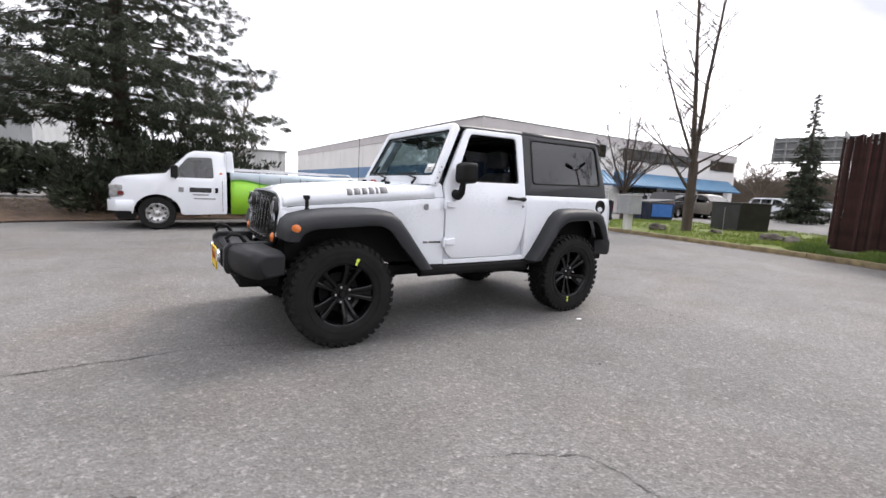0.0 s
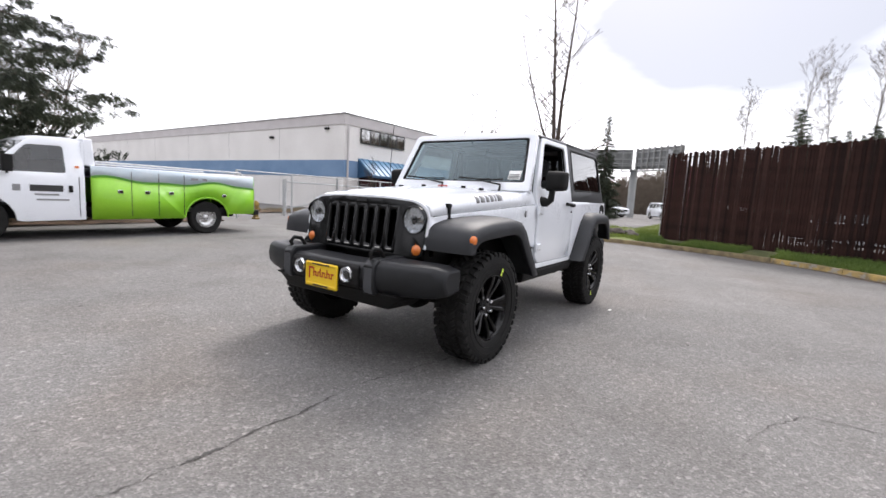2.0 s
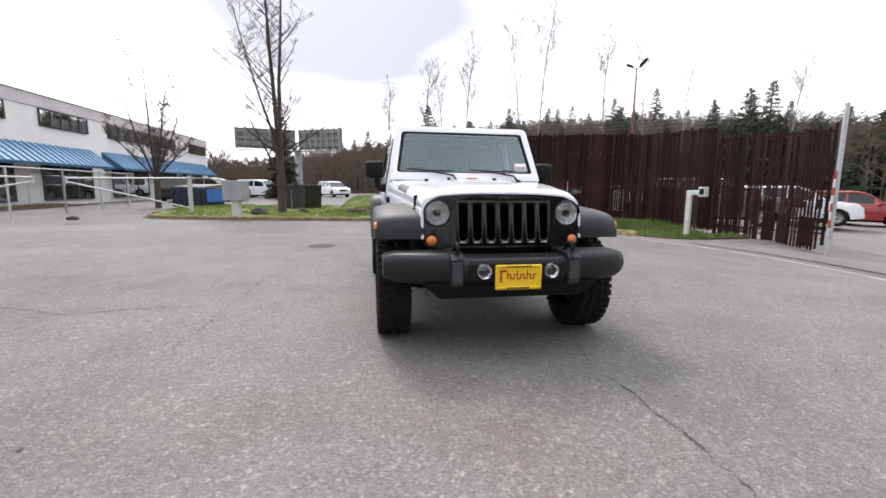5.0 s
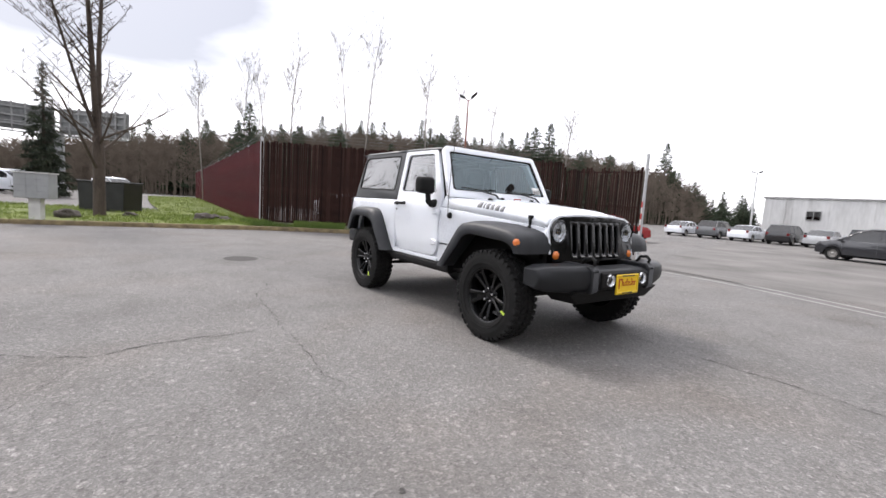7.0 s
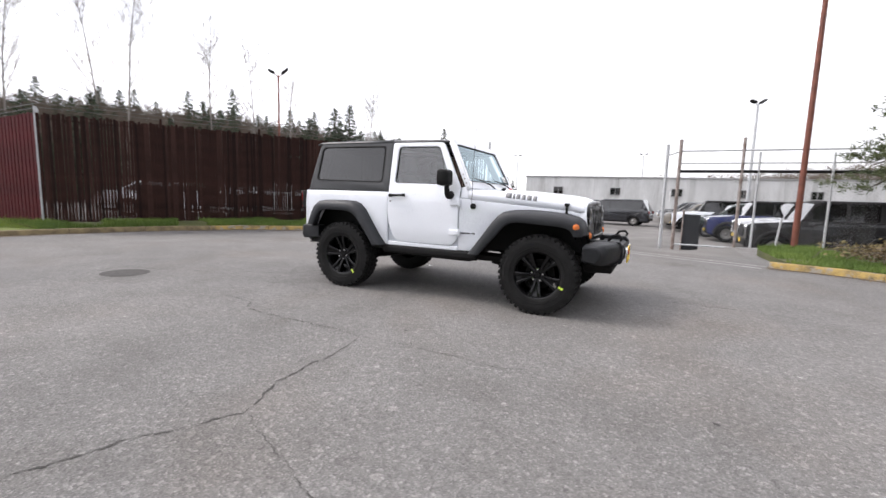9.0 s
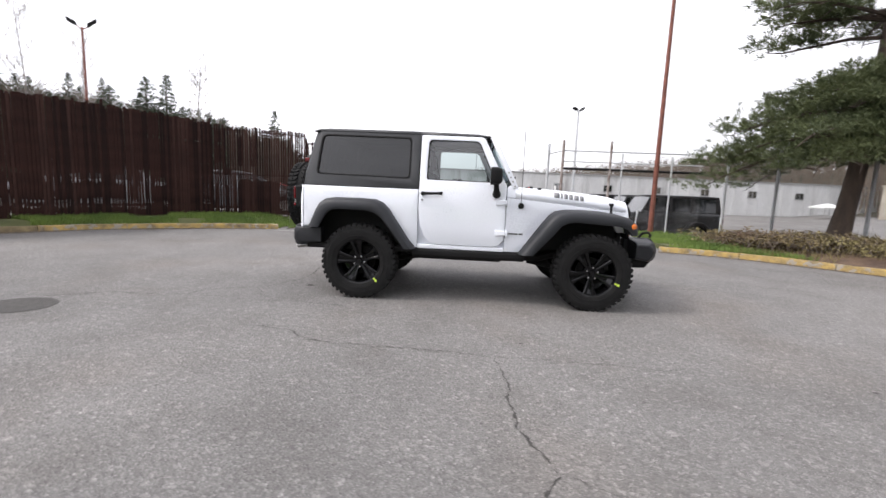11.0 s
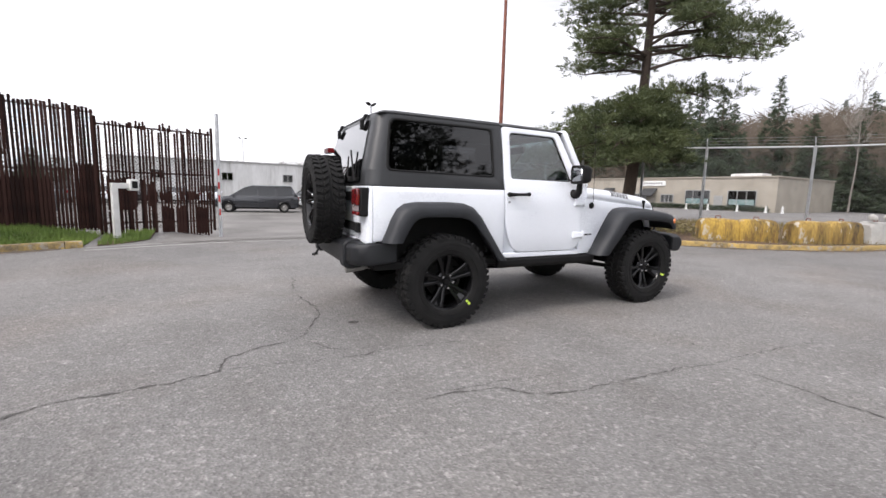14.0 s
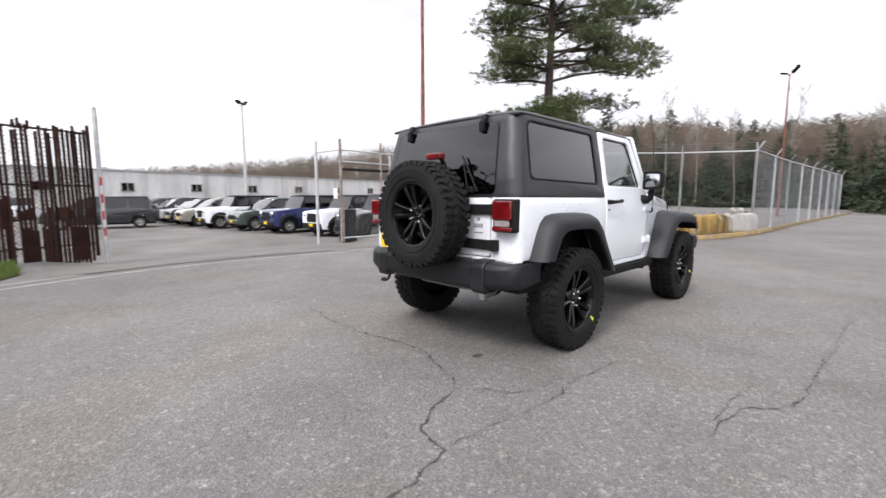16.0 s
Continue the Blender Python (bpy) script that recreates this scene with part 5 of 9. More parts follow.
    add("roof", rear_part, TOP_PLASTIC, "black grained roof", solid=0.02, smooth=50)
    front_part = loft([roof_ring(x) for x in (-0.615, -0.3, 0.0, 0.08, 0.12)], close=False, caps=False)
    add("roof_panel", front_part, TOP_PLASTIC, "black removable roof panel", solid=0.02, smooth=50)
    # glass hinges, wiper and motor on the rear window
    for y in (-0.40, 0.40):
        hinge = loft([[(-1.79, y - 0.024, 1.715), (-1.79, y + 0.024, 1.715), (-1.818, y + 0.020, 1.712), (-1.818, y - 0.020, 1.712)], [(-1.760, y - 0.024, 1.765), (-1.760, y + 0.024, 1.765), (-1.792, y + 0.020, 1.770), (-1.792, y - 0.020, 1.770)]])
        box((-1.828, y - 0.019, 1.640), (-1.795, y + 0.019, 1.72), hinge)
        add("glass_hinge", hinge, BLACK_MATT, "black rear window hinge", bevel=0.006)
    wiper = tube([(-1.915, -0.36, 1.235), (-1.925, -0.36, 1.245), (-1.90, -0.30, 1.42)], 0.007, 6)
    tube([(-1.885, -0.42, 1.215), (-1.875, -0.30, 1.425), (-1.868, -0.26, 1.475)], 0.008, 6, bm=wiper)
    add("rear_wiper", wiper, BLACK_MATT, "black rear wiper")
    add("wiper_boss", box((-1.925, -0.40, 1.205), (-1.88, -0.33, 1.25)), BLACK_MATT, bevel=0.008)


def build_rear(jeep, add):
    gate = add("tailgate", sheet(rounded([(-0.548, 0.752), (0.548, 0.752), (0.548, 1.170), (-0.548, 1.170)], 0.03, 3), us=(-0.3, 0, 0.3), place=lambda u, v: (-1.888, u, v), out=(-1, 0, 0)), WHITE_PAINT, "white painted tailgate", solid=0.04, bevel=0.008)
    add("rear_sill", box((-1.884, -0.76, 0.68), (-1.80, 0.76, 0.744)), WHITE_PAINT, bevel=0.01)
    for z in (1.088, 0.838):
        strap = box((-1.912, -0.575, z - 0.036), (-1.889, -0.16, z + 0.036))
        box((-1.925, -0.63, z - 0.04), (-1.886, -0.575, z + 0.04), strap)
        part("tailgate_hinge", strap, BLACK_MATT, gate, "black tailgate hinge", bevel=0.006)
    decal = bmesh.new()
    for y0, y1, z0, z1 in ((-0.455, -0.425, 1.005, 1.030), (-0.48, -0.465, 0.955, 0.985), (-0.458, -0.443, 0.955, 0.985), (-0.436, -0.421, 0.955, 0.985), (-0.414, -0.400, 0.955, 0.985), (-0.48, -0.40, 0.915, 0.925)):
        box((-1.8915, y0, z0), (-1.8885, y1, z1), decal)
    part("decal_bars", decal, GREY_INK, gate, "small grey decal bars")
    for s in (1, -1):
        housing = add("tail_lamp", box((-1.935, min(s * 0.605, s * 0.785), 0.935), (-1.86, max(s * 0.605, s * 0.785), 1.160)), BLACK_MATT, "red tail lamp in a black housing", bevel=0.012)
        part("red_lens", box((-1.962, min(s * 0.617, s * 0.775), 1.02), (-1.936, max(s * 0.617, s * 0.775), 1.150)), RED_LENS, housing, bevel=0.010)
        part("reversing_lens", box((-1.958, min(s * 0.635, s * 0.755), 0.975), (-1.936, max(s * 0.635, s * 0.755), 1.017)), REVERSE_LENS, housing, "white reversing lens", bevel=0.006)
        part("lower_lens", box((-1.960, min(s * 0.617, s * 0.775), 0.945), (-1.936, max(s * 0.617, s * 0.775), 0.972)), RED_LENS, housing, bevel=0.006)

    def bumper_ring(y):
        a = abs(y)
        back = steps(a, [(0.0, -2.015), (0.55, -2.015), (0.70, -1.99), (0.78, -1.95), (0.815, -1.89)])
        fore = steps(a, [(0.0, -1.86), (0.66, -1.86), (0.68, -1.66), (0.815, -1.64)])
        low = steps(a, [(0.0, 0.52), (0.45, 0.52), (0.6, 0.535), (0.815, 0.55)])
        return [(fore, y, low + 0.02), (back + 0.03, y, low), (back, y, low + 0.04), (back, y, 0.69), (back + 0.03, y, 0.722), (fore, y, 0.728)]
    ys = (-0.815, -0.78, -0.72, -0.68, -0.66, -0.55, -0.45, 0.0, 0.45, 0.55, 0.66, 0.68, 0.72, 0.78, 0.815)
    bumper = add("rear_bumper", loft([bumper_ring(y) for y in ys]), BUMPER_PLASTIC, "black plastic rear bumper", bevel=0.012, smooth=40)
    for s in (1, -1):
        part("bumper_saddle", loft([[(-1.87, y, 0.738), (-1.99, y, 0.738), (-2.024, y, 0.70), (-2.024, y, 0.53), (-2.0, y, 0.505), (-1.87, y, 0.505)] for y in (s * 0.48, s * 0.60)]), BUMPER_PLASTIC, bumper, bevel=0.012)
    hook = tube([(-2.03, 0.42, 0.53), (-2.05, 0.42, 0.49), (-2.06, 0.44, 0.475), (-2.07, 0.48, 0.475), (-2.05, 0.51, 0.475), (-2.02, 0.49, 0.48)], 0.011, 8)
    add("tow_hook", hook, BLACK_MATT, "black rear tow hook")
    carrier = box((-1.99, -0.13, 0.95), (-1.89, 0.07, 1.15))
    add("spare_carrier", carrier, BLACK_MATT, bevel=0.01)
    stalk = tube([(-1.915, -0.14, 1.15), (-1.94, -0.14, 1.42), (-1.99, -0.14, 1.475)], 0.016, 8)
    mount = add("brake_lamp_stalk", stalk, BLACK_MATT, "black brake lamp stalk")
    box_bm = box((-2.06, -0.215, 1.448), (-2.0, -0.065, 1.492))
    part("brake_lamp", box_bm, RED_LENS, mount, "red high brake lamp", bevel=0.008)
    bracket = box((-1.985, 0.475, 0.745), (-1.975, 0.60, 0.86))
    add("plate_bracket", bracket, YELLOW_PLATE, "yellow dealer plate on the rear")
    part("plate_arm", box((-1.976, 0.49, 0.76), (-1.885, 0.58, 0.84)), BLACK_MATT, jeep)


def build_cabin(jeep, add):
    dash = loft([[(0.38, y, 0.75), (0.10, y, 0.80), (0.06, y, 1.02), (0.10, y, 1.14), (0.22, y, 1.19), (0.385, y, 1.20)] for y in (-0.71, 0.71)])
    add("dashboard", dash, BLACK_MATT, "black dashboard", bevel=0.02)
    hump = loft([[(0.30, y, 1.17), (0.12, y, 1.16), (0.11, y, 1.20), (0.20, y, 1.235), (0.32, y, 1.22)] for y in (0.22, 0.52)])
    add("instrument_hood", hump, BLACK_MATT, bevel=0.01)
    wheel = bmesh.new()
    pts = [(0.18 * math.cos(a), 0.18 * math.sin(a), 0) for a in [2 * math.pi * k / 20 for k in range(21)]]
    tube(pts, 0.014, 8, wheel)
    for a in (math.pi / 2 * 0, math.pi * 0.75, math.pi * 1.25):
        tube([(0, 0, -0.02), (0.17 * math.cos(a), 0.17 * math.sin(a), 0)], 0.016, 6, wheel)
    lathe([(0.0, 0.0), (0.05, -0.005), (0.055, -0.03)], 14, "z", wheel)
    add("steering_wheel", moved(wheel, pose(-0.02, 0.37, 1.08, 0, -65, 0)), BLACK_MATT, "black steering wheel")
    tubes = bmesh.new()
    for s in (1, -1):
        tube([(0.12, s * 0.62, 1.715), (-0.58, s * 0.615, 1.715), (-1.55, s * 0.61, 1.69), (-1.74, s * 0.60, 1.22)], 0.028, 10, tubes)
        tube([(-0.60, s * 0.615, 1.71), (-0.68, s * 0.66, 1.15), (-0.70, s * 0.66, 0.6)], 0.030, 10, tubes)
    for x in (-0.60, -1.50):
        tube([(x, -0.61, 1.71), (x, 0.61, 1.71)], 0.026, 10, tubes)
    add("roll_bar", tubes, BLACK_MATT, "black padded roll bar", smooth=60)
    for y in (0.37, -0.37):
        seat = add("front_seat", loft([[(x, y - 0.23, z0), (x, y + 0.23, z0), (x, y + 0.24, z1), (x, y, z1 - 0.02), (x, y - 0.24, z1)] for x, z0, z1 in ((0.0, 0.74, 0.84), (-0.08, 0.70, 0.87), (-0.42, 0.70, 0.83), (-0.50, 0.72, 0.82))]), SEAT_CLOTH, "dark cloth front seat", bevel=0.03)
        part("backrest", loft([[(x0, y - w, z), (x0, y + w, z), (x1, y + w * 0.9, z), (x1, y - w * 0.9, z)] for x0, x1, z, w in ((-0.36, -0.50, 0.80, 0.23), (-0.42, -0.56, 1.05, 0.24), (-0.50, -0.62, 1.30, 0.22), (-0.54, -0.62, 1.38, 0.17))]), SEAT_CLOTH, seat, bevel=0.03)
        part("headrest", loft([[(-0.53, y - w, z), (-0.53, y + w, z), (-0.62, y + w, z), (-0.62, y - w, z)] for z, w in ((1.42, 0.11), (1.46, 0.13), (1.56, 0.13), (1.60, 0.10))]), SEAT_CLOTH, seat, bevel=0.02)
    bench = add("rear_seat", box((-1.50, -0.45, 0.62), (-1.08, 0.45, 0.86)), SEAT_CLOTH, "dark cloth rear bench", bevel=0.04)
    part("backrest", loft([[(-1.42 - d, -0.45, z), (-1.42 - d, 0.45, z), (-1.54 - d, 0.45, z), (-1.54 - d, -0.45, z)] for d, z in ((0.0, 0.84), (0.05, 1.10), (0.09, 1.32))]), SEAT_CLOTH, bench, bevel=0.03)
    for y in (0.26, -0.26):
        part("headrest", box((-1.62, y - 0.11, 1.34), (-1.53, y + 0.11, 1.48)), SEAT_CLOTH, bench, bevel=0.03)
    mirror = box((0.06, -0.12, 1.58), (0.09, 0.12, 1.65))
    tube([(0.075, 0, 1.64), (0.17, 0, 1.70)], 0.008, 6, mirror)
    add("rear_view_mirror", mirror, BLACK_MATT, "black rear-view mirror", bevel=0.006)
    add("console", box((-0.55, -0.10, 0.56), (0.10, 0.10, 0.90)), BLACK_MATT, bevel=0.03)


def build_chassis(jeep, add):
    for s in (1, -1):
        add("frame_rail", tube([(1.75, s * 0.40, 0.60), (1.2, s * 0.40, 0.62), (0.7, s * 0.44, 0.47), (-0.7, s * 0.44, 0.47), (-1.1, s * 0.42, 0.62), (-1.95, s * 0.42, 0.60)], 0.055, 6), BLACK_MATT, "black frame rail")
        for x in (1.2115, -1.2115):
            add("spring", tube([(x + 0.055 * math.cos(k * 0.9), s * 0.48 + 0.055 * math.sin(k * 0.9), 0.44 + k * 0.0065) for k in range(46)], 0.008, 5), BLACK_MATT, "black coil spring")
            d = -1 if x > 0 else 1
            add("control_arm", tube([(x + d * 0.05, s * 0.46, 0.33), (x + d * 0.62, s * 0.44, 0.42)], 0.024, 6), BLACK_MATT, "black control arm")
            add("damper", tube([(x - d * 0.10, s * 0.50, 0.32), (x - d * 0.06, s * 0.49, 0.85)], 0.026, 8), STEEL, "steel damper")
    for x in (1.2115, -1.2115):
        axle = tube([(x, -0.68, 0.398), (x, 0.68, 0.398)], 0.042, 10)
        add("axle", axle, BLACK_MATT, "black axle tube")
        y = 0.22 if x > 0 else 0.0
        ball = lathe([(0.0, -0.13), (0.08, -0.11), (0.125, -0.04), (0.125, 0.04), (0.08, 0.11), (0.0, 0.13)], 16, "x")
        add("differential", moved(ball, Matrix.Translation((x, y, 0.395))), BLACK_MATT, "black differential housing")
    add("prop_shaft", tube([(-1.1, 0.0, 0.42), (-0.3, 0.0, 0.50)], 0.030, 8), BLACK_MATT)
    add("transfer_case", box((-0.45, -0.25, 0.40), (0.10, 0.25, 0.54)), BLACK_MATT, bevel=0.03)
    add("skid_plate", box((-0.62, -0.40, 0.385), (0.30, 0.36, 0.40)), BLACK_MATT, bevel=0.004)
    add("silencer", lathe([(0.05, -0.36), (0.105, -0.33), (0.11, 0.0), (0.105, 0.33), (0.05, 0.36)], 16), STEEL, "steel silencer", matrix=pose(-1.70, 0.0, 0.54))
    add("tail_pipe", tube([(-1.70, -0.30, 0.54), (-1.72, -0.52, 0.54), (-1.86, -0.56, 0.50), (-2.0, -0.57, 0.485)], 0.026, 10), STEEL, "steel tail pipe")
    add("steering_link", tube([(1.36, -0.60, 0.40), (1.36, 0.60, 0.40)], 0.018, 6), BLACK_MATT)
    add("track_bar", tube([(1.12, -0.50, 0.42), (1.12, 0.42, 0.58)], 0.018, 6), BLACK_MATT)
    add("crossmember", box((1.62, -0.45, 0.52), (1.74, 0.45, 0.66)), BLACK_MATT, bevel=0.01)
    add("fuel_tank", box((-0.9, 0.02, 0.40), (-0.35, 0.62, 0.52)), BLACK_MATT, bevel=0.04)


build_jeep()


# ---- fences, gates, posts ----
SLAT = surf("brown_fence_slat", (0.016, 0.0078, 0.0065), (0.045, 0.0205, 0.0165), 3.0, 0.75, 0.2, 60, shine=0.12)
DARK_SLAT = surf("shadowy_brown_slat", (0.009, 0.005, 0.0045), (0.027, 0.013, 0.011), 3.0, 0.75, 0.2, 60, shine=0.12)
WORN_SLAT = surf("worn_brown_slat", (0.024, 0.012, 0.010), (0.062, 0.030, 0.024), 3.0, 0.75, 0.2, 60, lengthen=(1, 1, 0.3), shine=0.14)
RED_SLAT = surf("faded_red_slat", (0.056, 0.011, 0.014), (0.108, 0.021, 0.025), 1.5, 0.75, 0.2, 60, shine=0.12)
RUST = surf("rusty_red_paint", (0.11, 0.034, 0.022), (0.23, 0.078, 0.050), 8.0, 0.7, 0.4, 90)
RUSTY_GREY = surf("rust_stained_grey", (0.14, 0.085, 0.065), (0.36, 0.33, 0.31), 7.0, 0.6, 0.3, 90)
OFF_WHITE = surf("off_white_paint", (0.52, 0.52, 0.50), (0.68, 0.68, 0.66), 5.0, 0.6, 0.2, 80)
SIGNAL_RED = surf("signal_red", (0.36, 0.03, 0.03), (0.50, 0.06, 0.05), 7.0, 0.55, 0.2, 80)
WIRE = surf("dull_wire", (0.15, 0.155, 0.16), (0.27, 0.28, 0.285), 10, 0.5, 0.0, 90, metal=0.5)
YELLOW_BLOCK = surf("yellow_concrete_block", (0.05, 0.033, 0.018), (0.46, 0.295, 0.055), 3.2, 0.85, 0.6, 28, lengthen=(1, 1, 0.35))
STAINED_BLOCK = surf("stained_yellow_block", (0.03, 0.022, 0.015), (0.40, 0.26, 0.065), 3.0, 0.85, 0.6, 28, lengthen=(1, 1, 0.22))
for block in (YELLOW_BLOCK, STAINED_BLOCK):
    streaked(block, (0.11, 0.055, 0.022), 7.0, 0.52, 0.64, 0.14, 0.65)
    streaked(block, (0.42, 0.39, 0.33), 5.0, 0.57, 0.62, 0.5, 0.8)
streaked(RED_SLAT, (0.035, 0.014, 0.013), 5.0, 0.50, 0.68, 0.10, 0.8)
streaked(YELLOW_KERB, (0.24, 0.225, 0.20), 7.0, 0.53, 0.60, 1.0, 0.85)


def at_line(a, b, d, z=0.0):
    a, b = Vector(a), Vector(b)
    p = a + (b - a).normalized() * d
    return Vector((p.x, p.y, z))


def build_slat_fence():
    r = random.Random(21)
    fence = thing("slatted_fence", "brown slatted chain-link fence with gaps, weathered", "fence")
    shapes = {}

    def slat_mesh(w, h):
        shade = r.choice((0, 0, 0, 1, 2))
        key = (round(w, 3), round(h * 40) / 40, shade)
        if key not in shapes:
            t = 0.006 if w > 0.05 else 0.013
            bm = box((-w / 2, -t, 0), (w / 2, t, key[1]))
            me = bpy.data.meshes.new("slat")
            bm.to_mesh(me)
            bm.free()
            me.materials.append((SLAT, DARK_SLAT, WORN_SLAT)[shade])
            shapes[key] = me
        return shapes[key]

    def slat(p, turn, w, z0, h, lean=0.0):
        ob = new("slat", slat_mesh(w, h))
        ob.parent = fence
        ob.matrix_basis = Matrix.Translation((p.x, p.y, z0)) @ Matrix.Rotation(turn, 4, "Z") @ Matrix.Rotation(lean, 4, "Y")
    gaps = bmesh.new()
    for seg, (a, b, top) in enumerate(((FENCE[0], FENCE[1], 2.85), (FENCE[1], FENCE[2], 2.76))):
        av, bv = Vector(a), Vector(b)
        length, turn = (bv - av).length, math.atan2(bv.y - av.y, bv.x - av.x)
        solid = ((0.0, length, 0.15, top - 0.05, 1.0),) if seg == 0 else ((0.0, 0.50, 0.15, 1.12, 0.8), (0.0, 0.50, 1.36, 1.58, 0.85), (0.0, 0.50, 1.70, 2.62, 0.75), (0.50, 1.80, 0.15, 1.23, 0.98), (0.50, 1.15, 1.64, 2.50, 0.40), (2.20, 2.62, 0.15, 1.55, 0.97))
        windows = ((1.9, 3.5, 1.18, 1.28), (3.7, 6.35, 1.02, 1.22), (3.0, 6.35, 0.46, 0.64), (5.35, 5.95, 0.42, 1.45), (7.30, 7.60, 0.50, 1.16), (7.15, 7.60, 1.24, 1.34), (7.15, 7.60, 1.62, 1.70), (5.9, 7.60, 2.20, 2.27)) if seg == 0 else ((0.0, 0.30, 2.20, 2.27),)
        d = 0.05
        while d < length - 0.02:
            p = at_line(a, b, d)
            ground = 0.15
            lean = r.uniform(-0.006, 0.006)
            close = seg == 0 and d < 1.85
            slat(p, turn, (0.061 if r.random() < 0.85 else 0.052) if close else 0.055 if seg == 0 else 0.046, ground - r.uniform(0, 0.05), top - ground + r.uniform(-0.025, 0.02) + (0.0 if seg == 0 else r.choice((-0.02, 0.0, 0.0, 0.03))), lean)
            # the gap to the next slat, closed but where slats are missing
            o = at_line(a, b, d + 0.033)
            at = Matrix.Translation((o.x, o.y, 0)) @ Matrix.Rotation(turn, 4, "Z")
            wave = 0.07 * noise.noise((d * 1.1, seg, 0.3))
            for d0, d1, z0, z1, share in (() if close else solid):
                if not d0 <= d <= d1 or r.random() > share - 0.03:
                    continue
                cuts = sorted((w[2] + (wave if w[2] < 2 else 0), w[3] + (wave if w[2] < 2 else 0)) for w in windows if w[0] <= d <= w[1] and r.random() > 0.30)
                z = z0
                for c0, c1 in cuts:
                    if c0 > z and c0 < z1:
                        box((-0.014, 0.008, z), (0.014, 0.016, c0 + r.uniform(-0.02, 0.02)), gaps, at)
                    z = max(z, c1)
                if z < z1 - 0.05:
                    box((-0.014, 0.008, z), (0.014, 0.016, z1 + r.uniform(-0.05, 0.03)), gaps, at)
            d += 0.066
    # the closed gate leaf at the end, thinner and see-through
    a, b = FENCE[2], FENCE[3]
    turn = math.atan2(b[1] - a[1], b[0] - a[0])
    length = (Vector(b) - Vector(a)).length
    d = 0.05
    while d < length - 0.05:
        if r.random() > 0.02:
            slat(at_line(a, b, d), turn, 0.042, -0.08 - r.uniform(0, 0.05), 2.61 - 0.06 * d / length + r.choice((-0.12, -0.03, 0, 0, 0.03)), r.uniform(-0.005, 0.005))
        q = at_line(a, b, d + 0.033)
        at = Matrix.Translation((q.x, q.y, 0)) @ Matrix.Rotation(turn, 4, "Z")
        for d0, d1, z0, z1, share in ((0.0, 0.61, 0.54, 1.28, 0.97), (0.0, 0.61, -0.05, 0.54, 0.55), (0.61, 2.30, 0.78, 0.95, 0.60), (0.61, 2.30, -0.05, 0.62, 0.55), (0.61, 1.00, 0.62, 1.20, 0.50)):
            if d0 <= d <= d1 and r.random() < share:
                box((-0.013, -0.005, z0), (0.013, 0.005, z1 + r.uniform(-0.06, 0.05)), gaps, at)
        if (0.50 < d < 0.85 or 1.15 < d < 1.60 or 1.90 < d < 2.15) and r.random() < 0.75:
            box((-0.022, -0.012, 2.38), (0.022, 0.012, 2.52 + r.uniform(0, 0.05)), gaps, at)
        d += 0.066
    ob = part("infill_slat", gaps, SLAT, fence)
    ob["kind"] = "stuff"
    for a, b, top in ((FENCE[1], FENCE[2], 2.74), (FENCE[2], FENCE[3], 2.5)):
        n = Vector((-(b[1] - a[1]), b[0] - a[0])).normalized() * 0.02
        part("wire_mesh", chain_panel(Vector(a) + n, Vector(b) + n, 0.10, top, 0.075, 0.0036), SLAT, fence, "rusty woven wire")
    # posts, rails and wires
    for seg, (a, b, top) in enumerate(((FENCE[0], FENCE[1], 2.85), (FENCE[1], FENCE[2], 2.8), (FENCE[2], FENCE[3], 2.58))):
        length = (Vector(b) - Vector(a)).length
        n = Vector((-(b[1] - a[1]), b[0] - a[0], 0)).normalized() * 0.05
        count = max(1, round(length / 2.5))
        for k in range(count + (1 if seg == 2 else 0)):
            p = at_line(a, b, length * k / count) + n
            part("post", tube([(p.x, p.y, 0), (p.x, p.y, top + (0.12 if seg < 2 else 0))], 0.032, 8), GALVANISED if k == 0 and seg == 0 else SLAT, fence, "round fence post")
        for z in (0.25, 1.4, top - 0.16):
            part("rail", tube([at_line(a, b, 0, z) + n, at_line(a, b, length, z) + n], 0.02, 6), SLAT, fence, "horizontal rail")
        if seg < 2:
            for z in (0.10, 0.20, 0.30):
                part("barbed_wire", tube([at_line(a, b, 0, top + z) + n * (1 + z * 3), at_line(a, b, length, top + z) + n * (1 + z * 3)], 0.004, 4), WIRE, fence, "strand of barbed wire")
    p = FENCE[3]
    pole = thing("gate_post", "galvanised gate post with a red and white striped board", "post", matrix=pose(p[0] + 0.12, p[1] + 0.06, 0))
    part("pole", tube([(0, 0, -0.2), (0, 0, 2.95)], 0.045, 10), GALVANISED, pole)
    for k in range(8):
        part("stripe", box((-0.02, -0.075, 0.22 + k * 0.17), (0.02, -0.05, 0.39 + k * 0.17)), SIGNAL_RED if k % 2 else OFF_WHITE, pole, "red stripe" if k % 2 else "white stripe")


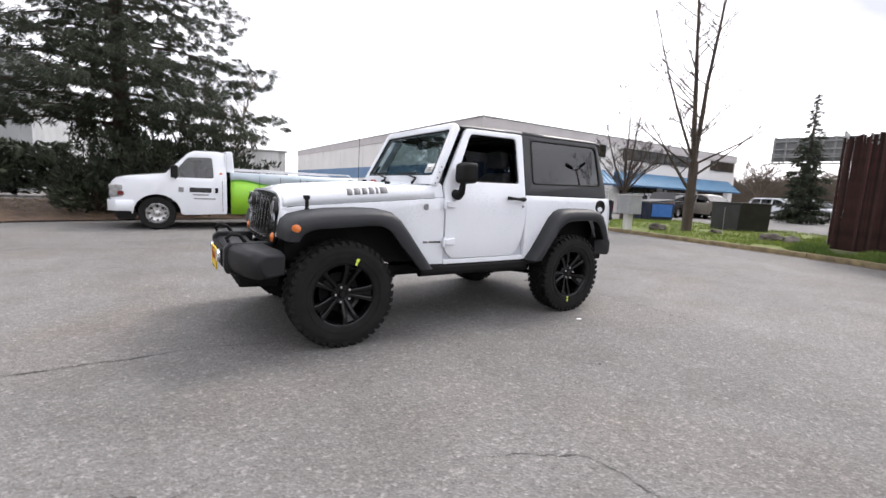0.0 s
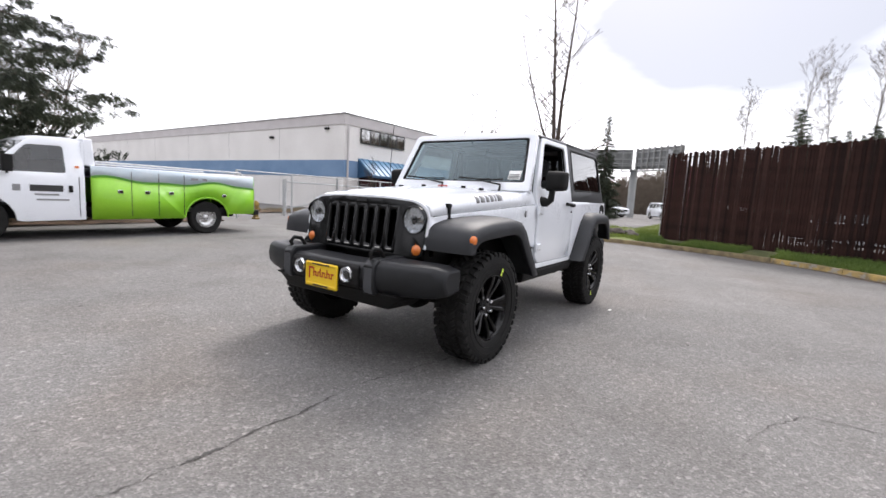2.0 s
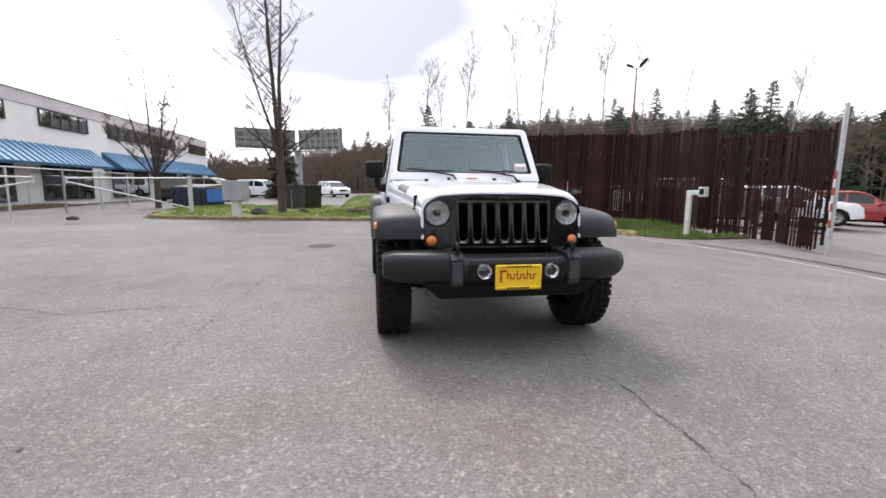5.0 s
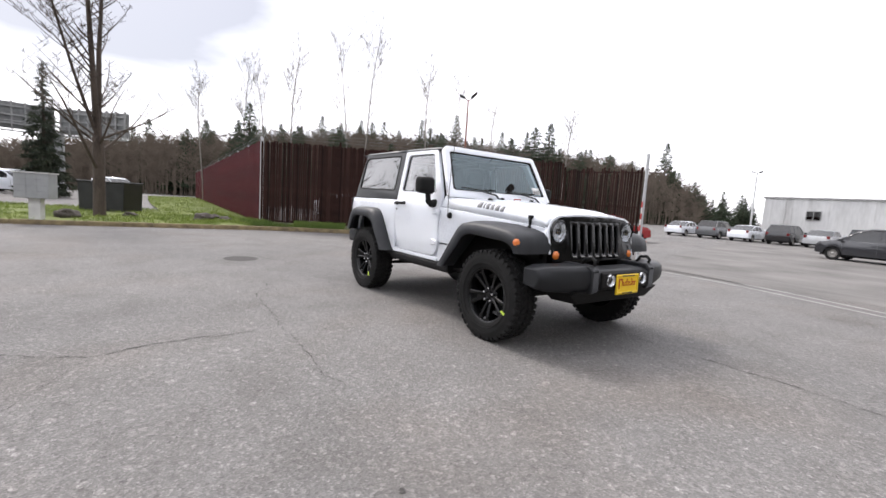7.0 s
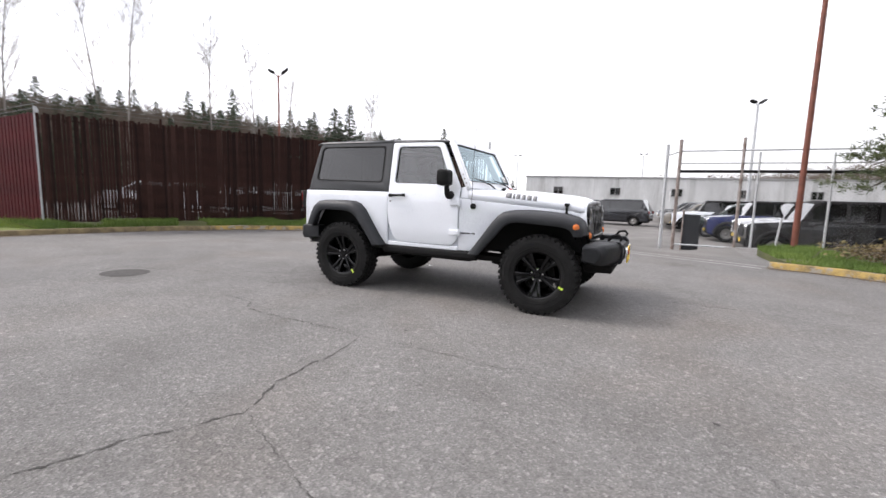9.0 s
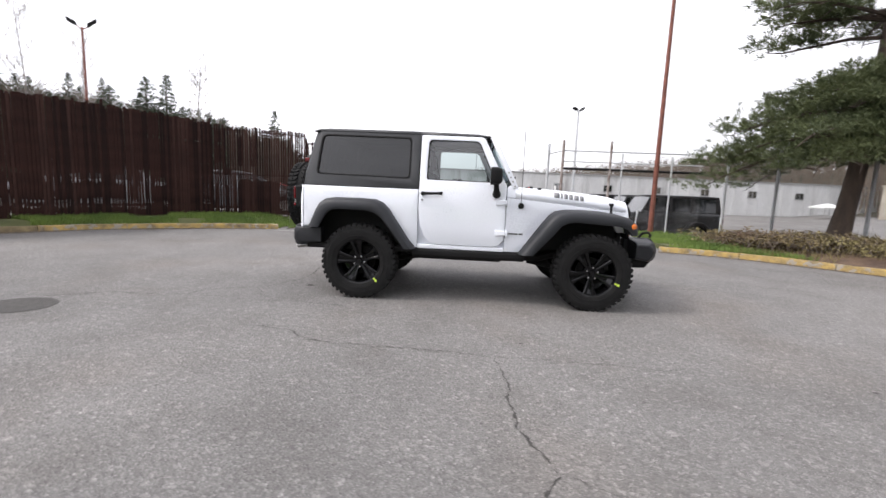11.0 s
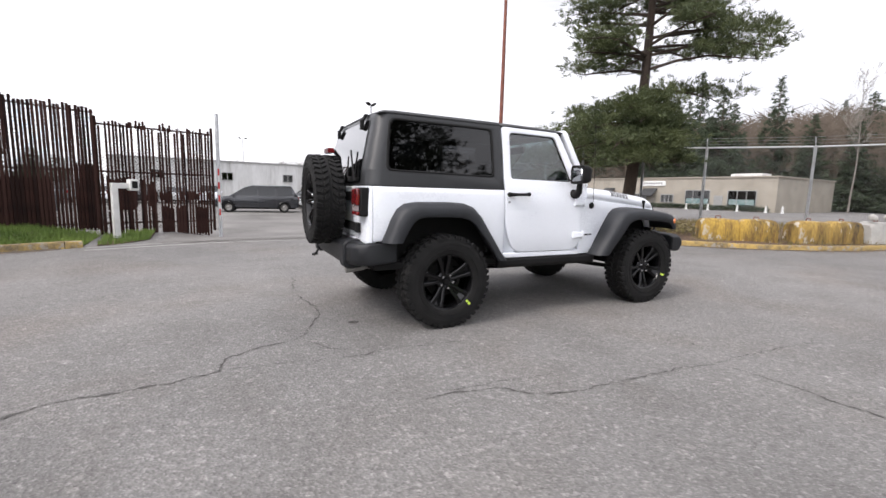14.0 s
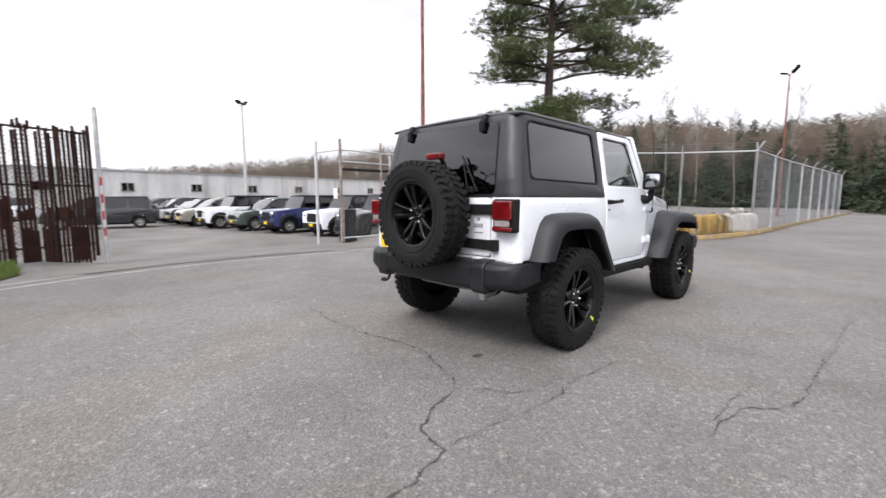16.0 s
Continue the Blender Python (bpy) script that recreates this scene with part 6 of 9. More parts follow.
def build_red_fence():
    fence = thing("red_fence", "long faded red slatted fence running away from the corner", "fence")
    a, b = Vector((-11.25, 0.07)), Vector((-52.0, 2.5))
    r, bm = random.Random(4), bmesh.new()
    length, turn, d, k = (b - a).length, math.atan2(b.y - a.y, b.x - a.x), 0.06, 0
    me = None
    while d < length:
        p = at_line(a, b, d)
        z1 = 2.85 + r.uniform(-0.03, 0.02)
        m = Matrix.Translation((p.x, p.y + 0.014 * (k % 2), r.uniform(-0.02, 0.02))) @ Matrix.Rotation(turn, 4, "Z") @ Matrix.Rotation(r.uniform(-0.006, 0.006), 4, "Y")
        if k < 120:
            if me is None:
                piece = box((-0.056, -0.008, 0.05), (0.056, 0.008, 2.83))
                me = bpy.data.meshes.new("slat")
                piece.to_mesh(me)
                piece.free()
                me.materials.append(RED_SLAT)
            ob = new("slat", me)
            ob.parent, ob.matrix_basis = fence, m
        else:
            box((-0.056, -0.008, 0.05), (0.056, 0.008, z1), bm, m)
        d += 0.118
        k += 1
    part("far_slat", bm, RED_SLAT, fence)["kind"] = "stuff"
    for d, z in ((4.1, 1.62), (13.5, 1.62)):
        p = at_line(a, b, d)
        part("notice", box((-0.14, -0.014, z), (0.14, -0.009, z + 0.36), m=Matrix.Translation((p.x, p.y, 0)) @ Matrix.Rotation(turn + math.pi, 4, "Z") @ Matrix.Translation((0, 0.024, 0))), PAPER, fence, "small white notice")
    for k in range(14):
        p = at_line(a, b, k * 3.0)
        part("post", tube([(p.x, p.y + 0.06, 0), (p.x, p.y + 0.06, 2.92)], 0.035, 8), GALVANISED, fence)
    for z in (2.95, 3.05):
        part("barbed_wire", tube([(a.x, a.y + 0.06, z), (b.x, b.y + 0.06, z)], 0.005, 4), WIRE, fence)


def chain_panel(a, b, z0, z1, pitch=0.10, r=0.0015):
    """Woven wire between two points: straight diagonals both ways, clipped to the panel."""
    a, b = Vector(a), Vector(b)
    length, h = (b - a).length, z1 - z0
    d = (b - a).normalized()
    bm = bmesh.new()
    for s in (1, -1):
        k = -h
        while k < length:
            u0, u1 = k, k + h
            c0, c1 = max(0, u0), min(length, u1)
            if c1 - c0 > 0.02:
                v0, v1 = (c0 - u0), (c1 - u0)
                if s < 0:
                    v0, v1 = h - v0, h - v1
                p, q = a + d * c0, a + d * c1
                tube([(p.x, p.y, z0 + v0), (q.x, q.y, z0 + v1)], r, 3, bm)
            k += pitch
    return bm


def build_chain_fence(name, points, height, label, step=2.8, barbed=True, posts=GALVANISED, pitch=0.10, arm=(0.12, -0.16)):
    fence = thing(name, label, "fence")
    for a, b in zip(points, points[1:]):
        length = (Vector(b) - Vector(a)).length
        count = max(1, round(length / step))
        for k in range(count + 1):
            p = at_line(a, b, length * k / count)
            part("post", tube([(p.x, p.y, 0), (p.x, p.y, height + 0.03)], 0.033 if k % count else 0.042, 8), posts, fence, "galvanised post")
            if barbed:
                part("barb_arm", tube([(p.x, p.y, height), (p.x + arm[0], p.y + arm[1], height + 0.28)], 0.014, 5), posts, fence)
        part("top_rail", tube([at_line(a, b, 0, height), at_line(a, b, length, height)], 0.024, 6), posts, fence)
        part("wire_mesh", chain_panel(a, b, 0.06, height, pitch, 0.0016), WIRE, fence, "woven wire mesh")
        if barbed:
            for z in (0.1, 0.19, 0.28):
                o = Vector((arm[0] * 3.6 * z, arm[1] * 3.6 * z, 0))
                part("barbed_wire", tube([at_line(a, b, 0, height + z) + o, at_line(a, b, length, height + z) + o], 0.004, 4), WIRE, fence)
    return fence


def build_lot_gate():
    gate = thing("sliding_gate", "open chain-link sliding gate with grey and rusty posts", "gate")
    A, B = (2.32, 9.60), (2.63, 8.75)
    for p, h, m in ((A, 2.83, GALVANISED), (B, 2.86, RUSTY_GREY)):
        part("post", tube([(p[0], p[1], -0.32), (p[0], p[1], h)], 0.045, 10), m, gate, "gate post")
    end = (6.9, 8.65)
    for z, rad in ((2.55, 0.022), (2.22, 0.018), (2.0, 0.04), (-0.02, 0.025)):
        part("rail", tube([(B[0], B[1], z), (end[0], end[1] + 0.15, z)], rad, 6), BLACK_MATT if rad > 0.03 else GALVANISED, gate, "gate rail")
    for x, h, rad, m in ((4.09, 2.87, 0.038, RUSTY_GREY), (4.45, 2.50, 0.028, GALVANISED), (5.95, 2.46, 0.028, GALVANISED)):
        part("upright", tube([(x, 8.76, -0.1), (x, 8.76, h)], rad, 8), m, gate, "gate upright")
    part("upright", tube([(2.86, 9.0, -0.2), (2.86, 9.0, 0.95)], 0.03, 8), RUSTY_GREY, gate, "short rusty stub post")
    part("brace", tube([(A[0], A[1], 2.5), (B[0], B[1], 2.55)], 0.02, 6), GALVANISED, gate)
    part("brace", tube([(4.96, 8.74, -0.05), (5.05, 8.74, 0.80)], 0.026, 6), GALVANISED, gate)
    part("wire_mesh", chain_panel((B[0] + 0.3, B[1] + 0.1), (end[0], end[1] + 0.12), 0.0, 1.95, 0.09, 0.0012), WIRE, gate, "woven wire mesh")
    part("notice", box((2.45, 8.68, 1.15), (2.47, 8.86, 1.45)), PAPER, gate, "small white notice")
    part("bin_panel", box((2.86, 8.95, -0.18), (3.28, 9.3, 0.82)), GREY_PLASTIC, gate, "dark grey box behind the gate", bevel=0.02)


def build_block(name, a, b, mat, label, h=0.55, w=0.45):
    """A cast road-barrier block with lifting notches below and a bevelled crown."""
    a, b = Vector(a), Vector(b)
    L, turn = (b - a).length, math.atan2(b.y - a.y, b.x - a.x)
    block = thing(name, label, "barrier", group="barrier blocks by the kerb", matrix=Matrix.Translation((a.x, a.y, 0.13)) @ Matrix.Rotation(turn, 4, "Z"))
    ring = lambda x, s=1.0, e=1.0: [(x, -w / 2 * s, 0), (x, -w / 2 * 0.98 * s, h * 0.45), (x, -w / 2 * 0.93 * s, h * 0.78 * e), (x, -w / 2 * 0.72 * s, h * 0.95 * e), (x, -w / 2 * 0.4 * s, h * e), (x, w / 2 * 0.4 * s, h * e), (x, w / 2 * 0.72 * s, h * 0.95 * e), (x, w / 2 * 0.93 * s, h * 0.78 * e), (x, w / 2 * s, 0)]
    rr = random.Random(round(a.x * 100))
    spans = [(0.0, 0.90, 0.86), (0.03, 0.97, 0.95), (0.12, 1.0, 1.0), (0.28, 1.0, 0.985), (0.42, 0.99, 0.97), (0.485, 0.97, 0.93), (0.50, 0.88, 0.88), (0.515, 0.97, 0.93), (0.60, 1.0, 0.98), (0.78, 1.0, 1.0), (0.90, 0.99, 0.985), (0.97, 0.97, 0.94), (1.0, 0.90, 0.86)]
    part("block", loft([ring(L * u, ws + rr.uniform(-0.02, 0.02), e + rr.uniform(-0.015, 0.015)) for u, ws, e in spans]), mat, block, smooth=38)
    for x in (L * 0.25, L * 0.75):
        part("lifting_loop", tube([(x - 0.06, 0, h - 0.02), (x - 0.05, 0, h + 0.05), (x + 0.05, 0, h + 0.05), (x + 0.06, 0, h - 0.02)], 0.012, 6), RUST, block, "rusty lifting loop")


def build_lamp_post(x, y, h, mat, label, heads, lean=0.0, r=0.07):
    post = thing("street_lamp", label, "lamp post", matrix=pose(x, y, lot_level(x, y), 0, 0, lean))
    part("pole", tube([(0, 0, 0), (0, 0, h * 0.5), (0, 0, h)], r, 10, radii=[r, r * 0.85, r * 0.6]), mat, post)
    part("base_plate", box((-0.16, -0.16, 0), (0.16, 0.16, 0.05)), mat, post)
    for d, tilt in heads:
        arm = tube([(0, 0, h - 0.1), (d * 0.22, 0, h + 0.06)], 0.022, 6)
        part("arm", arm, mat, post)
        head = loft([[(d * 0.18, -0.15, h + z), (d * 0.18, 0.15, h + z), (d * 0.52, 0.13, h + z + tilt), (d * 0.52, -0.13, h + z + tilt)] for z in (0.02, 0.15)])
        part("flood_head", head, BLACK_MATT, post, "dark flood lamp head", bevel=0.02)
    return post


build_slat_fence()
build_red_fence()
build_chain_fence("chain_link_fence", [(7.3, 8.2), (8.15, 7.3), (9.47, 5.95), (10.7, 4.65), (12.5, 2.6), (13.55, 0.63)], 2.72, "galvanised chain-link fence with barbed wire", 2.6, pitch=0.07, arm=(0.0, 0.02))
build_chain_fence("chain_link_fence", [(13.55, 0.63), (20.0, 0.55), (38.0, -0.2)], 2.75, "long chain-link fence beside the road", 3.0, pitch=0.075)
build_chain_fence("chain_link_fence", [(-4.6, -12.6), (-9.0, -12.4), (-14.4, -12.4), (-20.0, -12.9)], 1.68, "low chain-link fence before the building", 2.4, barbed=False)
build_lot_gate()
build_block("barrier_block", (7.75, 2.78), (9.10, 1.74), YELLOW_BLOCK, "yellow painted concrete barrier block on the verge")
build_block("barrier_block", (9.34, 1.52), (11.15, 0.95), STAINED_BLOCK, "stained yellow concrete barrier block on the verge")
build_block("barrier_block", (11.35, 0.90), (13.05, 0.56), CONCRETE, "bare concrete barrier block with rubble on it")
build_lamp_post(5.2, 8.0, 8.2, RUST, "tall rusty red lamp post behind the kerb", ((-1, 0.1),), 320, 0.072)
build_lamp_post(7.1, 28.0, 7.75, GALVANISED, "grey flood lamp post in the car lot", ((-1, 0.1), (1, 0.22)), 38, 0.11)
build_lamp_post(-17.3, 13.2, 7.5, RUST, "flood lamp post behind the slatted fence", ((-1, 0.15), (1, 0.3)), 40)
build_lamp_post(30.0, 2.2, 8.6, RUST, "flood lamp post beside the road", ((-1, 0.3), (1, 0.1)), 60)
build_lamp_post(-15.4, 52.5, 7.1, GALVANISED, "distant twin flood lamp post", ((-1, 0.1), (1, 0.1)), 0, 0.10)
build_lamp_post(-0.3, 61.0, 7.4, GALVANISED, "distant twin flood lamp post", ((-1, 0.1), (1, 0.1)), 0, 0.10)


def build_keypad():
    post = thing("keypad_post", "white square post with an entry keypad on an arm", "keypad", matrix=pose(-4.83, 6.80, 0.10, 0, 0, 28))
    part("upright", box((-0.055, -0.055, -0.1), (0.055, 0.055, 1.05)), OFF_WHITE, post, bevel=0.01)
    part("arm", box((-0.055, -0.05, 0.94), (0.34, 0.05, 1.05)), OFF_WHITE, post, bevel=0.01)
    box_ob = part("keypad_box", box((0.24, -0.14, 0.90), (0.40, 0.06, 1.13)), OFF_WHITE, post, bevel=0.012)
    part("key_panel", box((0.27, -0.148, 0.95), (0.37, -0.141, 1.09)), BLACK_MATT, box_ob, "dark key panel")


build_keypad()


# ---- trees and woods ----
BARK = surf("grey_brown_bark", (0.036, 0.026, 0.020), (0.095, 0.072, 0.056), 6.0, 0.9, 0.7, 50, lengthen=(1, 1, 0.25), depth=0.02)
DARK_BARK = surf("dark_conifer_bark", (0.028, 0.020, 0.015), (0.075, 0.052, 0.038), 6.0, 0.9, 0.7, 50, lengthen=(1, 1, 0.25), depth=0.02)
PALE_BARK = surf("pale_poplar_bark", (0.13, 0.115, 0.10), (0.27, 0.245, 0.22), 5.0, 0.9, 0.4, 50)
NEEDLES = surf("pine_needles", (0.034, 0.050, 0.018), (0.115, 0.136, 0.052), 1.6, 0.75, 0.0, 40)
DARK_NEEDLES = surf("dark_fir_needles", (0.009, 0.016, 0.008), (0.036, 0.046, 0.021), 1.2, 0.8, 0.0, 40)
FAR_NEEDLES = surf("far_fir_needles", (0.017, 0.029, 0.015), (0.052, 0.070, 0.036), 0.5, 0.9, 0.0, 20)
BROWN_TWIGS = surf("bare_twigs", (0.066, 0.052, 0.040), (0.155, 0.124, 0.096), 1.0, 0.95, 0.0, 20)
HILL = surf("wooded_hill", (0.018, 0.024, 0.013), (0.065, 0.056, 0.038), 0.08, 1.0, 0.8, 1.4, depth=0.5)


def mesh_of(name, verts, faces, material):
    me = bpy.data.meshes.new(name)
    me.from_pydata([tuple(v) for v in verts], [], faces)
    me.materials.append(material)
    return me


def child(name, me, parent, label=""):
    ob = new(name, me)
    ob.parent = parent
    if label:
        ob["label"] = label
    return ob


def bare_tree(name, label, height, stems, seed, matrix, material, spread=0.5, twig_levels=3, thick=0.16, fork=0.16, group="", start=0.25, kids_first=14, lean_by=(0.06, 0.13), mid=6, least=0.003, limb=(0.30, 0.48), slim=0.42, rise=(), low=()):
    """A leafless tree: stems that rise together, limbs that rise steeply, and fine twigs."""
    r = random.Random(seed)
    tree = thing(name, label, "tree", group=group, matrix=matrix)
    wood, twigs = bmesh.new(), bmesh.new()

    def grow(p, d, length, rad, level):
        n = 5 if level else 8
        pts, radii = [p.copy()], [rad]
        step = length / n
        for i in range(n):
            drift = 0.07 if level else 0.028
            d = (d + Vector((r.gauss(0, drift), r.gauss(0, drift), 0.05 if level else 0.03))).normalized()
            p = p + d * step
            pts.append(p.copy())
            radii.append(max(least, rad * (1 - 0.80 * (i + 1) / n)))
        tube(pts, rad, 7 if level == 0 else 5 if level == 1 else 3, wood if level < 1 else twigs, radii)
        if level >= twig_levels:
            return
        kids = (kids_first, mid, 4)[min(level, 2)]
        for k in range(kids):
            t = r.uniform(0.25 if level else start, 0.97)
            i = min(int(t * n), n - 1)
            base = pts[i].lerp(pts[i + 1], t * n - i)
            out = Vector((r.gauss(0, 1), r.gauss(0, 1), 0)).normalized()
            nd = (out * spread + d * 0.55 + Vector((0, 0, 0.35))).normalized()
            grow(base, nd, length * r.uniform(*(limb if level == 0 else (0.30, 0.48))) * (1.15 - 0.5 * t), max(least, radii[i] * (slim if level == 0 else 0.45)), level + 1)
    tube([(0, 0, -0.1), (0, 0, 0.1), (0, 0, height * fork)], thick, 10, wood, [thick * 1.35, thick * 1.1, thick * 0.92])
    if not rise:
        rise = [(360.0 * k / stems + r.uniform(-17, 17), 0.0 if stems == 1 else r.uniform(*lean_by), r.uniform(0.85, 1.0), 0.85 if stems == 1 else 0.66) for k in range(stems)]
    for turn, lean, share, stout in rise:
        a = radians(turn)
        grow(Vector((0, 0, height * fork - 0.05)), Vector((math.cos(a) * lean, math.sin(a) * lean, 1)).normalized(), height * (1 - fork) * share, thick * stout, 0)
    for z, turn, lean, length, rad in low:
        a = radians(turn)
        grow(Vector((0, 0, z)), Vector((math.cos(a) * lean, math.sin(a) * lean, 1)).normalized(), length, rad, 1)
    part("trunk", wood, material, tree, smooth=60)
    part("crown", twigs, material, tree, "fine bare twigs")["kind"] = "stuff"
    return tree


def spray(verts, faces, p, d, size, count, r, width=0.05):
    """A tuft of narrow needles round a direction."""
    for k in range(count):
        v = (d * 0.8 + Vector((r.gauss(0, 0.55), r.gauss(0, 0.55), r.gauss(0, 0.35)))).normalized() * size * r.uniform(0.5, 1.0)
        side = v.cross(Vector((r.gauss(0, 1), r.gauss(0, 1), r.gauss(0, 1)))).normalized() * size * width * r.uniform(0.8, 1.6)
        o = p + Vector((r.gauss(0, 1), r.gauss(0, 1), r.gauss(0, 0.6))) * size * 0.22
        i = len(verts)
        verts += [o - side * 0.4, o + v * 0.45 + side, o + v, o + v * 0.45 - side]
        faces.append((i, i + 1, i + 2, i + 3))


def build_pine():
    r = random.Random(77)
    tree = thing("pine_tree", "tall green pine with layered needle clumps and open limbs", "tree", matrix=pose(8.95, 6.1, 0.30))
    wood, limbs, verts, faces = bmesh.new(), bmesh.new(), [], []
    H = 11.0
    trunk = [Vector((0.12 * math.sin(z * 0.5) + z * 0.060, -z * 0.015, z)) for z in [H * k / 14 for k in range(15)]]
    tube(trunk, 0.3, 10, wood, [0.195 * (1 - 0.85 * k / 14) + 0.02 + (0.05 if k == 0 else 0) for k in range(15)])
    limb_list = []
    # the low skirt hangs furthest towards the lot gate
    for z0, count, droop, lift in ((2.30, 9, 0.40, 0.0), (2.70, 10, 0.36, 0.2), (3.15, 9, 0.28, 0.6), (3.6, 7, 0.18, 1.1)):
        turn = r.uniform(0, 360)
        for k in range(count):
            a = turn + 360.0 * k / count + r.uniform(-14, 14)
            limb_list.append((z0 + r.uniform(-0.15, 0.15), a, max(0.8, 2.25 - lift * 0.75 + 1.15 * math.cos(radians(a - 145))) * r.uniform(0.85, 1.05), droop, 6))
    # open tiers above, with bare wood between them
    for z0, count, span in ((5.5, 7, 2.5), (6.3, 4, 2.3), (7.0, 6, 2.6), (7.7, 5, 2.2), (8.4, 6, 2.2), (9.2, 5, 1.8), (10.0, 5, 1.3), (10.7, 4, 0.8)):
        turn = r.uniform(0, 360)
        for k in range(count):
            a = turn + 360.0 * k / count + r.uniform(-22, 22)
            limb_list.append((z0 + r.uniform(-0.3, 0.3), a, span * r.uniform(0.70, 1.12), 0.10, 5 if span > 1.5 else 3))
    limb_list += [(4.75, 150, 2.3, 0.12, 5), (5.2, 165, 2.3, 0.10, 5), (5.5, 318, 2.6, 0.14, 5), (6.6, 312, 3.5, 0.02, 4), (6.2, 136, 2.2, 0.05, 5), (5.3, 300, 3.5, 0.16, 7), (4.9, 285, 3.0, 0.20, 6), (5.8, 318, 3.2, 0.10, 6), (6.7, 305, 3.8, 0.04, 6), (4.2, 336, 2.5, 0.26, 6)]
    for z, a, reach, droop, clumps in limb_list:
        i = max(0, min(int(z / H * 14), 13))
        base = trunk[i].lerp(trunk[i + 1], z / H * 14 - i)
        out = Vector((math.cos(radians(a)), math.sin(radians(a)), 0))
        bend = r.uniform(-0.10, 0.10)
        lie = lambda t: base + (out + Vector((-out.y, out.x, 0)) * bend * t) * reach * t + Vector((0, 0, reach * (0.16 * t - (0.06 + droop) * t * t)))
        tube([lie(t) + Vector((0, 0, r.gauss(0, 0.03))) for t in (0, 0.3, 0.6, 0.85, 1.0)], 0.05, 5, limbs, [0.055, 0.042, 0.03, 0.018, 0.008])
        skirt = z < 4.3
        for j in range(clumps):
            t = lerp(0.34 if skirt else 0.48, 1.0, (j + r.random()) / clumps)
            q = lie(t)
            c = q + Vector((-out.y, out.x, 0)) * r.gauss(0, 0.22) * reach * 0.6 + Vector((0, 0, r.uniform(0.0, 0.14)))
            tube([q, c], 0.014, 3, limbs)
            size = r.uniform(0.40, 0.62) * (1.0 if skirt else 0.86)
            for n in range(32):
                v = Vector((r.gauss(0, 0.56), r.gauss(0, 0.56), abs(r.gauss(0, 0.34)) - 0.10)) * size
                up = (v + Vector((0, 0, 0.30)) + out * 0.18).normalized()
                spray(verts, faces, c + v, up, r.uniform(0.12, 0.20), 19, r, 0.045)
    part("trunk", wood, DARK_BARK, tree, "brown pine trunk", smooth=60)
    part("limb", limbs, DARK_BARK, tree, "brown open limbs", smooth=60)["kind"] = "stuff"
    child("crown", mesh_of("crown", verts, faces, NEEDLES), tree, "green needle clumps")["kind"] = "stuff"


def fir_mesh(seed, height, radius, branches, density, droop, needle, material, low=0.06, hang=0.5, tuft=12, blade=0.07, fill=0.0):
    r = random.Random(seed)
    verts, faces = [], []
    wood = bmesh.new()
    tube([(0, 0, 0), (0, 0, height * 0.5), (0, 0, height)], 0.2, 8, wood, [height * 0.018, height * 0.011, 0.02])
    for k in range(branches):
        u = k / (branches - 1)
        z = height * lerp(low, 0.985, u)
        reach = radius * (1 - u) ** 0.85 * r.uniform(0.72, 1.12) + 0.05
        a = k * 2.399 + r.uniform(-0.3, 0.3)
        out = Vector((math.cos(a), math.sin(a), 0))
        pts = [Vector((0, 0, z)) + out * reach * t + Vector((0, 0, reach * (0.10 * t - droop * t * t) + (0.10 * reach if t == 1 else 0))) for t in (0, 0.35, 0.7, 1.0)]
        tube(pts, 0.03, 4, wood, [0.02 + reach * 0.010, 0.014 + reach * 0.006, 0.012, 0.005])
        count = max(3, int(density * reach))
        for j in range(count):
            t = r.uniform(0.12, 1.03)
            q = Vector((0, 0, z)) + out * reach * t + Vector((0, 0, reach * (0.10 * t - droop * t * t) + (0.10 * reach * max(0, t - 0.7) / 0.3)))
            q += Vector((-out.y, out.x, 0)) * r.gauss(0, 0.16) * reach * (1.1 - t * 0.6)
            q.z += r.gauss(0, fill)
            spray(verts, faces, q, (out * 0.6 + Vector((0, 0, -hang))), needle * r.uniform(0.6, 1.15) * (0.4 + 0.6 * (1 - u)), tuft, r, blade)
    return wood, mesh_of("crown", verts, faces, material)


